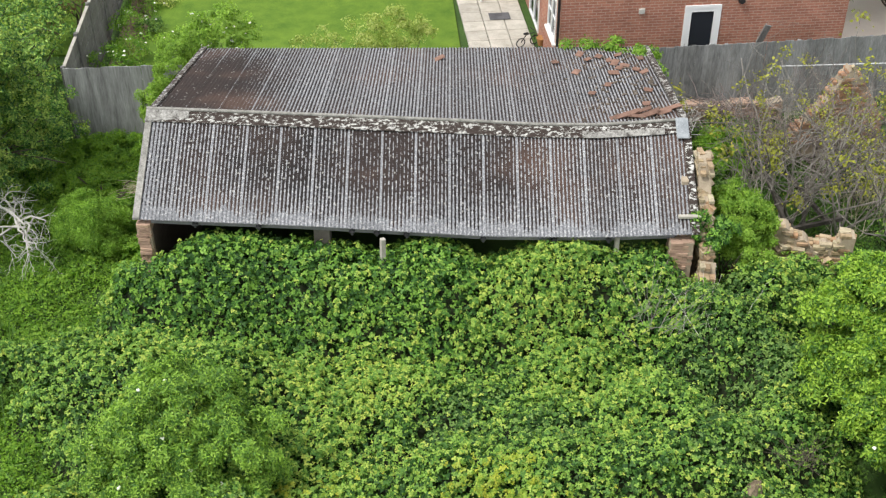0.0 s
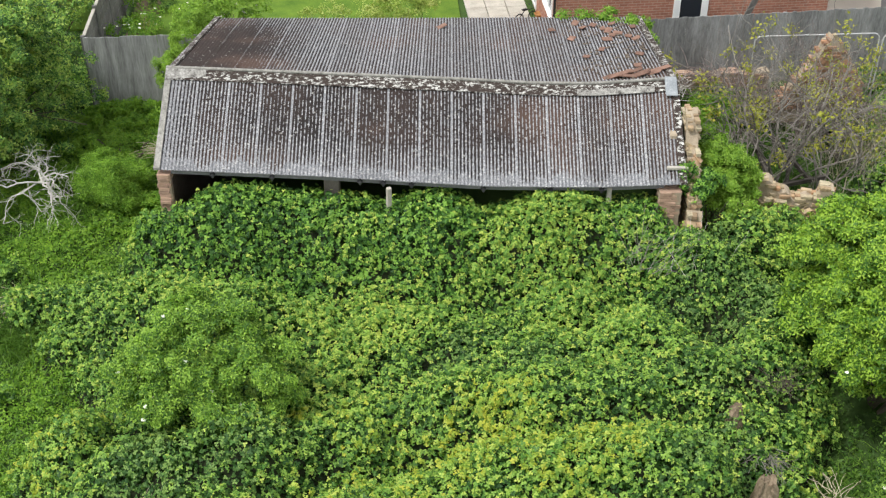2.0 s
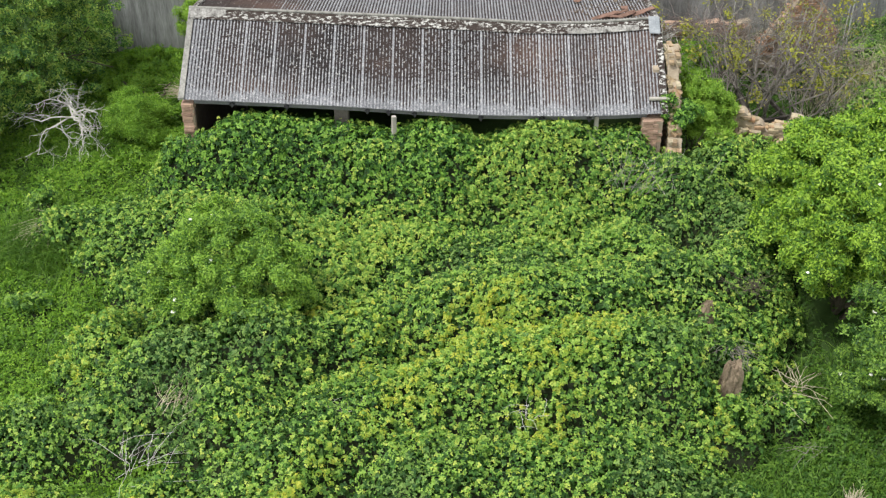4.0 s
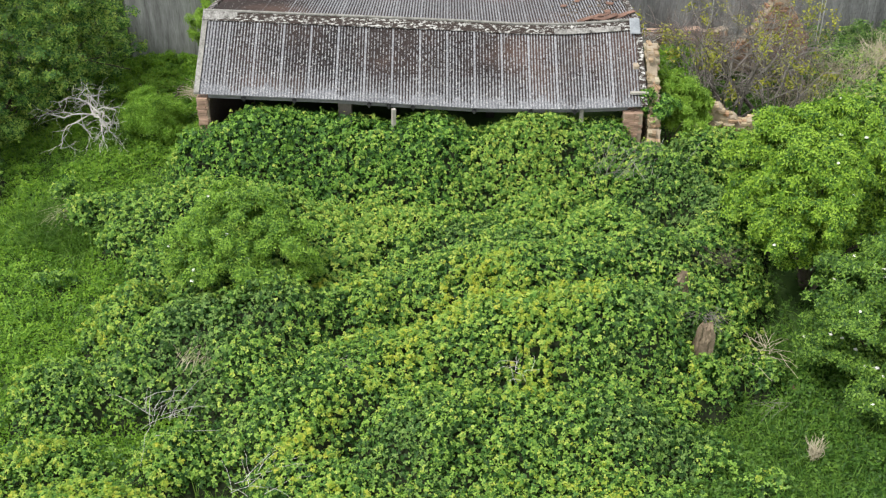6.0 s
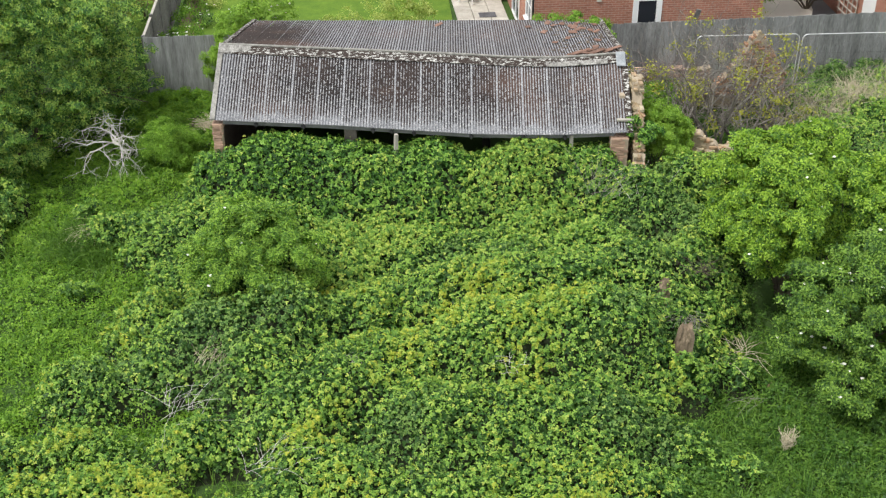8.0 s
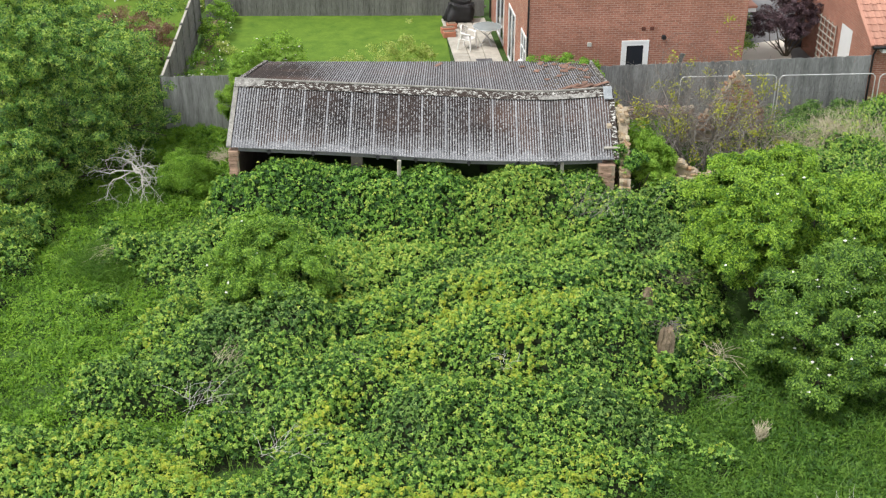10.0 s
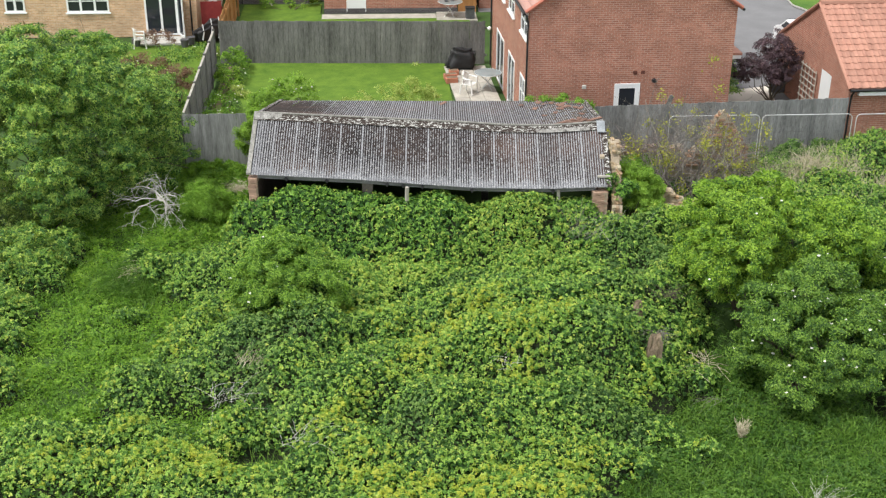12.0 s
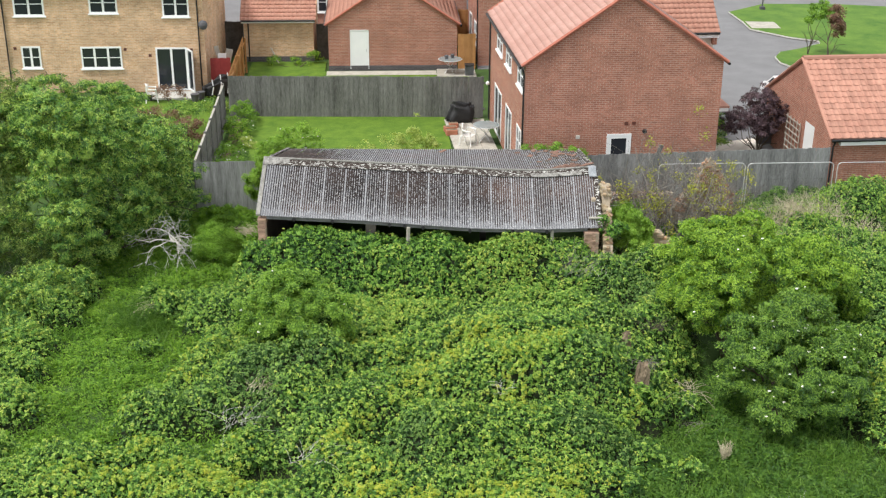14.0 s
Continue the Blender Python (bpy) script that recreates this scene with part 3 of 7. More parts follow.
board_fence(-4.45, 24.2, -3.45, 24.2, 1.6, RED_FENCE, "low red painted picket fence by the house", 0.16, posts=False)
board_fence(0.4, 30.3, 1.1, 30.3, 1.9, DARK_WOOD, "dark fence panel between two garages", 0.14, posts=False)


def trellis_fence():
    """The side fence of the garden, seen along its length, with panels hung from posts."""
    f = thing("fence", pose(-2.95, 7.5, 0, 0, 0, 90.9), "weathered panel fence down the side of the garden", "fence", kind="structure")
    for k in range(7):
        x = k * 1.75
        part("post", boxes((x - 0.05, x + 0.05, -0.05, 0.05, 0, 2.0), bev=0.008), OLD_WOOD, f)
        if k == 6:
            continue
        for i in range(11):
            part("slat", boxes((x + 0.06, x + 1.69, -0.018 + 0.012 * (i % 2), 0.0 + 0.012 * (i % 2), 0.08 + i * 0.165, 0.235 + i * 0.165), bev=0.003), OLD_WOOD, f)
        for s in (0.1, 0.6, 1.1, 1.62):
            part("batten", boxes((x + s, x + s + 0.04, 0.014, 0.04, 0.05, 1.9), bev=0.004), PALE_WOOD, f)
        part("cap", boxes((x + 0.05, x + 1.7, -0.03, 0.05, 1.9, 1.93), bev=0.004), PALE_WOOD, f)


trellis_fence()


def site_fence():
    """Temporary steel mesh fence panels standing in front of the boards."""
    for k, x0 in enumerate((13.55, 16.75, 20.0)):
        p = thing("site_fence_panel", pose(x0, 6.62 - 0.03 * k, 0.0, 0, 0, 0.3), "galvanised steel site fence panel with rounded corners", "fence panel", group="site fence panels")
        w, h, r = 3.12, 1.96, 0.16
        pts = [(0, 0, 0.05)] + [(r - r * math.cos(a), 0, h - r + r * math.sin(a)) for a in np.linspace(0, math.pi / 2, 6)]
        pts += [(w - r + r * math.sin(a), 0, h - r + r * math.cos(a)) for a in np.linspace(0, math.pi / 2, 6)] + [(w, 0, 0.05)]
        part("frame", tube(bmesh.new(), pts, 0.017, 0.017, 6), GALV, p)
        bm = bmesh.new()
        for i in range(1, 24):
            box(bm, i * w / 24 - 0.0012, i * w / 24 + 0.0012, -0.0012, 0.0012, 0.2, h - 0.02)
        for z in (0.25, 0.8, 1.35):
            box(bm, 0, w, -0.0012, 0.0012, z, z + 0.003)
        part("mesh_infill", bm, RUST_STEEL, p)


site_fence()


# ---- houses ----
def opening(parent, name, x0, x1, z0, z1, cols, rows, door=False, bars=True):
    """A white plastic window or glazed door in a wall that faces -y at y = 0."""
    w = part(name, boxes((x0, x1, -0.03, 0.05, z0, z0 + 0.08), (x0, x1, -0.03, 0.05, z1 - 0.08, z1), (x0, x0 + 0.08, -0.03, 0.05, z0 + 0.08, z1 - 0.08), (x1 - 0.08, x1, -0.03, 0.05, z0 + 0.08, z1 - 0.08)), WHITE_PVC, parent, "white plastic frame")
    dx, dz = (x1 - x0) / cols, (z1 - z0) / rows
    for i in range(1, cols):
        part("mullion", boxes((x0 + i * dx - 0.05, x0 + i * dx + 0.05, -0.028, 0.04, z0 + 0.08, z1 - 0.08)), WHITE_PVC, w)
    if rows > 1 and bars:
        for j in range(1, rows):
            for i in range(cols):
                part("glazing_bar", boxes((x0 + i * dx + 0.07, x0 + (i + 1) * dx - 0.07, -0.02, 0.03, z0 + j * dz - 0.02, z0 + j * dz + 0.02)), WHITE_PVC, w)
    for i in range(cols):
        part("pane", boxes((x0 + i * dx + 0.04, x0 + (i + 1) * dx - 0.04, 0.0, 0.012, z0 + 0.05, z1 - 0.05)), GLASS, w)
    if not door:
        part("window_sill", boxes((x0 - 0.06, x1 + 0.06, -0.09, 0.02, z0 - 0.06, z0 + 0.002), bev=0.006), WHITE_PVC, w)
    return w


def wall_with_holes(name, outline_w, height, holes, material, parent, thick=0.3):
    """A wall facing -y, x from 0 to outline_w, with rectangular holes."""
    xs = sorted({0.0, outline_w, *[h[0] for h in holes], *[h[1] for h in holes]})
    zs = sorted({0.0, height, *[h[2] for h in holes], *[h[3] for h in holes]})
    bm = bmesh.new()
    for a, b in zip(xs, xs[1:]):
        for c, d in zip(zs, zs[1:]):
            if not any(h[0] <= a and b <= h[1] and h[2] <= c and d <= h[3] for h in holes):
                box(bm, a, b, 0, thick, c, d)
    bmesh.ops.remove_doubles(bm, verts=bm.verts, dist=0.0005)
    return part(name, bm, material, parent)


def tile_rows(name, width, slope, parent, m, tile_w=0.22, course=0.27, material=None, amp=0.018):
    """Pantiles as one relief: rolls across, a step at each course."""
    nx, ny = int(width / tile_w * 6), int(slope / course)
    xs = np.linspace(0, width, nx + 1)
    ph = (xs / tile_w) % 1.0
    prof = amp * np.where(ph < 0.35, np.sin(ph / 0.35 * math.pi) * 1.5, -np.sin((ph - 0.35) / 0.65 * math.pi) * 0.5)
    vs, fs = [], []
    for j in range(ny):
        for yy, lift in ((j * course, 0.045), ((j + 1) * course + 0.01, 0.006)):
            vs.append(np.stack([xs, np.full_like(xs, yy), prof + lift], -1))
        k = 2 * j * (nx + 1)
        i = np.arange(nx)[:, None] + k
        fs.append(i + [0, 1, nx + 2, nx + 1])
    v = np.concatenate(vs)
    base = len(v)
    # front lips of the courses
    lips = []
    for j in range(ny):
        lips.append(np.stack([xs, np.full_like(xs, j * course), prof + 0.005], -1))
        i = np.arange(nx)[:, None]
        lo, hi = base + j * (nx + 1), 2 * j * (nx + 1)
        fs.append(np.concatenate([lo + i, lo + i + 1, hi + i + 1, hi + i], 1))
    v = np.concatenate([v, *lips])
    ob = new(name, array_mesh(name, v, np.concatenate(fs), material or RED_TILE))
    ob.parent, ob.matrix_basis = parent, m
    tagged(ob, kind="stuff")
    return ob


def gable_roof(parent, width, depth, eave, ridge, over=0.12, verge_over=0.08, material=None, tile=0.22, amp=0.018):
    """A roof whose ridge runs in y over walls from x = 0 to width; tiles on both slopes, verge and ridge tiles, gutters."""
    half, rise = width / 2 + over, ridge - eave
    pitch = math.atan2(rise, width / 2)
    slope = half / math.cos(pitch)
    z_low = eave - over * math.tan(pitch)
    ln = depth + 2 * verge_over
    t = math.degrees(pitch)
    tile_rows("roof_tiles", ln, slope, parent, pose(-over, depth + verge_over, z_low) @ pose(0, 0, 0, 0, 0, -90) @ pose(0, 0, 0, t, 0, 0), tile, 0.27, material, amp)
    tile_rows("roof_tiles", ln, slope, parent, pose(width + over, -verge_over, z_low) @ pose(0, 0, 0, 0, 0, 90) @ pose(0, 0, 0, t, 0, 0), tile, 0.27, material, amp)
    bm = bmesh.new()
    prism(bm, [(-over, z_low - 0.05), (-over, z_low), (width / 2, ridge + 0.0), (width + over, z_low), (width + over, z_low - 0.05), (width / 2, ridge - 0.1)], -verge_over + 0.01, depth + verge_over - 0.01)
    part("roof_deck", bm, material or RED_TILE, parent)
    bm = bmesh.new()
    for i in range(int(ln / 0.45)):
        y = -verge_over + i * 0.45
        tube(bm, [(width / 2, y, ridge + 0.0), (width / 2, y + 0.44, ridge + 0.012)], 0.12, 0.125, 8)
    part("ridge_tiles", bm, material or RED_TILE, parent)
    for y in (-verge_over, depth + verge_over):
        bm = bmesh.new()
        tube(bm, [(-over, y, z_low), (width / 2, y, ridge + 0.02)], 0.07, 0.07, 6)
        tube(bm, [(width + over, y, z_low), (width / 2, y, ridge + 0.02)], 0.07, 0.07, 6)
        part("verge_tiles", bm, VERGE_TILE, parent)
    for x in (-over - 0.05, width + over + 0.05):
        bm = bmesh.new()
        tube(bm, [(x, -verge_over, z_low - 0.07), (x, depth + verge_over, z_low - 0.07)], 0.055, 0.055, 6)
        part("gutter", bm, BLACK_PLASTIC, parent)


def red_house():
    h = thing("red_house", pose(9.02, 9.4, 0, 0, 0, 2.6), "red brick house with white windows and orange-red tiled roof", "house")
    W, D, E, R = 7.42, 9.35, 4.98, 7.5
    door = (3.16, 4.10, 0.05, 2.18)
    # gable wall towards the plot
    wall_with_holes("wall", W, E, [door], RED_BRICK, h)
    bm = bmesh.new()
    prism(bm, [(0, E), (W, E), (W / 2, R)], 0, 0.3)
    part("gable", bm, RED_BRICK, h)
    opening(h, "door", *door, 1, 1, door=True)
    part("door_stile", boxes((3.24, 3.34, -0.022, 0.03, 0.75, 2.1), (3.92, 4.02, -0.022, 0.03, 0.75, 2.1), (3.34, 3.92, -0.022, 0.03, 2.0, 2.1)), WHITE_PVC, h)
    bm = boxes((3.16 + 0.08, 4.02, -0.025, 0.03, 0.13, 0.75))
    part("door_panel", bm, WHITE_PVC, h)
    part("door_handle", boxes((3.22, 3.25, -0.07, -0.03, 1.0, 1.14), bev=0.004), GALV, h)
    # garden side, facing -x
    holes = [(0.55, 1.65, 1.02, 2.2), (3.0, 4.55, 0.1, 2.18), (5.75, 7.75, 0.1, 2.18), (0.35, 1.75, 3.75, 4.78), (3.35, 4.75, 3.75, 4.78), (5.75, 7.35, 3.75, 4.78)]
    flip = [(D - b, D - a, c, d) for a, b, c, d in holes]
    sm = pose(0.0, D, 0, 0, 0, -90)
    side_wall = wall_with_holes("wall", D - 0.3, E, flip, RED_BRICK, h)
    side_wall.matrix_basis = sm
    for k, (a, b, c, d) in enumerate(flip):
        opening(side_wall, "window" if c > 0.5 else "french_door", a, b, c, d, 2, 2 if c > 0.5 else 1, door=c < 0.5)
    part("wall", boxes((W - 0.3, W, 0.3, D, 0, E)), RED_BRICK, h)
    part("wall", boxes((0.3, W - 0.3, D - 0.3, D, 0, E)), RED_BRICK, h)
    gable_roof(h, W, D, E, R, over=0.16, verge_over=0.06, material=HOUSE_TILE, tile=0.33, amp=0.006)
    bm = bmesh.new()
    tube(bm, [(-0.12, 0.02, 4.75), (-0.06, 0.0, 4.5), (-0.06, 0.0, 0.1)], 0.036, 0.036, 6)
    part("downpipe", bm, BLACK_PLASTIC, h)
    bm = bmesh.new()
    tube(bm, [(-0.12, D - 0.1, 4.75), (-0.06, D - 0.1, 4.5), (-0.06, D - 0.1, 0.1)], 0.036, 0.036, 6)
    part("downpipe", bm, BLACK_PLASTIC, h)
    for x, z in ((3.88, 2.58), (4.17, 2.58)):
        part("air_brick", boxes((x - 0.07, x + 0.07, -0.02, 0.02, z - 0.06, z + 0.06), bev=0.006), DARK_VENT, h)
    bm = bmesh.new()
    tube(bm, [(4.6, 0.0, 2.26), (4.6, -0.09, 2.26)], 0.09, 0.07, 10)
    part("flue", bm, BLACK_PLASTIC, h)
    part("junction_box", boxes((1.97, 2.12, -0.05, 0.0, 2.02, 2.16), bev=0.008), KERB, h)
    bm = bmesh.new()
    bmesh.ops.create_uvsphere(bm, u_segments=10, v_segments=6, radius=0.09, matrix=pose(-0.14, 9.2, 1.75))
    part("wall_lamp", bm, WHITE_PVC, h)
    # wing with its roof slope towards the plot
    w = thing("house_wing", pose(12.2, 15.6, 0, 0, 0, 2.6), "tiled rear wing with cream rendered wall", "house")
    part("wall", boxes((0, 5.5, 0.0, 5.0, 0, 4.6)), RENDER, w)
    part("fascia", boxes((-0.1, 5.6, -0.32, -0.28, 4.42, 4.64)), WHITE_PVC, w)
    part("gutter", tube(bmesh.new(), [(-0.1, -0.36, 4.62), (5.62, -0.36, 4.62)], 0.055, 0.055, 6), BLACK_PLASTIC, w)
    tile_rows("roof_tiles", 5.8, 3.5, w, pose(-0.15, -0.34, 4.62, 38, 0, 0))
    bm = bmesh.new()
    bmesh.ops.create_cube(bm, size=1, matrix=pose(2.75, -0.3, 4.54, 38, 0, 0) @ Matrix.Translation((0, 1.75, 0)) @ Matrix.Diagonal((5.6, 3.4, 0.08, 1)))
    part("roof_deck", bm, RED_TILE, w)
    part("bracket", boxes((5.38, 5.55, -0.26, 0.0, 4.12, 4.42)), RED_BRICK, w)
    p = thing("porch", pose(16.65, 12.75, 0, 0, 0, 2.6), "small tiled porch with white fascia", "porch")
    part("bracket", boxes((0.0, 0.06, 0.2, 0.26, 1.6, 2.1)), WHITE_PVC, p)
    part("fascia", boxes((0, 1.05, 0.02, 0.06, 2.05, 2.2)), WHITE_PVC, p)
    part("fascia", boxes((1.01, 1.05, 0.06, 1.6, 2.05, 2.2)), WHITE_PVC, p)
    part("porch_roof", boxes((0, 1.08, 0.0, 1.6, 2.2, 2.28)), RED_TILE, p)


red_house()


def house_behind():
    h = thing("house_behind", pose(8.85, 28.6, 0, 0, 0, 2.6), "red brick house beyond the garden gate", "house")
    W, D, E, R = 6.5, 4.6, 4.95, 7.3
    part("wall", boxes((0.3, W, 0, 0.3, 0, E)), RED_BRICK, h)
    holes = [(0.9, 1.9, 0.1, 2.15), (2.9, 4.0, 0.9, 2.1), (1.0, 2.1, 3.6, 4.7), (3.0, 4.0, 3.6, 4.7)]
    sw = wall_with_holes("wall", D, E, holes, RED_BRICK, h)
    sw.matrix_basis = pose(0.0, D, 0, 0, 0, -90)
    for a, b, c, d in holes:
        opening(sw, "window" if c > 0.5 else "door", a, b, c, d, 2 if c > 0.5 else 1, 2 if c > 0.5 else 1, door=c < 0.5)
    part("gable", prism(bmesh.new(), [(0, E), (W, E), (W / 2, R)], 0, 0.3), RED_BRICK, h)
    part("downpipe", tube(bmesh.new(), [(-0.06, 0.1, 4.9), (-0.06, 0.1, 0.1)], 0.036, 0.036, 6), BLACK_PLASTIC, h)
    gable_roof(h, W, D, E, R, over=0.16, verge_over=0.06, tile=0.33)


house_behind()


def buff_house():
    h = thing("buff_house", pose(-16.0, 24.0, 0, 0, 0, 0), "buff brick house with white windows and open french doors", "house")
    W, E = 11.38, 5.1
    ground = [(2.72, 3.62, 1.22, 2.28), (5.5, 7.42, 1.18, 2.24), (9.02, 10.5, 0.08, 2.18)]
    upper = [(2.6, 4.02, 3.72, 4.85), (6.1, 7.42, 3.82, 4.85), (9.5, 10.75, 3.64, 4.85)]
    wall = wall_with_holes("wall", W, E, ground + upper, BUFF_BRICK, h)
    for k, (a, b, c, d) in enumerate(ground + upper):
        opening(wall, "window" if c > 0.5 else "french_door", a, b, c, d, 3 if k == 1 else 2, 2 if c > 0.5 else 1, door=c < 0.5)
    leaf = part("door_leaf", boxes((0, 0.08, 0, 0.05, 0.1, 2.14), (0.62, 0.70, 0, 0.05, 0.1, 2.14), (0.08, 0.62, 0, 0.05, 0.1, 0.2), (0.08, 0.62, 0, 0.05, 2.06, 2.14)), WHITE_PVC, h, "open white door leaf")
    leaf.matrix_basis = pose(10.5, -0.03, 0, 0, 0, -62)
    part("pane", boxes((0.08, 0.62, 0.015, 0.03, 0.2, 2.06)), GLASS, leaf)
    part("wall", boxes((W - 0.3, W, 0.3, 8.5, 0, E)), BUFF_BRICK, h)
    part("wall", boxes((0, 0.3, 0.3, 8.5, 0, E)), BUFF_BRICK, h)
    part("wall", boxes((0.3, W - 0.3, 8.2, 8.5, 0, E)), BUFF_BRICK, h)
    part("roof_tiles", prism(bmesh.new(), [(-0.3, E), (W + 0.3, E), (W - 2.0, 8.0), (2.0, 8.0)], -0.3, 8.8), RED_TILE, h)
    for x in (2.1, W - 0.25):
        part("downpipe", tube(bmesh.new(), [(x, -0.06, 5.0), (x, -0.06, 0.1)], 0.036, 0.036, 6), BLACK_PLASTIC, h)
    part("fascia", boxes((-0.2, W + 0.1, -0.2, -0.02, 4.96, 5.12)), WHITE_PVC, h)
    for x, z in ((2.45, 2.18), (7.6, 2.1), (8.75, 1.8), (10.72, 2.05)):
        part("vent", boxes((x - 0.07, x + 0.07, -0.02, 0.01, z - 0.07, z + 0.07), bev=0.005), DARK_VENT, h)
    bm = bmesh.new()
    bmesh.ops.create_cone(bm, cap_ends=True, segments=14, radius1=0.23, radius2=0.08, depth=0.1, matrix=pose(W + 0.02, -0.2, 3.3, 70, 0, 30))
    part("satellite_dish", bm, GREY_COVER, h)
    # brick edge of the next house
    n = thing("neighbour_house", pose(-19.0, 23.6, 0), "red-brown brick house beyond the buff one", "house")
    part("wall", boxes((0, 2.4, 0, 6, 0, 5.0)), RED_BRICK, n)


buff_house()


def far_house():
    """The brick house across the road, seen through the gaps between the garages."""
    h = thing("far_house", pose(-1.5, 38.0, 0), "red brick house across the road with white windows", "house")
    holes = [(1.1, 2.2, 0.9, 2.1), (8.4, 9.5, 0.9, 2.1), (1.1, 2.2, 3.4, 4.5), (8.4, 9.5, 3.4, 4.5)]
    wall = wall_with_holes("wall", 10.4, 5.0, holes, RED_BRICK, h)
    for a, b, c, d in holes:
        opening(wall, "window", a, b, c, d, 2, 2)
    part("wall", boxes((0, 10.4, 6.7, 7.0, 0, 5.0)), RED_BRICK, h)
    part("wall", boxes((0, 0.3, 0.3, 6.7, 0, 5.0)), RED_BRICK, h)
    part("wall", boxes((10.1, 10.4, 0.3, 6.7, 0, 5.0)), RED_BRICK, h)
    roof = part("roof", prism(bmesh.new(), [(-0.3, 5.0), (7.3, 5.0), (3.5, 7.4)], -10.6, 0.2), RED_TILE, h)
    roof.matrix_basis = pose(0, 0, 0, 0, 0, 90)


far_house()
board_fence(-4.5, 31.0, -3.45, 31.0, 1.9, DARK_WOOD, "dark fence panel behind the red pickets", 0.14, posts=False)
board_fence(7.75, 33.2, 8.8, 33.2, 2.0, NEW_WOOD, "orange-brown fence beyond the garden gate", 0.15, posts=False)


def garage(name, m, label, width, depth, eave, ridge, wall_mat, door=None):
    g = thing(name, m, label, "garage")
    wall_with_holes("wall", width, eave, [door] if door else [], wall_mat, g, 0.25)
    part("gable", prism(bmesh.new(), [(0, eave), (width, eave), (width / 2, ridge)], 0, 0.25), wall_mat, g)
    part("wall", boxes((0, 0.25, 0.25, depth, 0, eave)), wall_mat, g)
    part("wall", boxes((width - 0.25, width, 0.25, depth, 0, eave)), wall_mat, g)
    part("wall", boxes((0.25, width - 0.25, depth - 0.25, depth, 0, eave)), wall_mat, g)
    gable_roof(g, width, depth, eave, ridge, over=0.15, verge_over=0.05)
    if door:
        d = part("door", boxes((door[0] + 0.04, door[1] - 0.04, -0.01, 0.04, door[2], door[3] - 0.04), bev=0.006), WHITE_PVC, g, "plain white door")
        part("frame", boxes((door[0], door[0] + 0.04, -0.03, 0.05, door[2], door[3]), (door[1] - 0.04, door[1], -0.03, 0.05, door[2], door[3]), (door[0], door[1], -0.03, 0.05, door[3] - 0.04, door[3])), WHITE_PVC, d)
        part("handle", boxes((door[1] - 0.14, door[1] - 0.11, -0.06, -0.01, 0.98, 1.12), bev=0.004), GALV, d)
    return g


garage("red_garage", pose(1.1, 27.9, 0), "red brick garage with a white door", 6.6, 6.0, 2.45, 4.6, RED_BRICK, (1.1, 2.07, 0.06, 2.1))


def plinths():
    for x0, x1, y in ((1.1, 7.7, 27.9), (-3.4, 0.25, 30.0)):
        p = thing("wall_plinth", pose(0, 0, 0), "blue-grey brick plinth course at the wall foot", "plinth", kind="structure")
        part("course", boxes((x0 - 0.02, x1 + 0.02, y - 0.03, y, -0.1, 0.24), bev=0.006), PLINTH, p)


PLINTH = bricks("blue_brick", (0.12, 0.11, 0.12), (0.09, 0.085, 0.09), (0.2, 0.19, 0.18))
plinths()


def buff_garage():
    g = thing("buff_garage", pose(-3.4, 30.0, 0), "buff brick outbuilding with tiled roof", "garage")
    part("wall", boxes((0, 3.65, 0, 5, -0.2, 2.2)), BUFF_BRICK, g)
    part("fascia", boxes((-0.1, 3.75, -0.22, -0.18, 2.05, 2.2)), WHITE_PVC, g)
    part("gutter", tube(bmesh.new(), [(-0.1, -0.27, 2.18), (3.75, -0.27, 2.18)], 0.05, 0.05, 6), BLACK_PLASTIC, g)
    part("downpipe", tube(bmesh.new(), [(0.25, -0.06, 2.1), (0.25, -0.06, 0)], 0.034, 0.034, 6), BLACK_PLASTIC, g)
    tile_rows("roof_tiles", 3.95, 3.3, g, pose(-0.15, -0.25, 2.2, 36, 0, 0))
    bm = bmesh.new()
    bmesh.ops.create_cube(bm, size=1, matrix=pose(1.82, -0.2, 2.14, 36, 0, 0) @ Matrix.Translation((0, 1.6, 0)) @ Matrix.Diagonal((3.8, 3.2, 0.08, 1)))
    part("roof_deck", bm, RED_TILE, g)


buff_garage()


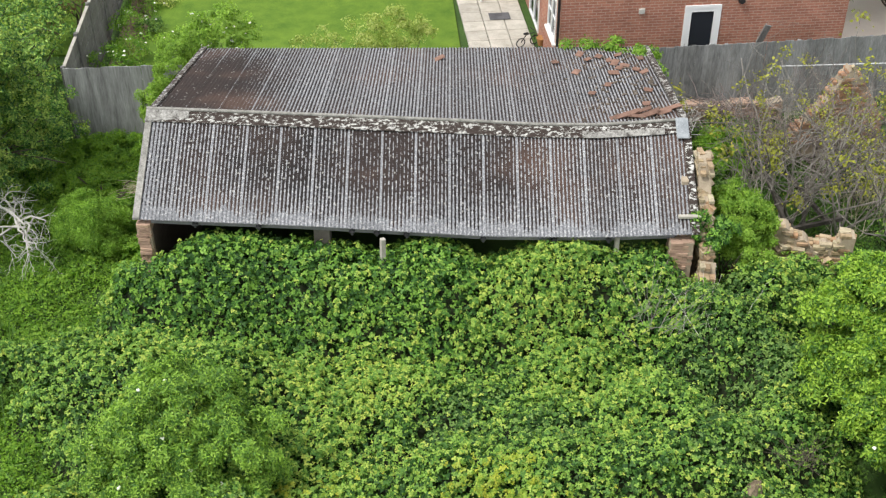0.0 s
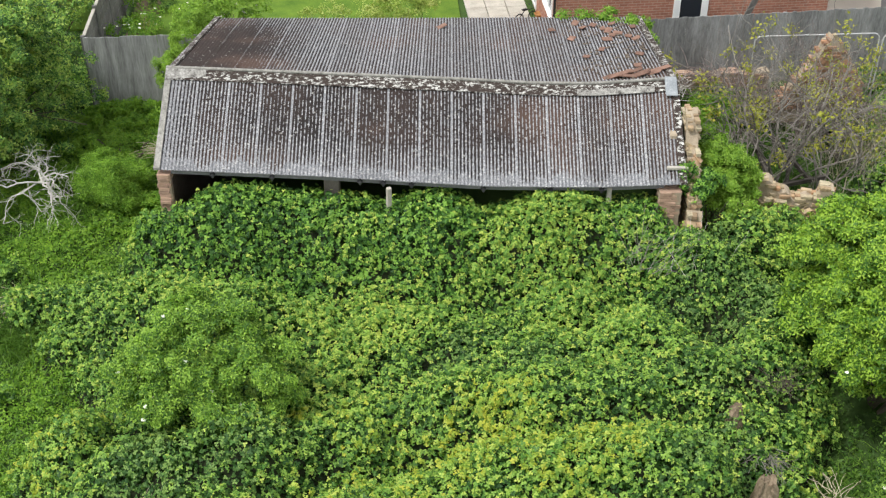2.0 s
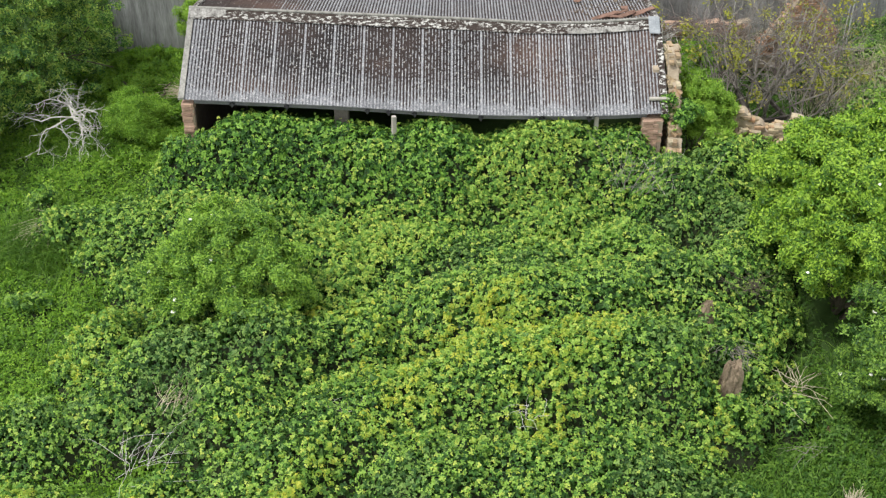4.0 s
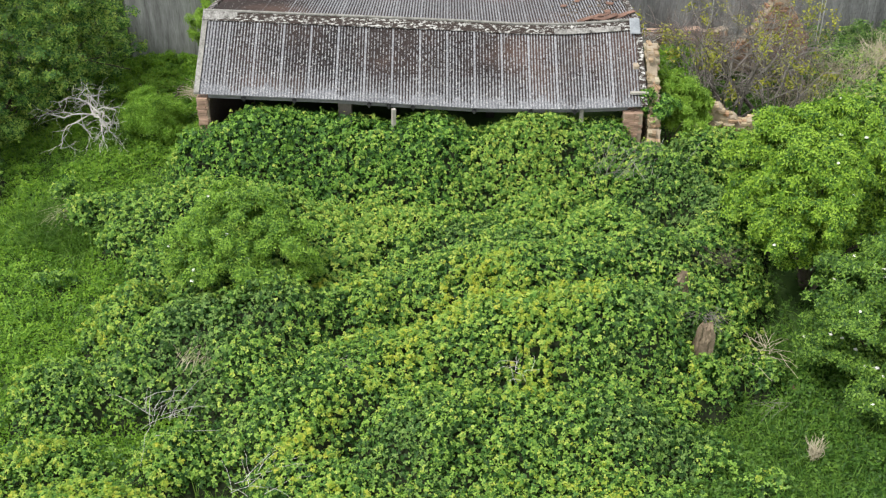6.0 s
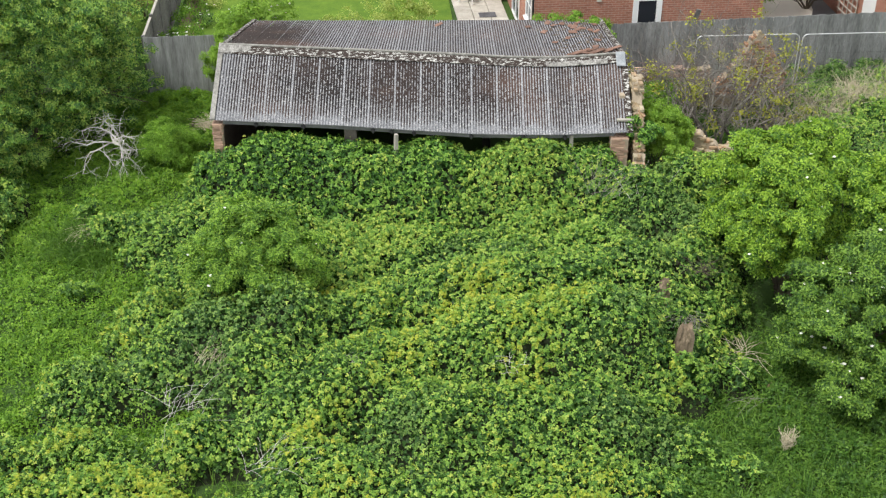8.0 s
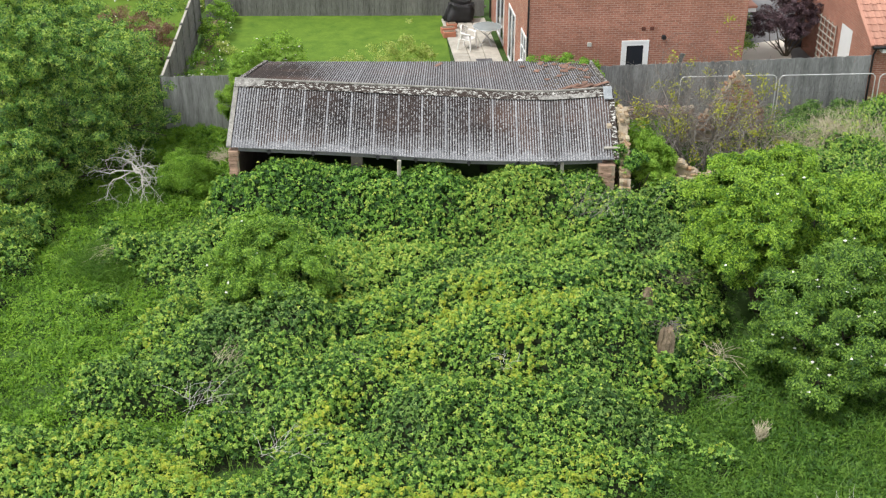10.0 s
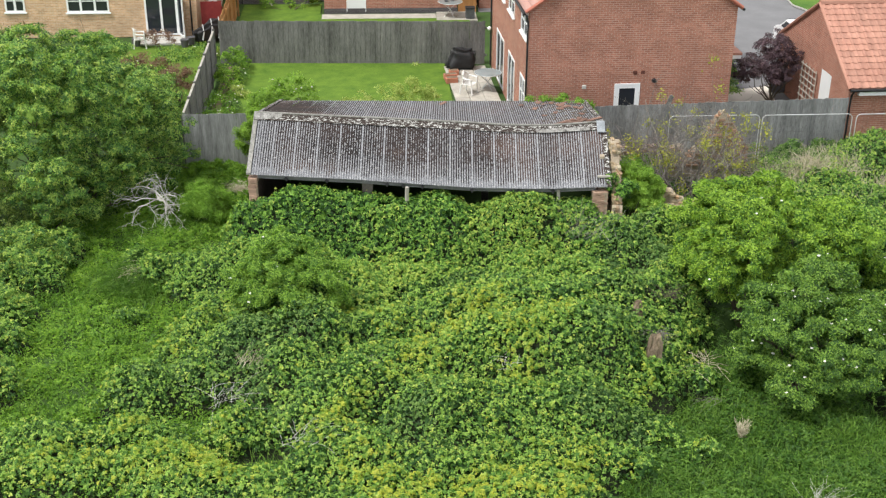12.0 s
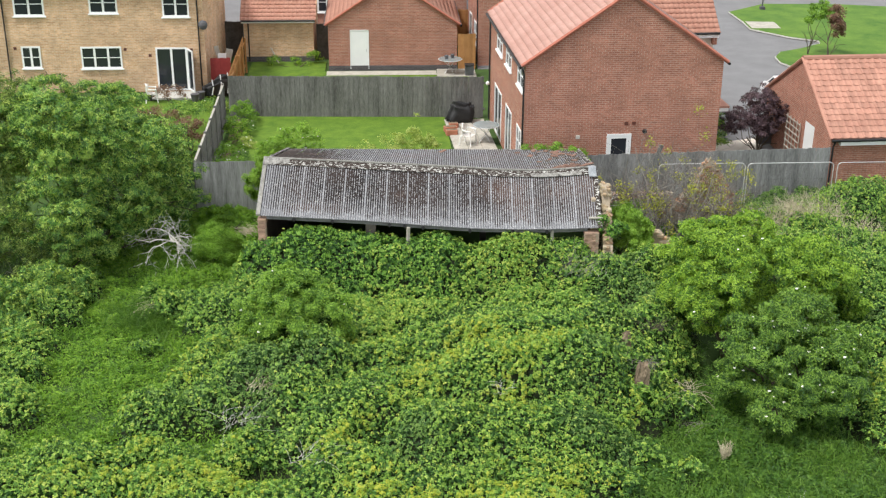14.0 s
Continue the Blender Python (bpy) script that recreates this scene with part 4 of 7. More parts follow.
def corner_garage():
    """Garage with its ridge along x and its gable to the yard."""
    g = thing("brick_garage", pose(20.48, 8.75, 0, 0, 0, 2.6), "red brick garage with orange-red pantile roof", "garage")
    D, L, E, R = 6.9, 9.0, 2.3, 4.35
    part("wall", boxes((0, L, 0, 0.25, 0, E)), RED_BRICK, g)
    part("wall", boxes((0.25, L, D - 0.25, D, 0, E)), RED_BRICK, g)
    gw = wall_with_holes("wall", D - 0.25, E, [(D - 2.55, D - 1.6, 0.06, 2.1)], RED_BRICK, g, 0.25)
    gw.matrix_basis = pose(0, D, 0, 0, 0, -90)
    part("door", boxes((D - 2.55, D - 1.6, 0.0, 0.05, 0.06, 2.1), bev=0.006), WHITE_PVC, gw, "plain white side door")
    gp = part("gable", prism(bmesh.new(), [(0, E), (D, E), (D / 2, R)], 0, 0.25), RED_BRICK, g)
    gp.matrix_basis = pose(0, D, 0, 0, 0, -90)
    pitch = math.degrees(math.atan2(R - E, D / 2))
    slope = (D / 2 + 0.2) / math.cos(radians(pitch))
    zl = E - 0.2 * math.tan(radians(pitch))
    roof = part("roof_deck", prism(bmesh.new(), [(-0.2, zl - 0.06), (-0.2, zl), (D / 2, R), (D + 0.2, zl), (D + 0.2, zl - 0.06), (D / 2, R - 0.1)], -L - 0.05, 0.05), RED_TILE, g)
    roof.matrix_basis = pose(0, 0, 0, 0, 0, 90)
    # tiles of the slope that faces the plot, one by one
    tw, course = 0.3, 0.3
    me = bpy.data.meshes.new("roof_tile")
    bm = bmesh.new()
    prof = [(0.0, 0.0), (0.055, 0.034), (0.11, 0.042), (0.165, 0.014), (0.24, 0.004), (0.305, 0.012)]
    rows = []
    for y, lift in ((0.0, 0.03), (0.33, 0.004)):
        rows.append([bm.verts.new((x, y, z + lift)) for x, z in prof])
    lip = [bm.verts.new((x, 0.0, z + 0.012)) for x, z in prof]
    for k in range(len(prof) - 1):
        bm.faces.new((rows[0][k], rows[0][k + 1], rows[1][k + 1], rows[1][k]))
        bm.faces.new((lip[k], lip[k + 1], rows[0][k + 1], rows[0][k]))
    bm.to_mesh(me)
    bm.free()
    me.materials.append(RED_TILE)
    base = pose(-0.05, -0.2, zl + 0.01) @ pose(0, 0, 0, pitch, 0, 0)
    for j in range(int(slope / course)):
        for i in range(20):
            share("roof_tile", me, g, base @ Matrix.Translation((i * tw, j * course, 0)))
    part("ridge_tiles", tube(bmesh.new(), [(-0.05, D / 2, R), (L, D / 2, R)], 0.13, 0.13, 8), RED_TILE, g)
    part("verge_tiles", tube(bmesh.new(), [(-0.05, -0.2, zl), (-0.05, D / 2, R + 0.02)], 0.06, 0.06, 6), RED_TILE, g)
    part("verge_tiles", tube(bmesh.new(), [(-0.05, D + 0.2, zl), (-0.05, D / 2, R + 0.02)], 0.06, 0.06, 6), RED_TILE, g)
    part("gutter", tube(bmesh.new(), [(-0.05, -0.26, zl - 0.04), (L, -0.26, zl - 0.04)], 0.06, 0.06, 6), BLACK_PLASTIC, g)
    part("fascia", boxes((0.3, L, -0.24, -0.01, zl - 0.24, zl - 0.05)), WHITE_PVC, g)
    part("downpipe", tube(bmesh.new(), [(0.12, -0.2, zl - 0.06), (0.1, -0.05, zl - 0.35), (0.1, -0.05, 0)], 0.036, 0.036, 6), BLACK_PLASTIC, g)
    gate = thing("yard_gate", pose(19.55, 14.6, 0, 0, 0, 2.6), "dark grey boarded gate beside the garage", "gate")
    for i in range(7):
        part("board", boxes((i * 0.14, i * 0.14 + 0.135, 0, 0.03, 0.05, 1.3), bev=0.004), GREY_COVER, gate)
    part("rail", boxes((0, 0.98, 0.03, 0.06, 0.3, 0.4)), GREY_COVER, gate)
    part("rail", boxes((0, 0.98, 0.03, 0.06, 1.0, 1.1)), GREY_COVER, gate)
    # trellis leaning on the gable wall
    t = thing("trellis", pose(20.2, 13.0, 0, 0, 0, -87.4), "pale wooden garden trellis against the garage wall", "trellis")
    for i in range(5):
        part("upright", boxes((i * 0.35, i * 0.35 + 0.04, 0, 0.03, 0.2, 1.9)), PALE_WOOD, t)
    for j in range(7):
        part("crosspiece", boxes((-0.05, 1.5, -0.025, 0.0, 0.3 + j * 0.25, 0.34 + j * 0.25)), PALE_WOOD, t)


corner_garage()


# ---- the shed ----
SHED = pose(0.0, 0.0, 0.0, 0, 0, -3.33)
EAVE_U, EAVE_Z = (0.0, 1.0, 2.6, 3.2, 4.7, 6.4, 7.7, 8.7, 9.7, 10.3), (2.80, 2.755, 2.68, 2.65, 2.54, 2.43, 2.415, 2.42, 2.465, 2.49)
RIDGE_U, RIDGE_Z = (0.0, 1.6, 2.8, 4.8, 6.1, 7.3, 8.5, 9.25, 10.3), (3.85, 3.78, 3.73, 3.64, 3.58, 3.505, 3.495, 3.545, 3.63)
BACK_U, BACK_Z = (0.0, 5.0, 8.0, 10.3), (2.47, 2.48, 2.50, 2.52)
EAVE_V, RIDGE_V, BACK_V, SHED_L = -0.10, 1.95, 7.3, 10.16


def eave_z(u):
    return np.interp(u, EAVE_U, EAVE_Z)


def ridge_z(u):
    return np.interp(u, RIDGE_U, RIDGE_Z)


def back_z(u):
    return np.interp(u, BACK_U, BACK_Z)


def sheet_mesh(u0, width, low_v, low_z, high_v, high_z, front, rows=14):
    """One corrugated sheet between a low and a high edge, following the sag of both."""
    ribs = 9
    n = ribs * 6
    us = u0 + np.linspace(0, width * 1.03, n + 1)
    ph = np.linspace(0, ribs * 1.03, n + 1)
    rib = 0.5 - 0.5 * np.cos(ph * 2 * math.pi)
    lap = np.where(ph > ribs - 0.15, 0.012, 0.0)
    vs, rr, mm = [], [], []
    for k in range(rows + 1):
        f = k / rows
        z = low_z(us) * (1 - f) + high_z(us) * f + 0.022 * rib + lap
        if front:
            z = z + 0.03 * np.sin(f * math.pi) * np.sin(us * 1.3)
        vs.append(np.stack([us, np.full_like(us, low_v * (1 - f) + high_v * f), z], -1))
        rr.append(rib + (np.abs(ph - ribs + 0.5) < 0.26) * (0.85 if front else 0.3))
        if front:
            g = 0.62 * np.exp(-(((us - 3.2) / 2.6) ** 2)) + 0.36 * np.exp(-(((us - 6.4) / 1.8) ** 2)) + 0.34 + 0.12 * np.sin(us * 2.9 + 1.0)
            g = g * np.clip((f - 0.08) / 0.35, 0, 1) * np.clip((us - 0.1) / 0.5, 0.25, 1)
            g = g - 1.9 * np.clip((0.105 + 0.03 * np.sin(us * 5.0) + 0.03 * np.sin(us * 13.0) - f) / 0.06, 0, 1) - 0.5 * np.exp(-(us / 0.35) ** 2)
        else:
            g = 1.9 * np.exp(-(((us - 0.7) / 1.25) ** 2 + ((f - 0.6) / 0.55) ** 2)) + 0.35 * np.clip((f - 0.75) * 4, 0, 1) * np.exp(-((us / 5.0) ** 2)) + 0.12
            g = g + 0.3 * np.clip((us - 8.3) / 1.5, 0, 1)
        mm.append(np.broadcast_to(g, us.shape))
    v = np.concatenate(vs)
    i = (np.arange(rows)[:, None] * (n + 1) + np.arange(n)[None]).reshape(-1, 1)
    f = i + [0, 1, n + 2, n + 1]
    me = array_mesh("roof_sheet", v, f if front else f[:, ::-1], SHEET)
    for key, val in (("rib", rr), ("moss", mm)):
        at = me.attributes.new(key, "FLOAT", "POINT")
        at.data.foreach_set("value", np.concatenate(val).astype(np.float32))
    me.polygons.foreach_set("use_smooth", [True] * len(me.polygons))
    return me


def strip(points_a, points_b, thick):
    """A thin board between two lines of points, with thickness below."""
    bm = bmesh.new()
    rows = [[bm.verts.new(p) for p in pts] for pts in (points_a, points_b, [(x, y, z - thick) for x, y, z in points_b], [(x, y, z - thick) for x, y, z in points_a])]
    for r, q in zip(rows, rows[1:] + rows[:1]):
        for k in range(len(r) - 1):
            bm.faces.new((r[k], r[k + 1], q[k + 1], q[k]))
    bm.faces.new([r[0] for r in rows])
    bm.faces.new([r[-1] for r in rows][::-1])
    bmesh.ops.recalc_face_normals(bm, faces=bm.faces)
    return bm


BRICK_MESH = []


def brick_shape():
    if not BRICK_MESH:
        me = bpy.data.meshes.new("brick")
        bm = boxes((-0.109, 0.109, -0.051, 0.051, 0, 0.071), bev=0.006)
        bm.to_mesh(me)
        bm.free()
        me.materials.append(OLD_BRICK)
        BRICK_MESH.append(me)
    return BRICK_MESH[0]


def brick_wall(parent, length, thick, top, z0=0.0, seed=1, limit=300, material=None, loss=0.08):
    """Brickwork along x, from z0 up to the broken outline top(x): a core of mortar, and single bricks proud of it."""
    rnd = random.Random(seed)
    me = brick_shape()
    if material:
        me = me.copy()
        me.materials[0] = material
    core = bmesh.new()
    n = max(2, int(length / 0.07))
    line = [(k * length / n, max(top(k * length / n) - 0.03, z0 + 0.01)) for k in range(n + 1)]
    prism(core, [(0, z0)] + line + [(length, z0)], -thick / 2 + 0.012, thick / 2 - 0.012)
    part("mortar_core", core, MORTAR, parent)
    spots = []
    c = 0
    zmax = max(top(length * k / 20) for k in range(21))
    while z0 + c * 0.075 < zmax:
        z = z0 + c * 0.075
        x = 0.1125 if c % 2 else 0.0
        while x < length + 0.02:
            xc = min(max(x, 0.10), length - 0.10)
            if z + 0.06 < top(xc) + rnd.uniform(-0.03, 0.03):
                exposed = z + 0.2 > top(xc)
                for s in (-1, 1):
                    spots.append((xc, s * (thick / 2 - 0.049), z, 0))
                if exposed and thick > 0.26:
                    spots.append((xc, 0.0, z, 0))
            x += 0.225
        for xe in (0.06, length - 0.06):
            if z + 0.06 < top(xe) and c % 2:
                spots.append((xe, 0.0, z, 90))
        c += 1
    spots.sort(key=lambda s: -s[2])
    for x, y, z, r in spots[:limit]:
        if rnd.random() < loss:
            continue
        share("brick", me, parent, pose(x + rnd.gauss(0, 0.003 + loss * 0.08), y + rnd.gauss(0.002, 0.004 + loss * 0.08), z, rnd.uniform(-1, 1), rnd.gauss(0, 0.5 + loss * 14), r + rnd.gauss(0, 0.7 + loss * 30)))


def shed():
    s = thing("open_shed", SHED, "open-fronted old shed with sagging corrugated fibre-cement roof", "shed")
    cover = SHED_L / 16
    for k in range(16):
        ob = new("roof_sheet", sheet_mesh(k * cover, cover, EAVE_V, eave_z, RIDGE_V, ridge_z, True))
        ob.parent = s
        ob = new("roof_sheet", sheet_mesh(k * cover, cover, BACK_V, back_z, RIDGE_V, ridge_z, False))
        ob.parent = s
    us = np.linspace(-0.05, SHED_L + 0.03, 30)
    # ridge flashing with a wide front wing
    top = [(u, RIDGE_V + 0.03, float(ridge_z(u)) + 0.085 + 0.008 * math.sin(u * 7)) for u in us]
    front = [(u, RIDGE_V - 0.22 + 0.012 * math.sin(u * 9), float(ridge_z(u) + (eave_z(u) - ridge_z(u)) * 0.10) + 0.055) for u in us]
    part("ridge_flashing", strip(top, front, 0.02), FLASHING, s, "lichen-whitened ridge flashing")
    back = [(u, RIDGE_V + 0.2, float(ridge_z(u)) + 0.02) for u in us]
    part("ridge_flashing", strip(back, top, 0.02), FLASHING, s)
    part("ridge_roll", tube(bmesh.new(), [(u, RIDGE_V + 0.02, float(ridge_z(u)) + 0.085) for u in us], 0.035, 0.035, 6), PALE_ROLL, s, smooth=True)
    # verges
    for u, w in ((-0.06, 0.12), (SHED_L - 0.06, 0.14)):
        fr = np.linspace(0, 1, 8)
        a = [(u, EAVE_V + (RIDGE_V - EAVE_V) * f, float(eave_z(u) * (1 - f) + ridge_z(u) * f) + 0.05) for f in fr]
        b = [(u + w, y, z + 0.004) for _, y, z in a]
        part("verge_trim", strip(a, b, 0.05), PALE_ROLL if u < 1 else FLASHING, s, "pale verge strip")
        a = [(u, BACK_V + (RIDGE_V - BACK_V) * f, float(back_z(u) * (1 - f) + ridge_z(u) * f) + 0.05) for f in fr]
        b = [(u + w, y, z + 0.004) for _, y, z in a]
        part("verge_trim", strip(a, b, 0.05), FLASHING, s)
    # pale lead piece on the broken ridge end
    part("ridge_end_cap", boxes((SHED_L - 0.2, SHED_L + 0.04, -0.36, 0.1, 0, 0.03), bev=0.012), PALE_LEAD, s, "pale blue-grey lead patch").matrix_basis = pose(0, RIDGE_V - 0.05, 3.67, 28, 0, 0)
    us = np.linspace(8.2, 9.75, 12)
    part("mortar_patch", strip([(u, RIDGE_V - 0.10 - 0.05 * abs(math.sin(u * 5)), float(ridge_z(u) + (eave_z(u) - ridge_z(u)) * 0.05) + 0.082) for u in us], [(u, RIDGE_V - 0.235, float(ridge_z(u) + (eave_z(u) - ridge_z(u)) * 0.107) + 0.066) for u in us], 0.01), SMEAR, s, "white mortar smear on the flashing")
    us = np.linspace(-0.05, 0.75, 6)
    part("mortar_patch", strip([(u, RIDGE_V - 0.03, float(ridge_z(u)) + 0.092) for u in us], [(u, RIDGE_V - 0.23 + 0.12 * max(0, u), float(ridge_z(u) + (eave_z(u) - ridge_z(u)) * (0.105 - 0.05 * max(0, u))) + 0.066) for u in us], 0.01), SMEAR, s, "white mortar smear on the flashing")
    part("stone", boxes((9.98, 10.12, 0.78, 0.98, 2.97, 3.08), bev=0.02), MORTAR, s)
    part("loose_batten", boxes((9.86, 10.28, 0.13, 0.21, 2.67, 2.73), bev=0.01), PALE_WOOD, s)
    # eave beam, hooks, posts
    us = np.linspace(0.24, SHED_L - 0.35, 22)
    fr = [(u, EAVE_V + 0.10, float(eave_z(u)) - 0.02) for u in us]
    bk = [(u, EAVE_V + 0.20, float(eave_z(u)) - 0.01) for u in us]
    part("eave_beam", strip(fr, bk, 0.11), EAVE_WOOD, s, "grey weathered eave beam")
    for u in (1.05, 2.2, 3.9, 4.35, 4.9, 6.3, 7.6, 8.6):
        z = float(eave_z(u))
        part("gutter_bracket", boxes((u - 0.02, u + 0.02, EAVE_V + 0.03, EAVE_V + 0.11, z - 0.15, z - 0.03), (u - 0.05, u + 0.05, EAVE_V + 0.02, EAVE_V + 0.10, z - 0.10, z - 0.07)), RUST_STEEL, s)
    part("post", boxes((3.18, 3.48, 0.05, 0.33, 0, 2.55), bev=0.012), POST_WOOD, s, "thick dark timber post")
    for u in (0.35, 6.7):
        part("post", boxes((u, u + 0.22, 3.9, 4.1, 0, 3.0), bev=0.012), DARK_WOOD, s)
    for v in (0.5, 1.4, 3.2, 4.9):
        f = (v - EAVE_V) / (RIDGE_V - EAVE_V)
        g = (v - RIDGE_V) / (BACK_V - RIDGE_V)
        line = [(u, v, float(eave_z(u) * (1 - f) + ridge_z(u) * f if f < 1 else ridge_z(u) * (1 - g) + back_z(u) * g) - 0.03) for u in np.linspace(0.1, SHED_L - 0.1, 12)]
        part("purlin", strip(line, [(x, y + 0.08, z) for x, y, z in line], 0.12), DARK_WOOD, s)
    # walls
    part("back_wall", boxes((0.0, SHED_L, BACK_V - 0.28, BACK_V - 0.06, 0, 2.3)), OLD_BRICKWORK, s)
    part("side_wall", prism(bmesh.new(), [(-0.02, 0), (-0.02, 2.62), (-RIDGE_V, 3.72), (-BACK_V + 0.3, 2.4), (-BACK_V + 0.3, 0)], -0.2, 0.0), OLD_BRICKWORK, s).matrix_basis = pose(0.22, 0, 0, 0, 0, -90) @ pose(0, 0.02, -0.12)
    left = new("pier")
    left.parent, left.matrix_basis = s, pose(-0.02, 0.02, 0)
    brick_wall(left, 0.25, 0.24, lambda x: 2.72, 1.2, 3, 300, PIER_BRICK)
    right = new("pier")
    right.parent, right.matrix_basis = s, pose(9.72, 0.0, 0)
    brick_wall(right, 0.42, 0.34, lambda x: 2.36, 1.0, 4, 300, PIER_BRICK)
    return s


SMEAR = mottled("white_mortar_smear", (0.05, 0.045, 0.04), (0.44, 0.435, 0.41), 9.0, 30.0, 0.95, 0.6)
PALE_LEAD = mottled("pale_lead", (0.16, 0.18, 0.20), (0.36, 0.385, 0.40), 6.0, 50.0, 0.6, 0.3)
EAVE_WOOD = mottled("grey_eave_timber", (0.13, 0.135, 0.14), (0.24, 0.245, 0.25), 3.0, 40.0, 0.9, 0.4)
POST_WOOD = mottled("brown_post_timber", (0.09, 0.08, 0.07), (0.17, 0.15, 0.135), 3.0, 40.0, 0.9, 0.4)
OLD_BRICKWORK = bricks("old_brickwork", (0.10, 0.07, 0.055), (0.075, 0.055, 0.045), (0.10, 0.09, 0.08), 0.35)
shed()


def stakes():
    for x, y, z, lean, r in ((4.38, -0.62, 2.56, 4, 0.045), (8.76, -0.50, 2.36, -1, 0.04)):
        p = thing("stake", pose(x, y, 0, 0, lean * 0.4, 20), "pale weathered wooden stake in the brambles", "stake")
        part("shaft", boxes((-r, r, -r, r, -0.2, z), bev=0.01), PALE_WOOD, p)


stakes()


def end_wall():
    """What is left of the brick end wall: a raking broken top beside the roof's edge."""
    w = thing("ruined_brick_wall", SHED @ pose(10.42, -0.2, 0, 0, 0, 90), "broken end wall of yellow and orange old bricks", "brick wall")
    brick_wall(w, 1.6, 0.26, lambda x: 2.1 + 1.1 * min(1, max(0, x / 1.2)) + (0.22 if x > 1.1 else 0) + 0.06 * math.sin(x * 19), 0.9, 8, loss=0.16)
    rnd = random.Random(12)
    for k in range(34):
        x = rnd.uniform(0.0, 1.4)
        share("brick", brick_shape(), w, pose(x, rnd.uniform(-0.1, 0.1), 2.03 + 0.85 * x + rnd.uniform(-0.05, 0.05), rnd.gauss(0, 8), rnd.gauss(-35, 14), rnd.choice((0, 90, 90, 45)) + rnd.gauss(0, 12)))
    w = thing("ruined_brick_wall", SHED @ pose(10.36, -0.62, 0, 0, 0, 80), "crumbling brick stump at the shed corner", "brick wall")
    brick_wall(w, 0.5, 0.30, lambda x: 2.05 - 0.9 * abs(x - 0.3) + 0.05 * math.sin(x * 30), 0.9, 9, loss=0.16)
    w = thing("ruined_brick_wall", SHED @ pose(10.50, 1.4, 0, 0, 0, 90), "low remains of the brick end wall", "brick wall")
    brick_wall(w, 4.8, 0.30, lambda x: 1.3 - 0.12 * x + 0.15 * math.sin(x * 2.3) + 0.08 * math.sin(x * 13), 0.5, 10, 200)


end_wall()


def roof_debris():
    rnd = random.Random(5)
    spots = [(9.0, 2.45), (9.15, 2.5), (9.3, 2.42), (9.25, 2.62), (9.5, 2.45), (9.42, 2.68), (9.62, 2.58), (9.85, 2.55), (10.0, 2.75), (9.6, 3.1), (8.6, 3.9), (9.75, 3.95), (9.0, 4.4), (8.4, 5.3), (9.2, 5.2), (9.35, 5.5), (9.5, 5.7), (9.7, 5.4), (9.85, 5.2), (9.2, 6.1), (9.0, 6.4), (8.75, 6.2), (9.9, 6.2), (8.6, 6.6), (9.45, 6.5), (5.45, 6.3), (9.3, 5.9), (8.0, 6.0)]
    for u, v in spots:
        g = (v - RIDGE_V) / (BACK_V - RIDGE_V)
        z = float(ridge_z(u) * (1 - g) + back_z(u) * g) + 0.05
        ln = rnd.uniform(0.3, 0.5) if v < 2.8 else rnd.uniform(0.08, 0.22)
        bm = bmesh.new()
        n = 5
        rows = []
        for y in (-ln / 2, ln / 2):
            rows.append([bm.verts.new((x, y + rnd.uniform(-0.02, 0.02), 0.03 - 1.6 * x * x)) for x in np.linspace(-0.075, 0.075, n)])
        for k in range(n - 1):
            bm.faces.new((rows[0][k], rows[0][k + 1], rows[1][k + 1], rows[1][k]))
        made = bmesh.ops.extrude_face_region(bm, geom=bm.faces[:])
        bmesh.ops.translate(bm, vec=(0, 0, -0.015), verts=[q for q in made["geom"] if isinstance(q, bmesh.types.BMVert)])
        bmesh.ops.recalc_face_normals(bm, faces=bm.faces)
        me = bpy.data.meshes.new("roof_tile")
        bm.to_mesh(me)
        bm.free()
        me.materials.append(BROKEN_TILE)
        ob = new("broken_tile", me)
        ob.matrix_basis = SHED @ pose(u, v, z, rnd.uniform(-22, 4), rnd.uniform(-8, 8), rnd.gauss(90, 9) if v < 2.8 else rnd.choice((80, 95, 70, 110, 20, 150)))
        tagged(ob, "broken orange clay tile lying on the roof", "roof tile", group="broken tiles on the roof")


roof_debris()


def roof_litter():
    """Chips of broken sheet and moss strewn over the collapsed end of the roof."""
    rnd = random.Random(8)
    bm = bmesh.new()
    for k in range(260):
        u = 10.0 - abs(rnd.gauss(0, 0.9))
        v = rnd.uniform(2.3, 7.0)
        g = (v - RIDGE_V) / (BACK_V - RIDGE_V)
        z = float(ridge_z(u) * (1 - g) + back_z(u) * g) + 0.035
        a, b = rnd.uniform(0.02, 0.09), rnd.uniform(0.015, 0.05)
        made = bmesh.ops.create_cube(bm, size=1, matrix=pose(u, v, z, rnd.uniform(-25, 10), rnd.uniform(-15, 15), rnd.uniform(0, 180)) @ Matrix.Diagonal((a, b, 0.012, 1)))
    ob = part("roof_litter", bm, LITTER)
    ob.matrix_basis = SHED
    tagged(ob, "chips of broken sheet and moss strewn on the roof", "debris", kind="stuff")


LITTER = mottled("grey_brown_chips", (0.06, 0.05, 0.04), (0.30, 0.25, 0.20), 9.0, 60.0, 0.95, 0.4, per_piece=0.3)
roof_litter()


# ---- ruins beside the shed ----
STUMP = mottled("tan_rotten_masonry", (0.12, 0.095, 0.065), (0.33, 0.26, 0.18), 4.0, 30.0, 1.0, 0.8)


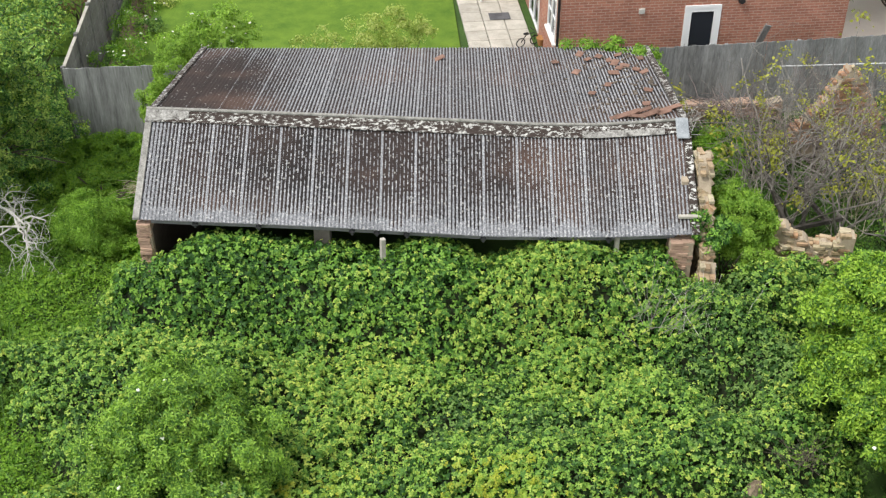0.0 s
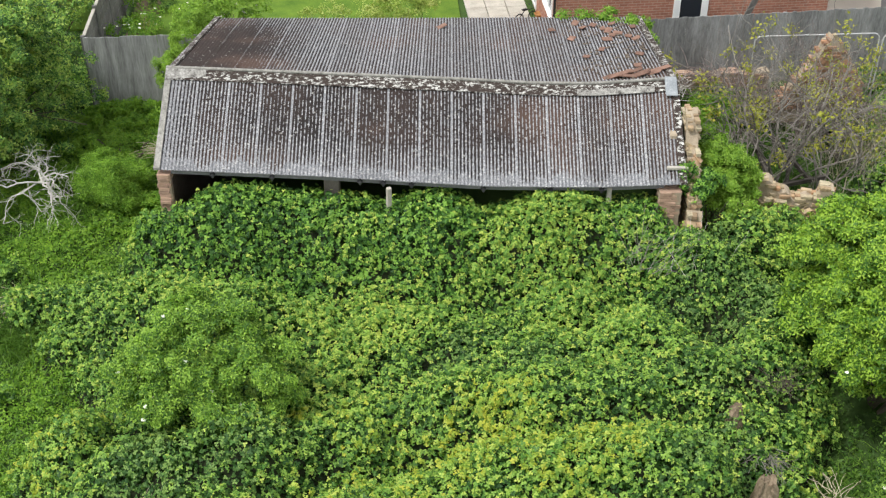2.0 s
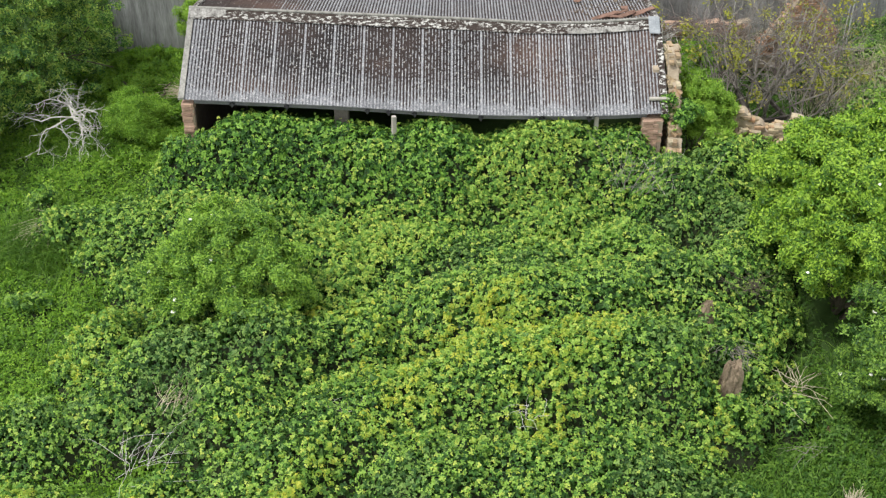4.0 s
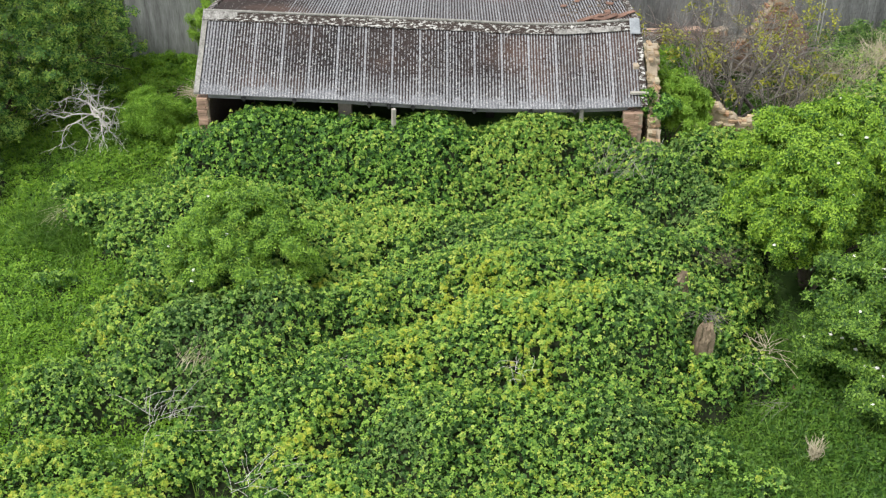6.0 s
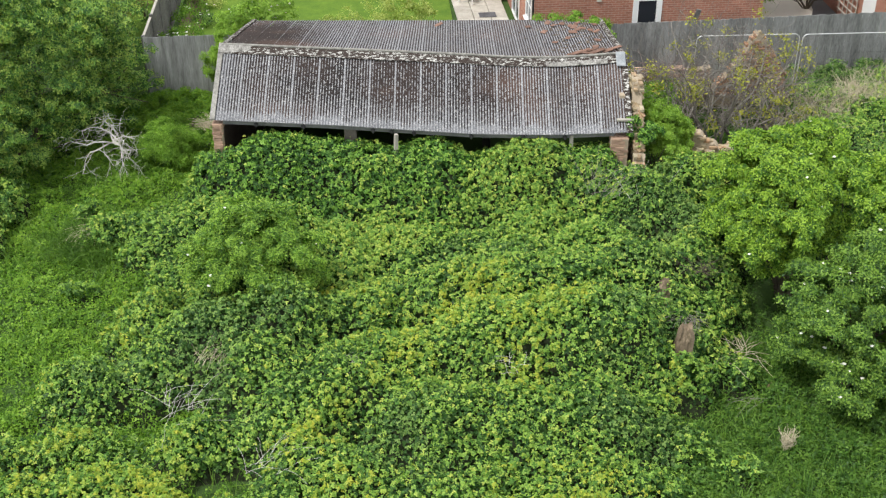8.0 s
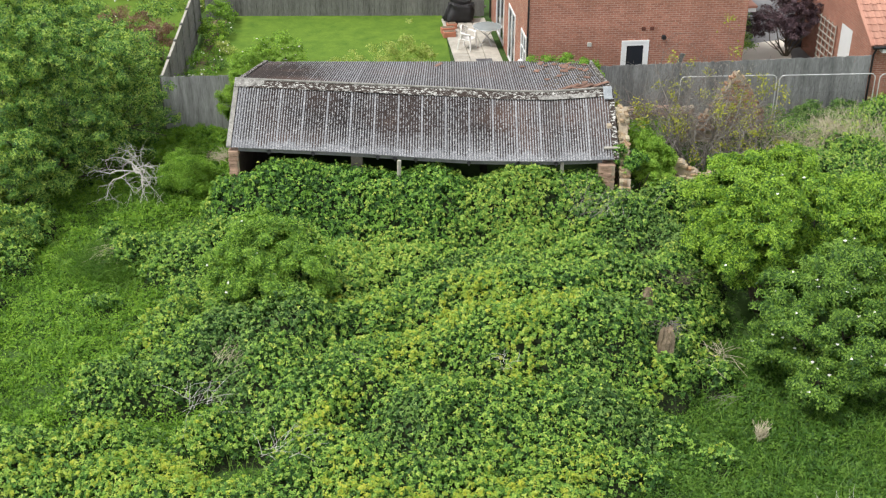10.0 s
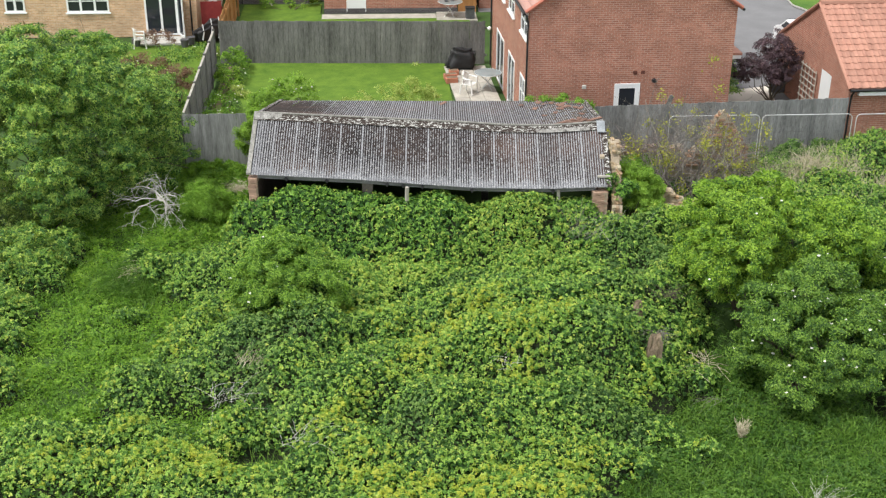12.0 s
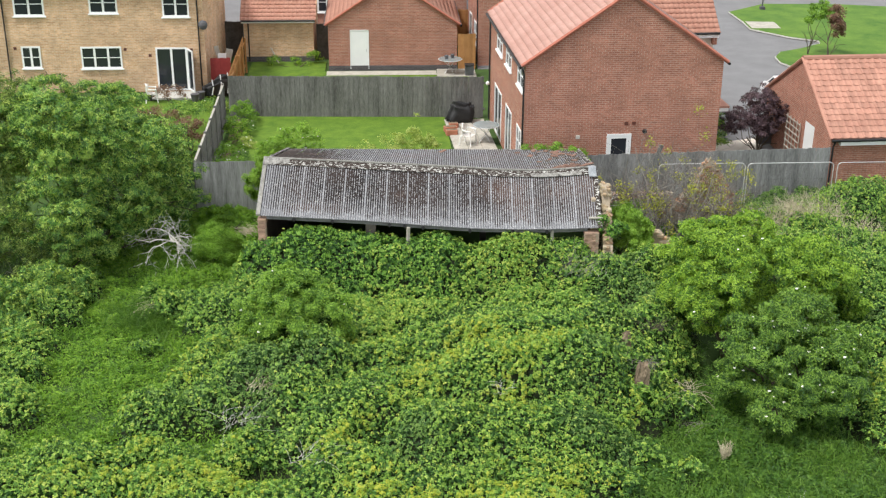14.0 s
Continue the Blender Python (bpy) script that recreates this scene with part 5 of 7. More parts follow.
def stump(at, r, top, seed, label):
    """A worn lump of crumbled masonry."""
    w = thing("masonry_stump", pose(*at, 0), label, "masonry stump")
    bm = bmesh.new()
    bmesh.ops.create_cube(bm, size=1, matrix=Matrix.Translation((0, 0, top / 2)) @ Matrix.Diagonal((2 * r, 1.5 * r, top, 1)))
    bmesh.ops.subdivide_edges(bm, edges=bm.edges[:], cuts=9, use_grid_fill=True)
    for v in bm.verts:
        c0 = v.co.copy()
        q = Vector((c0.x * 7, c0.y * 7, c0.z * 5 + seed))
        taper = 1 - 0.45 * max(0, c0.z / top - 0.6) / 0.4
        v.co.x = c0.x * taper * (1 + 0.35 * noise.noise(q)) + 0.05 * noise.noise(q * 2.3)
        v.co.y = c0.y * taper * (1 + 0.35 * noise.noise(q + Vector((3, 1, 0)))) + 0.05 * noise.noise(q * 2.1)
        v.co.z = c0.z + (0.16 * noise.noise(q * 0.6) + 0.07 * noise.noise(q * 1.9)) * (c0.z / top) ** 4
    part("core", bm, STUMP, w)


def ruins():
    w = thing("ruined_brick_wall", pose(11.75, 0.42, 0, 0, 0, -12), "low crumbling buff brick wall in the scrub", "brick wall")
    brick_wall(w, 1.75, 0.34, lambda x: 1.78 + 0.2 * math.sin(x * 3.6 + 0.8) + 0.07 * math.sin(x * 17), 0.6, 21, loss=0.2)
    w = thing("ruined_brick_wall", pose(10.9, 7.35, 0, 0, 0, 2), "low old brick wall along the fence", "brick wall")
    brick_wall(w, 3.4, 0.3, lambda x: 0.6 + 0.04 * math.sin(x * 6), 0.1, 22, 300, PIER_BRICK)
    w = thing("ruined_gable", pose(13.2, 5.4, 0, 0, 0, 2), "ruined orange brick gable wall with raking pale edge", "brick wall")
    gx = (0, 0.6, 1.0, 1.4, 1.65, 1.8, 2.1, 2.45, 2.75)
    gz = (0.6, 0.8, 1.3, 1.85, 2.42, 2.58, 2.2, 1.65, 1.15)
    brick_wall(w, 2.75, 0.36, lambda x: float(np.interp(x, gx, gz)) + 0.03 * math.sin(x * 40), 0.3, 23, 300, ORANGE_BRICK, 0.12)
    for k in range(14):
        x = 1.82 + k * 0.064
        share("brick", brick_shape(), w, pose(x, (k % 3 - 1) * 0.11, float(np.interp(x, gx, gz)) - 0.06, 0, 58 + 8 * math.sin(k * 5.0), 9 * math.sin(k * 3.0)))
    stump((10.1, -7.56), 0.19, 1.6, 31, "weathered tan masonry stump overgrown with brambles")
    stump((9.97, -6.05), 0.15, 1.72, 32, "low tan masonry stump sunk in the brambles")
    # charred rafters fallen across the ruin
    for k, (x, y, rz, tilt, ln) in enumerate(((13.0, 2.2, 100, 24, 1.5), (13.35, 2.3, 75, 30, 1.2), (12.7, 2.1, 8, 6, 1.6), (13.9, 2.5, 120, 22, 1.4), (12.1, 3.0, 160, 12, 1.4))):
        w = thing("fallen_rafter", pose(x, y, 0.45, 0, -tilt, rz), "dark rotten rafter lying in the ruin", "timber", group="fallen rafters")
        part("beam", boxes((-0.1, ln, -0.04, 0.04, -0.05, 0.05), bev=0.008), DARK_WOOD, w)


ruins()


# ---- overgrowth ----
def scatter(n, x0, x1, y0, y1):
    return RNG.uniform(x0, x1, n), RNG.uniform(y0, y1, n)


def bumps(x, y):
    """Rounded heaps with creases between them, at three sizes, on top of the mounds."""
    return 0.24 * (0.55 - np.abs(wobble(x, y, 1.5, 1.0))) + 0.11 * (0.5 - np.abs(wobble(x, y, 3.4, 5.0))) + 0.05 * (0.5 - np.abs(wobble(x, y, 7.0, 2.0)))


def bramble_surface(x, y):
    h = overgrowth(x, y)
    return ground_height(x, y) + h + bumps(x, y) * np.clip(h / 0.8, 0, 1)


def slopes(fn, x, y, e=0.06):
    gx = (fn(x + e, y) - fn(x - e, y)) / (2 * e)
    gy = (fn(x, y + e) - fn(x, y - e)) / (2 * e)
    return unit(np.stack([-gx, -gy, np.ones_like(gx)], -1))


def near(x, y, spots):
    """One at the spots (x, y, reach), falling off to nothing round them."""
    return sum(np.exp(-((x - cx) ** 2 + (y - cy) ** 2) / r ** 2) for cx, cy, r in spots)


LUSH = [(-6.2, -3.2, 1.6), (-2.4, -2.2, 1.0), (-2.0, -5.6, 1.0), (7.1, -0.9, 1.0), (7.3, -1.1, 0.7), (3.8, -2.9, 1.1), (3.7, -2.6, 0.9), (4.3, -2.4, 0.7), (6.5, -12.0, 1.6), (3.4, -12.2, 1.5), (6.6, -8.8, 0.9), (5.2, -6.3, 1.3), (-2.6, -9.8, 1.8), (0.2, -10.8, 1.0),  (2.6, -4.4, 0.8), (8.3, -1.4, 0.9), (8.4, -3.4, 1.0), (3.6, -4.9, 1.0), (7.4, -6.6, 1.2)]
GREY = [(10.2, -2.6, 1.2), (9.7, -6.6, 1.3), (5.9, -4.2, 1.0), (0.8, -6.4, 1.2), (-3.9, -9.4, 0.9), (1.0, -8.6, 1.4), (2.2, -0.9, 1.0), (5.0, -1.0, 0.9), (4.6, -10.0, 1.2), (8.6, -9.0, 1.4), (7.6, -5.4, 1.2), (2.2, -8.6, 1.2), (9.0, -9.9, 1.0)]


def brambles():
    t = thing("bramble_thicket", pose(0, 0, 0), "dense green bramble thicket burying the plot", "brambles", kind="stuff")
    # a near-black sheet below the leaves paints the shade in their gaps
    core = grid_sheet("stems", -12, 23, -14, 7, 0.2, lambda x, y: np.maximum(bramble_surface(x, y) - 0.42, ground_height(x, y) - 0.05), GAP_SHADE)
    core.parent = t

    def sown(n, least=0.3, most=0.6):
        x, y = scatter(n, -11, 22, -13.5, 7.2)
        h = overgrowth(x, y)
        in_shed = (x > 0.3) & (x < 10.45) & (y > 0.3 - 0.058 * x) | (x > -0.25) & (x <= 0.3) & (y > -0.3)
        keep = (h > RNG.uniform(least, most, n)) & ~in_shed
        x, y = x[keep], y[keep]
        nrm = slopes(bramble_surface, x, y)
        # steep faces hold more than their plan shows
        times = 1 + (RNG.uniform(0, 1, len(x)) < np.clip(1 / nrm[:, 2] - 1, 0, 1)) + (RNG.uniform(0, 1, len(x)) < np.clip(1 / nrm[:, 2] - 2, 0, 1))
        x, y, nrm = np.repeat(x, times), np.repeat(y, times), np.repeat(nrm, times, 0)
        x, y = x + RNG.normal(0, 0.03, len(x)), y + RNG.normal(0, 0.03, len(x))
        return x, y, np.stack([x, y, bramble_surface(x, y)], -1), nrm

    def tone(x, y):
        # the bumps term paints crest light: brighter leaves on heap tops, duller in creases
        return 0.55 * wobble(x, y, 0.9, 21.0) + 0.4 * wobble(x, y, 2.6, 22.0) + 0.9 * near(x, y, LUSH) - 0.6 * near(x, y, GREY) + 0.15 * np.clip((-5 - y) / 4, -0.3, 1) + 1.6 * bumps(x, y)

    # the leaves underneath, coloured dark to paint the shade of the depths
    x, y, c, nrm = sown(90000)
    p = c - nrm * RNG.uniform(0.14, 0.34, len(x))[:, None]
    leaves("inner_foliage", p, nrm + [0, -0.1, 0.3], 0.085, SHADED_BRAMBLE, t, lean=0.5, slim=0.95, leaflets=2, folded=False)
    # the leafy skin, in overlapping tiers
    x, y, c, nrm = sown(240000)
    open_ = wobble(x, y, 6.0, 11.0) > RNG.uniform(-2.1, -1.0, len(x))
    x, y, c, nrm = x[open_], y[open_], c[open_], nrm[open_]
    p = c + nrm * (0.03 * wobble(x, y, 14.0, 4.0) + 0.20 * RNG.uniform(0, 1, len(x)) ** 0.6 - 0.18)[:, None]
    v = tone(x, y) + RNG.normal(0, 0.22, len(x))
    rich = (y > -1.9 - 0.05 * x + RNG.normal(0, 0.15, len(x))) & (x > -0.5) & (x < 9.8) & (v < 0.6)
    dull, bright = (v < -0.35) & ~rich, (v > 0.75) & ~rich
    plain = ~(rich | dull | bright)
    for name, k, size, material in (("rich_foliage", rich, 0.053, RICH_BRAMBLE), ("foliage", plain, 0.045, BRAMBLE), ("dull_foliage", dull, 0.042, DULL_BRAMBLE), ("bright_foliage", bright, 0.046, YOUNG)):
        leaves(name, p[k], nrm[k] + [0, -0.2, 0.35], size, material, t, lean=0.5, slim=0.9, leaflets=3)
    # rounded sprays of young shoots standing proud, each with its own lean and size
    x, y, c, nrm = sown(38000, 0.35, 0.7)
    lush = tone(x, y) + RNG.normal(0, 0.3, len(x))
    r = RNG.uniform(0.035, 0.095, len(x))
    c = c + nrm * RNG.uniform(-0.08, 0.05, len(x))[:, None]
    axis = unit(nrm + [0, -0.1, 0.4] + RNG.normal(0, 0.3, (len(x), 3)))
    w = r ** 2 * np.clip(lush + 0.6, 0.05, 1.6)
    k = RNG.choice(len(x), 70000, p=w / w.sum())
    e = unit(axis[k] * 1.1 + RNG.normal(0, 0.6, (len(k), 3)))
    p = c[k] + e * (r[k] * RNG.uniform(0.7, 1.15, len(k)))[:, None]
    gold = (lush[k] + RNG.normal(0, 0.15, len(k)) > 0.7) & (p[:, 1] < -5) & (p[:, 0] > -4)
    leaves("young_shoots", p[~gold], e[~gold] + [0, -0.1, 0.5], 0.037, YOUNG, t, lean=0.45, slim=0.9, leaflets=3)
    leaves("golden_shoots", p[gold], e[gold] + [0, -0.1, 0.5], 0.037, GOLDEN, t, lean=0.45, slim=0.9, leaflets=3)


brambles()


def stump_sprigs():
    """Bramble sprays trailing over the old masonry."""
    n = 210
    p = np.stack([RNG.normal(10.2, 0.17, n), RNG.normal(-7.85, 0.12, n), np.abs(RNG.normal(0, 0.35, n)) * 1.0 + 0.3], -1)
    p = p[(np.abs(wobble(p[:, 0] * 3, p[:, 2] * 3, 2.0, 4.0)) > 0.35)]
    tagged(leaves("bramble_spray", p, np.broadcast_to([0.0, -0.7, 0.6], p.shape), 0.065, BRAMBLE, lean=0.5, slim=0.8, leaflets=3), "bramble sprays trailing over the masonry stump", "brambles", kind="stuff")


stump_sprigs()


def low_growth():
    """Nettles, dock and cleavers between the brambles, and rough grass."""
    n = 76000
    x, y = scatter(n, -8, 20, -14, 9.5)
    h = overgrowth(x, y)
    in_shed = ((x > -0.1) & (x < 10.9) & (y > -0.25 - 0.058 * x)) | ((y > 7.4) & (x > -3.2))
    under_trees = ((x > 12.6) & (x < 16) & (y < -2.6) & (y > -9.4) & ((x > 13.8) | (y > -5) | (y < -7.8))) | ((x < -5.5) & (y > 0.8))
    keep = (h < 0.75) & ~in_shed & (~under_trees | (RNG.uniform(0, 1, n) < 0.25)) & ((x < 0.5) | (x > 9) | (RNG.uniform(0, 1, n) < 0.5))
    x, y = x[keep], y[keep]
    z = ground_height(x, y) + 0.16 + 0.14 * wobble(x, y, 2.2, 6.0) + 0.05 * wobble(x, y, 8.0, 7.0) + RNG.uniform(-0.15, 0.06, len(x))
    z = np.maximum(z, overgrowth(x, y) * 0.5 + ground_height(x, y))
    p = np.stack([x, y, z], -1)
    far = p[:, 0] > 8
    tagged(leaves("rank_weeds", p[far], np.broadcast_to([0.0, -0.1, 1.0], p[far].shape), 0.068, WEED, lean=0.5, slim=0.6, leaflets=3, folded=False), "rank dark green weeds round the ruin and elders", "undergrowth", kind="stuff")
    p = p[~far]
    t = tagged(leaves("low_growth", p, np.broadcast_to([0.0, -0.1, 1.0], p.shape), 0.062, NETTLE, lean=0.5, slim=0.6, leaflets=3, folded=False), "low carpet of nettles and fresh green weeds", "undergrowth", kind="stuff")
    # a close mat of small leaves on the trodden way and at the plot's edge
    x, y = np.concatenate([scatter(50000, -7.5, 0.8, -9, 3), scatter(33000, 8.6, 15, -14, -6), scatter(26000, -5.8, -0.1, 2.5, 7.4)], 1)
    keep = overgrowth(x, y) < 0.55
    x, y = x[keep], y[keep]
    z = ground_height(x, y) + 0.13 + 0.13 * wobble(x, y, 2.2, 6.0) + 0.06 * wobble(x, y, 6.0, 8.0) + RNG.uniform(-0.1, 0.04, len(x))
    p = np.stack([x, y, z], -1)
    far = p[:, 0] > 5
    tagged(leaves("ground_weeds", p[far], np.broadcast_to([0.0, -0.1, 1.0], p[far].shape), 0.055, WEED, lean=0.45, slim=0.75, leaflets=2, folded=False), "close mat of dark green weeds at the plot's edge", "undergrowth", kind="stuff")
    p = p[~far]
    tagged(leaves("ground_weeds", p, np.broadcast_to([0.0, -0.1, 1.0], p.shape), 0.055, NETTLE, lean=0.45, slim=0.75, leaflets=2, folded=False), "close mat of small fresh green weeds", "undergrowth", kind="stuff")
    # grass blades
    n = 42000
    x, y = scatter(n, -13, 21, -14, 7.2)
    keep = (overgrowth(x, y) < 0.5) & ~((x > -0.1) & (x < 10.9) & (y > -0.25 - 0.058 * x)) & (wobble(x, y, 0.8, 9.0) > -0.2)
    x, y = x[keep], y[keep]
    grass_tufts("rough_grass", x, y, ground_height(x, y), 0.34, GRASS, "rough green grass among the weeds")


def grass_tufts(name, x, y, z, height, material, label, sprawl=0.45, width=0.008):
    n = len(x)
    p = np.stack([x, y, z], -1)
    lean = np.stack([RNG.normal(0, sprawl, n), RNG.normal(0, sprawl, n), np.ones(n)], -1)
    hgt = (height * RNG.uniform(0.5, 1.4, n))[:, None]
    sidew = unit(np.cross(lean, RNG.normal(0, 1, (n, 3)))) * width
    midp = p + lean * hgt * 0.55
    tip = p + lean * hgt + np.stack([lean[:, 0], lean[:, 1], -np.abs(lean[:, 0]) * 0.5], -1) * hgt * 0.35
    v = np.stack([p - sidew, p + sidew, midp + sidew * 0.8, midp - sidew * 0.8, tip], 1).reshape(-1, 3)
    i = np.arange(0, len(v), 5)[:, None]
    f = np.concatenate([i + [0, 1, 2], i + [0, 2, 3], i + [3, 2, 4]], 0)
    return tagged(new(name, array_mesh(name, v, f, material)), label, "grass", kind="stuff")


low_growth()


def limb(bm, p, d, length, r, depth, rnd, tips, spread=0.7, droop=0.0, kids=3, wander=0.12):
    """A branch that bends, tapers and forks."""
    pts = [p]
    d = d.normalized()
    for k in range(4):
        d = (d + Vector((rnd.gauss(0, wander), rnd.gauss(0, wander), rnd.gauss(0, wander * 0.85) - droop))).normalized()
        pts.append(pts[-1] + d * length / 4)
    tube(bm, pts, r, r * 0.6, 5 if r > 0.02 else 4)
    tips.append(pts[-1])
    if depth:
        for k in range(kids):
            q = pts[2 + k % 3]
            e = (d + Vector((rnd.gauss(0, spread), rnd.gauss(0, spread), rnd.gauss(0, spread * 0.7)))).normalized()
            limb(bm, q, e, length * rnd.uniform(0.55, 0.8), r * 0.55, depth - 1, rnd, tips, spread, droop, kids, wander)


def crown_points(lumps, count, shell=0.35, jag=0.2, seed=0.0, bunch=0.32, flat_=0.7, per=26):
    """Places and outward normals of leaves in flattened bunches, on the outside of a crown made of lumps (x, y, z, radius, squash)."""
    ps, ns = [], []
    area = sum(l[3] ** 2 for l in lumps)
    for k, (cx, cy, cz, r, sq) in enumerate(lumps):
        n = int(count * r * r / area)
        m = int(per * r * r) + 10
        d = unit(RNG.normal(0, 1, (m, 3)))
        d[:, 2] = np.where(d[:, 2] < -0.4, -d[:, 2], d[:, 2])
        rad = r * (1 + jag * RNG.normal(0, 0.45, m)) * (1 - shell * RNG.uniform(0, 1, m) ** 2)
        centre = np.array([cx, cy, cz]) + d * rad[:, None] * [1, 1, sq]
        keep = np.ones(m, bool)
        for j, (ax, ay, azz, ar, asq) in enumerate(lumps):
            if j != k:
                keep &= (((centre - [ax, ay, azz]) / [1, 1, asq]) ** 2).sum(1) > (ar * 0.72) ** 2
        size = RNG.uniform(0.7, 1.3, m) * bunch * min(1.0, 0.45 + r * 0.45)
        if not keep.any() or not n:
            continue
        pick = RNG.choice(np.flatnonzero(keep), n)
        e = unit(RNG.normal(0, 1, (n, 3)) + d[pick] * 0.7 + [0, 0, 0.55])
        p = centre[pick] + e * (size[pick] * RNG.uniform(0.3, 1.05, n))[:, None] * [1.15, 1.15, flat_]
        ok = p[:, 2] > 0.08
        ps.append(p[ok])
        ns.append((e * 0.8 + d[pick] * 0.35)[ok])
    return np.concatenate(ps), np.concatenate(ns)


def heaped(lumps, per=7.0, low=0.38, high=0.7, seed=1):
    """Breaks big lumps of a crown up into many small ones over a shrunken middle."""
    rnd = random.Random(seed)
    out = []
    for x, y, z, r, sq in lumps:
        out.append((x, y, z, r * 0.66, sq))
        for k in range(int(per * r * r) + 3):
            d = Vector((rnd.gauss(0, 1), rnd.gauss(0, 1), rnd.gauss(0.15, 1))).normalized()
            if d.z < -0.75:
                continue
            q = rnd.uniform(low, high) * min(1.0, 0.5 + 0.4 * r)
            out.append((x + d.x * (r - q * 0.5), y + d.y * (r - q * 0.5), max(0.25, z + d.z * sq * (r - q * 0.5)), q, rnd.uniform(0.65, 0.95)))
    return out


def bush(name, lumps, count, size, material, label, category="bush", seed=1, slim=0.55, leaflets=1, shell=0.35, jag=0.2, flowers=0, twigs=0, trunk=(0, 0), twig_mat=None, lean=0.6, heaps=0.0, heap_size=1.0, bunch=0.32, flat_=0.7, per=26):
    """A tree or bush: forked stems from the foot, a crown of many leaves, and where they show, flower heads."""
    cx, cy = trunk
    t = thing(name, pose(cx, cy, 0), label, category)
    rnd = random.Random(seed)
    bm, tips = bmesh.new(), []
    for k, (lx, ly, lz, r, sq) in enumerate(lumps):
        foot = Vector((rnd.gauss(0, 0.15 if r > 1 else 0.012), rnd.gauss(0, 0.15 if r > 1 else 0.012), -0.05))
        goal = Vector((lx - cx, ly - cy, lz))
        dist = (goal - foot).length
        limb(bm, foot, goal - foot, dist * (0.52 if r > 1 else 0.55), 0.05 * min(1, r) + 0.01, 2 if r > 1 else 1, rnd, tips, 0.45)
    part("trunk", bm, BARK, t)
    p, nn = crown_points(heaped(lumps, heaps, 0.38 * heap_size, 0.7 * heap_size, seed) if heaps else lumps, count, shell, jag, seed, bunch, flat_, per)
    leaves("crown", p - [cx, cy, 0], nn + [0, -0.1, 0.5], size, material, t, lean=lean, slim=slim, leaflets=leaflets, folded=False)
    if flowers:
        top = p[(nn[:, 2] > -0.1)]
        q = top[RNG.integers(0, len(top), flowers)] + [0, -0.08, 0.05]
        for k in range(flowers):
            bm = bmesh.new()
            rr = rnd.uniform(0.025, 0.045)
            bmesh.ops.create_icosphere(bm, subdivisions=1, radius=rr, matrix=Matrix.Translation(q[k] - [cx, cy, 0]) @ Matrix.Diagonal((1, 1, 0.45, 1)))
            for v in bm.verts:
                v.co += Vector((rnd.gauss(0, 0.008), rnd.gauss(0, 0.008), rnd.gauss(0, 0.006)))
            part("flower_head", bm, PETAL, t)
    if twigs:
        for k in range(twigs):
            bm, tt = bmesh.new(), []
            j = rnd.randrange(len(p))
            o = Vector(p[j] - nn[j] * 0.3 - [cx, cy, 0])
            limb(bm, o, Vector(nn[j]) + Vector((rnd.gauss(0, 0.5), -0.3, 0.2)), rnd.uniform(0.3, 0.7), 0.010, 1, rnd, tt, 0.6, 0, 2)
            part("bare_twig", bm, twig_mat or DEAD_WOOD, t)
    return t


# the two elders on the open side
bush("elder_tree", [(13.15, -4.2, 2.3, 1.6, 1.0), (12.45, -4.6, 2.2, 0.9, 0.95), (12.7, -5.4, 2.3, 0.95, 0.9), (14.3, -4.2, 2.2, 1.3, 0.95), (13.3, -3.3, 2.85, 1.05, 0.95), (15.3, -4.3, 2.0, 1.15, 0.95), (12.45, -3.5, 2.55, 0.85, 0.95), (16.0, -3.4, 1.6, 1.1, 0.9)], 88000, 0.070, ELDER, "broad fresh green elder bush beside the brambles", "tree", 3, 0.42, 3, flowers=34, trunk=(13.1, -4.4), heaps=4.0, heap_size=1.1, shell=0.2, jag=0.14, bunch=0.3, flat_=0.6)
bush("elder_tree", [(13.8, -7.4, 1.5, 1.35, 0.95), (12.95, -7.6, 1.5, 1.0, 0.95), (14.7, -7.5, 1.3, 1.1, 0.95), (13.8, -6.8, 2.0, 0.95, 0.95), (13.4, -8.2, 1.0, 0.9, 0.9), (14.2, -8.2, 0.95, 0.85, 0.9), (12.75, -7.2, 2.0, 0.65, 0.9)], 68000, 0.068, DEEP_ELDER, "round green elder bush with white flower heads", "tree", 4, 0.42, 3, flowers=120, trunk=(13.6, -7.6), heaps=4.0, heap_size=1.1, shell=0.2, jag=0.14, bunch=0.3, flat_=0.6)
bush("sapling_bush", [(1.25, -4.8, 1.9, 0.95, 1.0), (0.6, -5.0, 1.7, 0.75, 1.0), (1.95, -5.1, 1.7, 0.75, 1.0), (1.25, -5.5, 1.6, 0.75, 0.95), (1.4, -4.2, 1.95, 0.7, 1.0)], 44000, 0.058, FEATHERY, "feathery light green sapling rising from brambles", "bush", 5, 0.36, 3, flowers=30, trunk=(1.2, -4.6), lean=0.7, bunch=0.24, flat_=0.8, per=75, jag=0.35, shell=0.3)
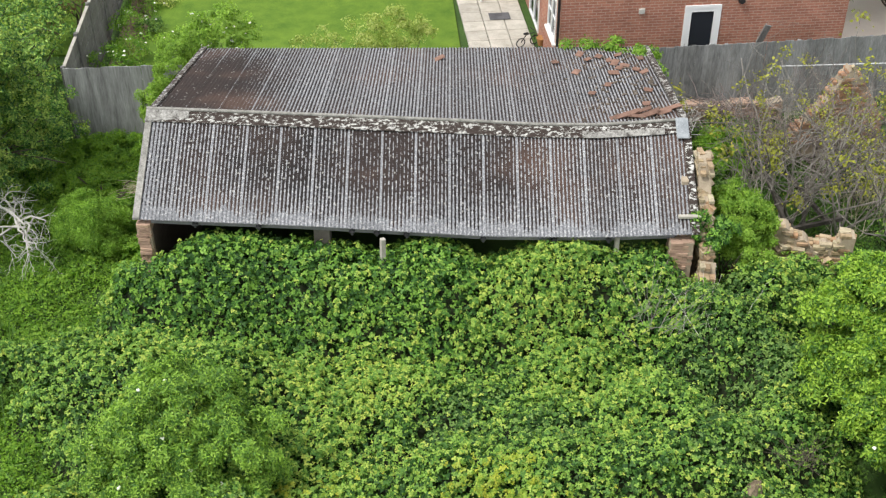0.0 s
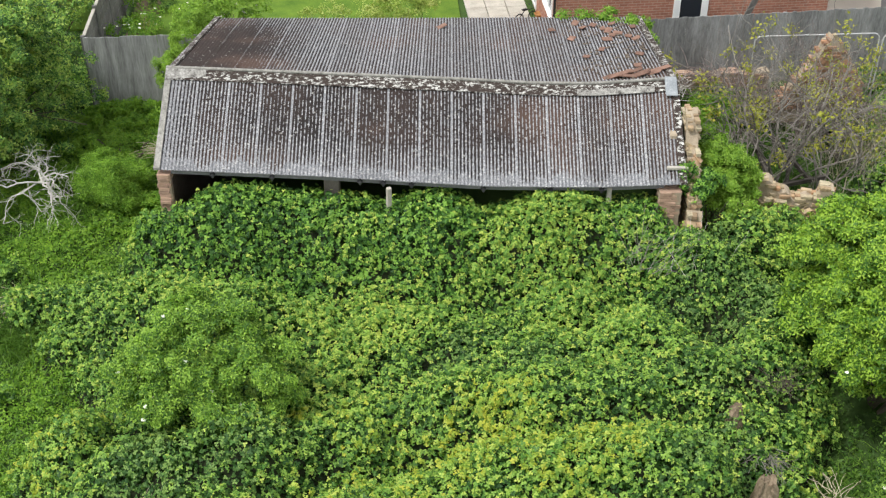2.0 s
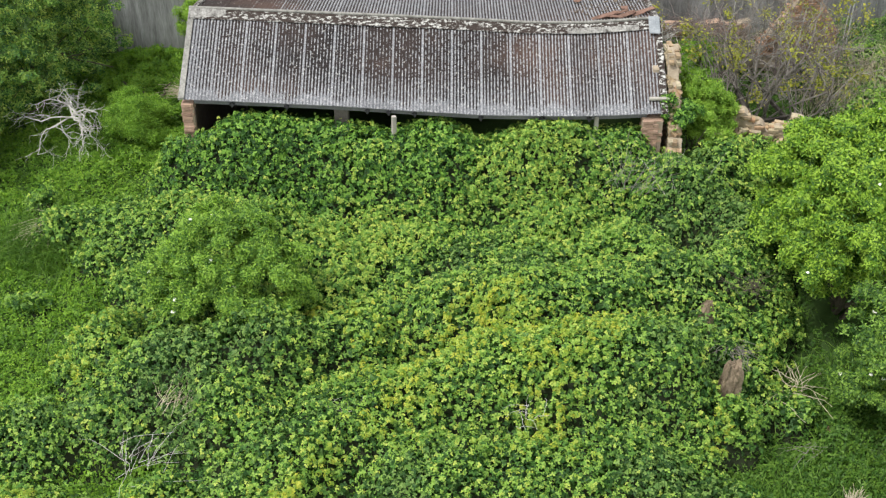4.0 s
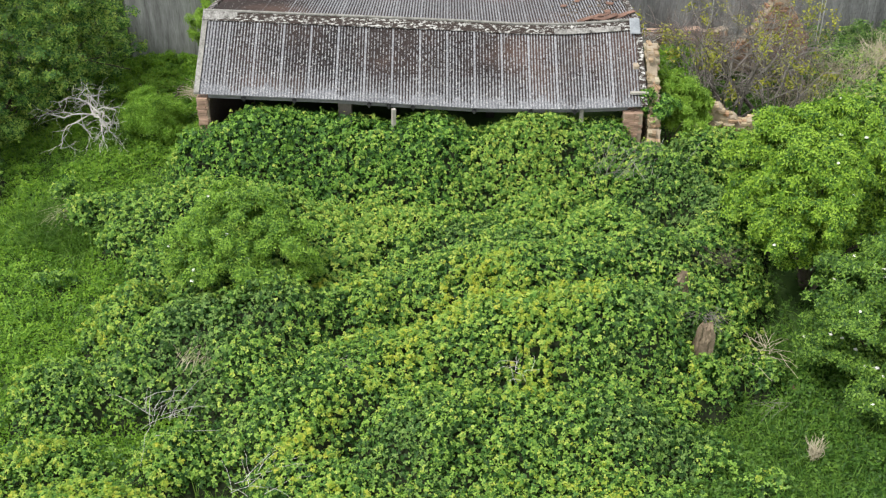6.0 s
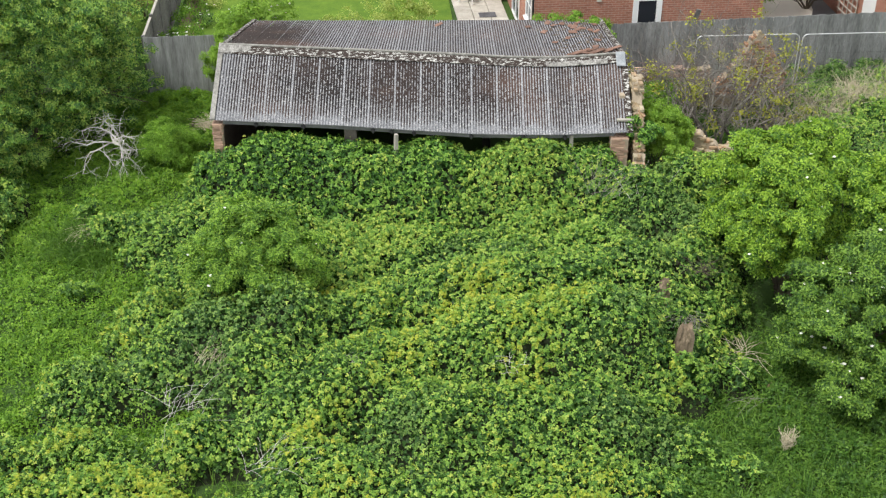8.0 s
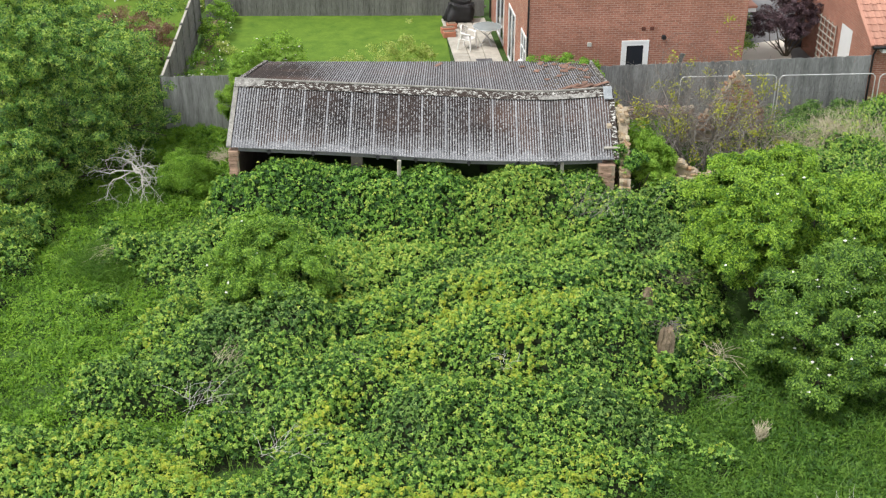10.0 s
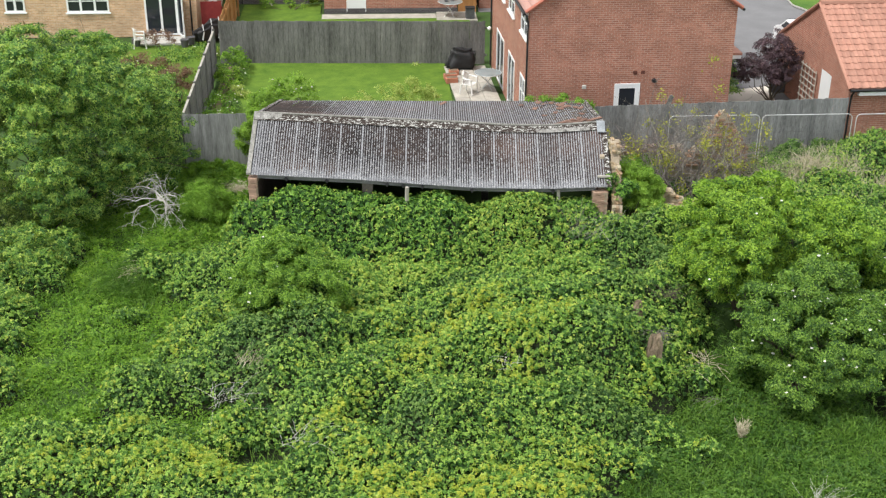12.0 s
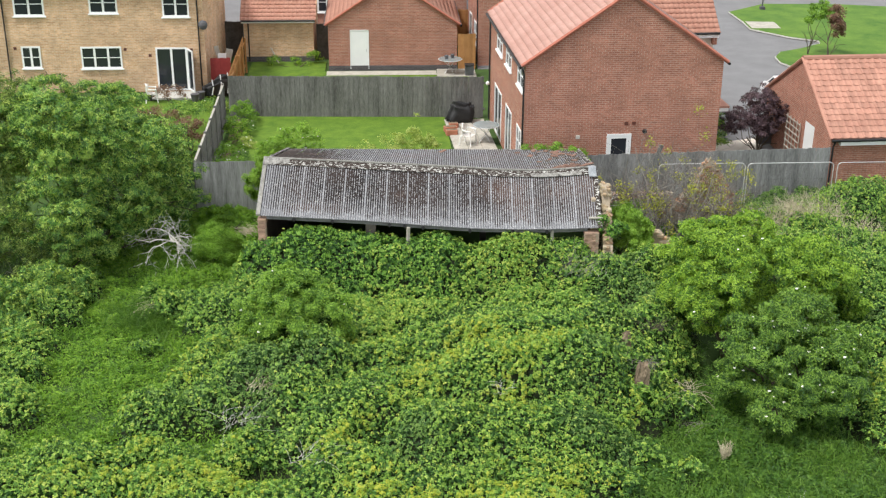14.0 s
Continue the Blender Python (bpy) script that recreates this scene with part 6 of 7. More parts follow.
# the tall hedge trees beside the garden
bush("hedge_tree", [(-6.2, 3.6, 3.8, 2.0, 1.0), (-7.6, 4.2, 3.9, 1.9, 1.0), (-5.2, 3.7, 2.5, 1.4, 1.0), (-4.6, 4.7, 3.2, 1.3, 1.0), (-5.4, 5.4, 3.9, 1.35, 1.0), (-6.6, 1.9, 2.2, 1.6, 0.95), (-4.6, 3.6, 1.2, 0.95, 1.0), (-5.3, 2.7, 1.1, 1.0, 1.0), (-3.9, 5.5, 2.1, 1.1, 1.0), (-3.9, 4.5, 0.9, 0.8, 1.0), (-3.3, 6.0, 1.0, 0.75, 1.0), (-6.0, 1.5, 0.8, 0.9, 0.9)], 78000, 0.068, HAWTHORN, "tall dense green hedge tree beside the garden fence", "tree", 6, 0.55, 3, trunk=(-6.3, 3.4), shell=0.3, jag=0.2, heaps=3.0, heap_size=1.2, bunch=0.33, flat_=0.6, per=20, twigs=50, twig_mat=BARK)
bush("hedge_tree", [(-9.4, 2.6, 3.2, 2.0, 1.0), (-10.6, 3.8, 3.7, 2.2, 1.0), (-8.3, 1.4, 2.2, 1.5, 0.95), (-10.4, 0.4, 2.1, 1.8, 0.95), (-8.8, 4.4, 3.8, 1.9, 1.0), (-7.6, 0.7, 1.1, 1.1, 0.9)], 42000, 0.064, CATKIN, "tall hedge tree with paler catkin-hung twigs", "tree", 7, 0.35, 3, trunk=(-9.6, 2.4), shell=0.4, jag=0.3, heaps=3.0, heap_size=1.1, bunch=0.3, flat_=1.1, per=20, twigs=110, twig_mat=TWIG)
bush("scrub_bush", [(-8.2, -1.2, 0.6, 1.1, 0.8), (-6.6, -0.8, 0.6, 1.0, 0.8), (-9.8, -2.0, 0.7, 1.3, 0.8), (-7.6, -2.6, 0.4, 0.8, 0.8), (-5.6, -0.4, 0.35, 0.7, 0.8), (-6.4, -2.9, 0.3, 0.6, 0.8)], 20000, 0.075, HAWTHORN, "low rounded scrub at the foot of the hedge", "bush", 8, 0.6, 2, trunk=(-8.0, -1.0), heaps=6.0)
bush("small_bush", [(-1.75, 3.0, 0.65, 0.5, 1.0), (-1.35, 2.9, 0.5, 0.4, 1.0), (-2.05, 2.9, 0.45, 0.35, 1.0), (-1.6, 2.7, 0.4, 0.4, 1.0)], 26000, 0.042, SOFT_GREEN, "small rounded feathery green bush beside the shed", "bush", 9, 0.2, 3, trunk=(-1.6, 3.0), bunch=0.3, shell=0.25, jag=0.3, per=120, flat_=1.2, lean=0.9)
bush("nettle_bed", [(-2.4, 6.4, 0.1, 0.7, 0.6), (-1.7, 6.5, 0.1, 0.7, 0.6), (-2.5, 5.2, 0.05, 0.7, 0.5), (-1.9, 5.3, 0.05, 0.7, 0.5), (-0.9, 5.6, 0.1, 0.7, 0.5), (-0.7, 4.2, 0.05, 0.7, 0.5), (-1.6, 4.4, 0.05, 0.6, 0.5), (-0.8, 3.4, 0.05, 0.7, 0.5), (-0.6, 5.0, 0.1, 0.6, 0.5), (-0.5, 1.6, 0.1, 0.6, 0.6), (-0.6, 2.5, 0.1, 0.6, 0.5)], 34000, 0.055, NETTLE, "bed of green nettles at the foot of the fence", "nettles", 28, 0.5, 2, trunk=(-2.0, 6.0), per=90, bunch=0.2, jag=0.1)
for k, (wx, wy, wr) in enumerate(((11.7, 6.3, 0.5), (12.9, 6.6, 0.45), (15.8, 6.9, 0.55), (16.9, 7.1, 0.5), (18.2, 7.2, 0.6), (19.4, 7.3, 0.6), (14.9, 6.4, 0.5), (11.8, 3.3, 0.95), (15.6, 4.9, 0.6), (17.3, 6.2, 0.6), (18.8, 6.0, 0.7), (20.2, 6.8, 0.7))):
    bush("weed_clump", [(wx, wy, 0.25, wr * 0.85, 0.8), (wx + 0.45, wy - 0.15, 0.15, wr * 0.7, 0.8), (wx - 0.45, wy - 0.1, 0.15, wr * 0.7, 0.8)], 2600, 0.06, DULL_BRAMBLE, "rank green weeds growing by the ruin and fence", "weeds", 60 + k, 0.5, 2, trunk=(wx, wy))
bush("young_ash", [(11.2, 0.3, 1.9, 0.6, 1.0), (11.6, 0.5, 1.8, 0.5, 0.9), (10.95, 0.5, 2.2, 0.4, 1.0), (11.25, -0.2, 1.6, 0.45, 1.0)], 13000, 0.055, PALE_GREEN, "fresh bright green ash sapling by the ruined wall", "bush", 10, 0.4, 3, trunk=(11.2, 0.1), shell=0.5, jag=0.45, bunch=0.22, per=90, lean=0.8)
bush("nettle_bed", [(12.2, 5.3, 0.55, 0.6, 0.7), (12.8, 5.6, 0.5, 0.55, 0.7), (11.7, 4.9, 0.5, 0.5, 0.7), (12.3, 4.6, 0.3, 0.5, 0.7)], 9000, 0.055, NETTLE, "bright green nettles behind the broken wall", "nettles", 29, 0.5, 2, trunk=(12.3, 5.2), per=80, bunch=0.22)
bush("garden_shrub", [(-0.35, 6.7, 1.7, 0.5, 1.3), (-0.1, 6.8, 2.35, 0.42, 1.2), (-0.65, 6.8, 1.3, 0.42, 1.0), (-0.4, 6.9, 0.9, 0.5, 1.2)], 15000, 0.048, PALE_GREEN, "leafy bright shrub between fence and shed", "bush", 11, 0.4, 2, trunk=(-0.35, 6.7), shell=0.55, jag=0.45, per=110, bunch=0.22, flat_=1.2)
bush("flowering_shrub", [(0.85, 8.2, 2.7, 0.24, 2.4), (1.3, 8.3, 2.3, 0.22, 2.2), (0.4, 8.2, 2.4, 0.24, 2.0), (0.0, 8.2, 2.2, 0.26, 1.8), (-0.5, 8.2, 2.0, 0.3, 1.6), (0.6, 8.1, 1.8, 0.45, 1.2), (-0.1, 8.2, 1.6, 0.45, 1.2), (1.15, 8.2, 1.7, 0.35, 1.3)], 6500, 0.07, PALE_GREEN, "loose green shrub with white flower spikes", "bush", 13, 0.4, 2, flowers=44, trunk=(0.8, 8.2), shell=0.65, jag=0.55)
bush("pale_shrub", [(4.8, 8.5, 2.4, 0.26, 2.6), (4.4, 8.5, 2.1, 0.28, 2.0), (5.2, 8.5, 2.2, 0.3, 2.0), (5.6, 8.6, 2.0, 0.28, 1.7), (4.0, 8.5, 1.9, 0.28, 1.7), (4.8, 8.4, 1.7, 0.6, 1.1), (3.2, 8.4, 1.9, 0.25, 1.3), (2.5, 8.4, 1.9, 0.18, 1.2)], 9000, 0.06, CREAM_SPRAY, "wispy pale flowering shrub behind the shed", "bush", 12, 0.35, 1, trunk=(4.8, 8.3), shell=0.7, jag=0.5)


def dead_bush(name, at, label, seed, size, stems, depth, mat, up=0.35, droop=0.05, r=0.035, spread=0.6, wander=0.12):
    t = thing(name, pose(*at), label, "dead bush")
    rnd = random.Random(seed)
    tips = []
    for k in range(stems):
        bm = bmesh.new()
        a = k * 2 * math.pi / stems + rnd.uniform(-0.4, 0.4)
        limb(bm, Vector((rnd.gauss(0, 0.08), rnd.gauss(0, 0.08), 0)), Vector((math.cos(a), math.sin(a), up + rnd.uniform(-0.2, 0.3))), size * rnd.uniform(0.7, 1.1), r, depth, rnd, tips, spread, droop, 3, wander)
        part("branch", bm, mat, t)
    return tips


dead_bush("dead_bush", (-3.05, 2.45, 1.0), "bleached bare dead bush in the undergrowth", 44, 0.86, 9, 3, DEAD_WOOD, 0.22, 0.06, 0.024, 0.75, 0.28)
tips = []
for at, sd, size, stems in (((12.5, 2.5, 0.3), 15, 1.25, 5), ((13.2, 2.6, 0.3), 16, 2.3, 7), ((14.1, 2.3, 0.3), 17, 1.45, 6), ((13.6, 3.3, 0.3), 22, 2.1, 6)):
    tips += [t + Vector(at) for t in dead_bush("bare_shrub", at, "tangled grey leafless shrub before the ruin", sd, size, stems, 3, TWIG, 1.8, -0.03, 0.026, 0.7, 0.22)]
for at, sd, size, stems in (((13.0, 4.6, 0.2), 18, 1.4, 8), ((14.3, 4.5, 0.3), 23, 1.5, 9), ((14.9, 3.6, 0.2), 20, 1.15, 8), ((14.7, 5.0, 0.3), 26, 1.5, 10), ((15.2, 4.6, 0.3), 24, 1.3, 9), ((15.5, 5.2, 0.2), 21, 1.1, 7), ((12.6, 5.6, 0.2), 25, 1.1, 8)):
    tips += [t + Vector(at) for t in dead_bush("bare_shrub", at, "dense mauve-grey leafless scrub behind the ruin", sd, size, stems, 3, MAUVE_TWIG, 1.6, -0.02, 0.014, 0.7, 0.2)]


def twig_leaves():
    q = np.array([tuple(t) for t in tips])
    q = q[q[:, 2] > 1.0]
    q = q[RNG.integers(0, len(q), 95)]
    p = np.repeat(q, 36, 0) + RNG.normal(0, 0.09, (95 * 36, 3))
    tagged(leaves("sparse_leaves", p, np.broadcast_to([0, -0.2, 1.0], p.shape), 0.07, YELLOWISH, lean=0.8), "sparse yellow-green leaves on the bare shrub", "leaves", kind="stuff")


twig_leaves()


# ---- dead stalks, straw and rubble in the plot ----
def stalks(at, count, length, label, seed, mat, heading=0.0, fan=0.5, up=0.35, r=0.004):
    """A loose bundle of dead canes."""
    t = thing("dead_canes", pose(*at), label, "dead stalks", kind="stuff")
    rnd = random.Random(seed)
    bm = bmesh.new()
    for k in range(count):
        a = heading + rnd.gauss(0, fan)
        o = Vector((rnd.gauss(0, 0.22 * min(1, length)), rnd.gauss(0, 0.22 * min(1, length)), rnd.uniform(-0.05, 0.05)))
        d = Vector((math.cos(a), math.sin(a), up + rnd.gauss(0, 0.15)))
        ln = length * rnd.uniform(0.5, 1.2)
        pts = [o + d * ln * f + Vector((0, 0, -0.35 * ln * f * f)) + Vector((rnd.gauss(0, 0.02), rnd.gauss(0, 0.02), 0)) for f in (0, 0.25, 0.5, 0.75, 1)]
        tube(bm, pts, r, r * 0.5, 4)
    part("canes", bm, mat, t)


stalks((0.62, -7.6, 1.15), 34, 0.8, "bundle of pale dead bramble canes", 1, STRAW, 0.9, 0.5)
stalks((0.0, -8.6, 0.75), 22, 1.0, "long dead canes lying over the brambles", 2, DEAD_WOOD, 0.9, 0.7)
stalks((9.2, -2.2, 1.75), 26, 0.95, "bare grey canes arching over the brambles", 3, TWIG, 0.9, 0.9, 1.0, 0.0045)
stalks((10.0, -2.4, 1.7), 9, 1.2, "bare grey canes arching over the brambles", 4, DEAD_WOOD, 0.8, 0.6, 0.6, 0.0035)
stalks((3.5, -8.1, 1.35), 18, 0.4, "dead canes in a gap of the brambles", 5, DEAD_WOOD, 2.0, 0.9)
stalks((11.4, -7.1, 0.5), 26, 0.75, "dry dead branches under the elders", 6, STRAW, 0.2, 1.3, 0.25, 0.007)
stalks((11.5, -8.4, 0.3), 8, 0.6, "dry dead branches under the elders", 7, TWIG, 4.0, 0.8, 0.2, 0.004)
stalks((-2.9, -1.0, 0.4), 45, 0.8, "flattened pale dry grass", 8, STRAW, 3.5, 0.7, 0.1, 0.005)
stalks((-0.7, 4.4, 0.45), 60, 0.75, "dry grass stalks beside the shed wall", 9, STRAW, 2.4, 0.5, 0.3, 0.006)
stalks((11.75, -9.6, 0.1), 90, 0.16, "clump of bleached dry grass", 10, STRAW, 4.6, 4.0, 2.6, 0.007)
stalks((11.5, 6.2, 0.8), 80, 1.1, "heap of grey cut brushwood by the ruin", 12, DEAD_WOOD, 1.4, 0.7, 0.25, 0.009)
stalks((13.4, 5.0, 1.0), 70, 0.9, "heap of grey cut brushwood by the ruin", 13, MAUVE_TWIG, 2.0, 1.4, 0.5, 0.008)
stalks((12.6, 6.5, 0.9), 70, 1.0, "heap of grey cut brushwood by the ruin", 14, MAUVE_TWIG, 2.6, 1.2, 0.4, 0.009)
stalks((12.6, -12.2, 0.15), 22, 0.6, "thin dead stalks standing in the grass", 17, DEAD_WOOD, 0.8, 0.8, 0.9, 0.0035)
stalks((10.9, -5.4, 1.5), 40, 0.5, "dry brown twigs in the thin brambles", 19, BARK, 1.5, 1.8, 0.5, 0.005)
stalks((10.3, -6.8, 1.25), 40, 0.45, "dry twigs over the masonry stump", 18, TWIG, 5.0, 1.2, 0.3, 0.005)
stalks((6.5, -8.6, 1.6), 10, 0.5, "few dead canes among the leaves", 15, DEAD_WOOD, 3.0, 1.5, 0.4)
stalks((1.9, -10.6, 0.95), 16, 0.9, "few dead canes among the leaves", 16, DEAD_WOOD, 1.0, 0.8, 0.4)


def straw_field():
    """Bleached tall grass along the site fence."""
    n = 6500
    x, y = RNG.normal(17.2, 2.0, n), RNG.normal(5.0, 1.5, n)
    k = y < 7.5
    x, y = x[k], y[k]
    k = wobble(x, y, 1.6, 12.0) > -0.1
    x, y = x[k], y[k]
    grass_tufts("dry_grass", x, y, ground_height(x, y) + overgrowth(x, y) * 0.7, 0.55, STRAW, "tall bleached dry grass by the site fence", 0.4, 0.007)
    n = 2500
    x, y = RNG.normal(-3.0, 0.7, n), RNG.normal(-1.5, 0.5, n)
    grass_tufts("dry_grass", x, y, ground_height(x, y) + 0.1, 0.4, GRASS, "long green grass on the open ground", 0.6, 0.007)
    n = 9000
    x, y = scatter(n, 8.8, 17, -14, -8.8)
    k = overgrowth(x, y) < 0.4
    grass_tufts("rough_grass", x[k], y[k], ground_height(x[k], y[k]), 0.26, GRASS, "fresh rough grass at the edge of the plot", 0.5, 0.009)


straw_field()


def rubble():
    rnd = random.Random(3)
    me = brick_shape()
    for cx, cy, z, n, s in ((11.5, -7.7, 0.02, 2, 0.25), (12.2, 0.2, 1.45, 10, 0.35), (13.2, 0.2, 1.3, 8, 0.35)):
        for k in range(n):
            ob = new("loose_brick", me)
            x, y = cx + rnd.gauss(0, s), cy + rnd.gauss(0, s * 0.6)
            ob.matrix_basis = pose(x, y, z + rnd.uniform(0, 0.1), rnd.uniform(-15, 15), rnd.uniform(-15, 15), rnd.uniform(0, 180))
            tagged(ob, "loose weathered brick in a rubble heap", "brick", group="loose bricks")


rubble()


# ---- the gardens ----
def plastic_chair(m):
    c = thing("garden_chair", m, "white moulded plastic garden armchair", "chair")
    part("seat", boxes((-0.24, 0.24, -0.24, 0.22, 0.40, 0.43), bev=0.012), WHITE_PLASTIC, c)
    for k in range(7):
        a = radians(-52 + k * 104 / 6)
        bm = bmesh.new()
        box(bm, math.sin(a) * 0.27 - 0.036, math.sin(a) * 0.27 + 0.036, 0.24 * math.cos(a) - 0.012, 0.24 * math.cos(a) + 0.012, 0.42, 0.90 - 0.14 * abs(math.sin(a)), bev=0.006)
        part("back_slat", bm, WHITE_PLASTIC, c)
    part("top_rail", tube(bmesh.new(), [(math.sin(radians(a)) * 0.27, 0.24 * math.cos(radians(a)), 0.90 - 0.14 * abs(math.sin(radians(a)))) for a in range(-60, 61, 15)], 0.025, 0.025, 6), WHITE_PLASTIC, c)
    for s in (-1, 1):
        part("armrest", tube(bmesh.new(), [(s * 0.25, 0.15, 0.68), (s * 0.29, 0.0, 0.66), (s * 0.28, -0.24, 0.64)], 0.038, 0.038, 6), WHITE_PLASTIC, c)
        for y in (-0.24, 0.24):
            part("leg", tube(bmesh.new(), [(s * 0.24, y * 0.9, 0.64 if y < 0 else 0.42), (s * 0.28, y * 1.15, 0.0)], 0.036, 0.028, 6), WHITE_PLASTIC, c)
    return c


plastic_chair(pose(7.35, 15.0, 0.07, 0, 0, 60))


def round_table(m, r, label):
    t = thing("garden_table", m, label, "table")
    bm = bmesh.new()
    bmesh.ops.create_cone(bm, cap_ends=True, segments=28, radius1=r, radius2=r, depth=0.012, matrix=Matrix.Translation((0, 0, 0.72)))
    part("tabletop", bm, TABLE_GLASS, t)
    part("rim", tube(bmesh.new(), [(r * math.cos(a), r * math.sin(a), 0.715) for a in np.linspace(0, 2 * math.pi, 25)], 0.016, 0.016, 5), GALV, t)
    for k in range(4):
        a = k * math.pi / 2 + 0.5
        part("leg", tube(bmesh.new(), [(0.75 * r * math.cos(a), 0.75 * r * math.sin(a), 0.71), (-0.6 * r * math.cos(a), -0.6 * r * math.sin(a), 0.0)], 0.014, 0.014, 5), GALV, t)
    return t


TABLE_GLASS = mottled("frosted_glass", (0.20, 0.235, 0.235), (0.28, 0.315, 0.315), 3.0, 30.0, 0.15, 0.02, spec=0.6)
round_table(pose(8.15, 15.45, 0.07), 0.55, "round glass garden table with crossed legs")
round_table(pose(7.3, 27.0, 0.05), 0.6, "round glass garden table with metal rim")


def table_pots():
    for x, y in ((7.1, 26.95), (7.42, 27.15)):
        p = thing("flower_pot", pose(x, y, 0.78), "small dark pot standing on the garden table", "pot", group="table pots")
        bm = bmesh.new()
        bmesh.ops.create_cone(bm, cap_ends=True, segments=12, radius1=0.08, radius2=0.11, depth=0.2, matrix=Matrix.Translation((0, 0, 0.1)))
        part("pot_body", bm, GREY_COVER, p)
    s = thing("leaning_stick", pose(-1.57, 29.35, 0), "pale stick leaning on the outbuilding wall", "stick")
    part("shaft", tube(bmesh.new(), [(0, 0, 0), (-0.22, 0.3, 0.35), (-0.45, 0.6, 0.72)], 0.035, 0.03, 6), PALE_WOOD, s)


table_pots()
flat("patio", [(6.6, 26.3), (8.6, 26.3), (8.6, 27.85), (6.65, 27.85)], 0.042, SLAB, "pale paved corner under the garden table", "patio")


def covered_grill():
    c = thing("covered_barbecue", pose(7.3, 18.4, 0.02, 0, 0, 3), "barbecue under a crumpled black cover", "barbecue")
    bm = bmesh.new()
    bmesh.ops.create_cube(bm, size=1, matrix=Matrix.Translation((0, 0, 0.5)) @ Matrix.Diagonal((1.15, 0.7, 1.0, 1)))
    bmesh.ops.bevel(bm, geom=bm.edges[:], offset=0.14, segments=2, affect="EDGES")
    bmesh.ops.subdivide_edges(bm, edges=bm.edges[:], cuts=5, use_grid_fill=True)
    for v in bm.verts:
        c0 = v.co.copy()
        a = math.atan2(c0.y, c0.x)
        fold = 0.07 * math.sin(a * 9 + 2 * c0.z) * max(0, 0.95 - c0.z) + 0.22 * noise.noise(c0 * 2.3) + 0.08 * noise.noise(c0 * 6.0)
        v.co.x = c0.x * (1 + fold - 0.25 * (c0.z - 0.5)) + 0.06 * (c0.z - 0.5)
        v.co.y = c0.y * (1 + fold - 0.3 * (c0.z - 0.5))
        v.co.z = max(0.02, c0.z * (0.92 + 0.22 * noise.noise(Vector((c0.x * 2.4, c0.y * 2.4, 1.0)))))
    part("cover", bm, BLACK_PLASTIC, c, smooth=True)
    part("leg", boxes((-0.5, -0.44, -0.25, 0.25, 0, 0.1)), RUST_STEEL, c)


covered_grill()


def planters():
    for x, y, w in ((6.72, 17.0, 0.55), (6.75, 16.5, 0.5), (6.9, 17.5, 0.4)):
        p = thing("planter", pose(x, y, 0.03, 0, 0, 8), "terracotta trough planter beside the lawn", "planter", group="planters")
        part("trough", boxes((-w / 2, w / 2, -0.14, 0.14, 0, 0.24), bev=0.02), CLAY_POT, p)
        part("soil", boxes((-w / 2 + 0.03, w / 2 - 0.03, -0.11, 0.11, 0.235, 0.246)), BED, p)


planters()


def patio_toys():
    b = thing("toy_bike", pose(8.5, 11.7, 0.08, 0, 0, 25), "small black toy bike on the patio", "toy bike")
    for x in (-0.22, 0.22):
        ring = [(x + 0.13 * math.cos(a), 0, 0.14 + 0.13 * math.sin(a)) for a in np.linspace(0, 2 * math.pi, 15)]
        part("wheel", tube(bmesh.new(), ring, 0.018, 0.018, 5), BLACK_PLASTIC, b)
    part("frame", tube(bmesh.new(), [(-0.22, 0, 0.14), (-0.05, 0, 0.34), (0.2, 0, 0.36), (0.22, 0, 0.14)], 0.014, 0.014, 5), BLACK_PLASTIC, b)
    part("handlebar", tube(bmesh.new(), [(0.16, -0.16, 0.46), (0.2, 0, 0.42), (0.16, 0.16, 0.46)], 0.012, 0.012, 5), BLACK_PLASTIC, b)
    part("saddle", boxes((-0.14, 0.02, -0.04, 0.04, 0.36, 0.40), bev=0.012), BLACK_PLASTIC, b)
    p = thing("flower_pot", pose(8.88, 11.75, 0.08), "small orange flower pot on the patio", "pot")
    bm = bmesh.new()
    bmesh.ops.create_cone(bm, cap_ends=True, segments=14, radius1=0.09, radius2=0.13, depth=0.22, matrix=Matrix.Translation((0, 0, 0.11)))
    part("pot_body", bm, NEW_WOOD, p)
    part("rim", tube(bmesh.new(), [(0.13 * math.cos(a), 0.13 * math.sin(a), 0.21) for a in np.linspace(0, 2 * math.pi, 15)], 0.015, 0.015, 5), NEW_WOOD, p)
    p = thing("leaning_plank", pose(13.6, 9.15, 0, 12, 14, 0), "grey weathered plank leaning on the house", "plank")
    part("board", boxes((-0.08, 0.08, -0.02, 0.02, 0.0, 2.1), bev=0.006), OLD_WOOD, p)
    g = thing("drain_cover", pose(7.9, 13.6, 0.075, 0, 0, 3), "grey square drain cover in the patio", "drain cover")
    part("lid", boxes((-0.3, 0.3, -0.22, 0.22, 0, 0.012), bev=0.004), GREY_COVER, g)


patio_toys()

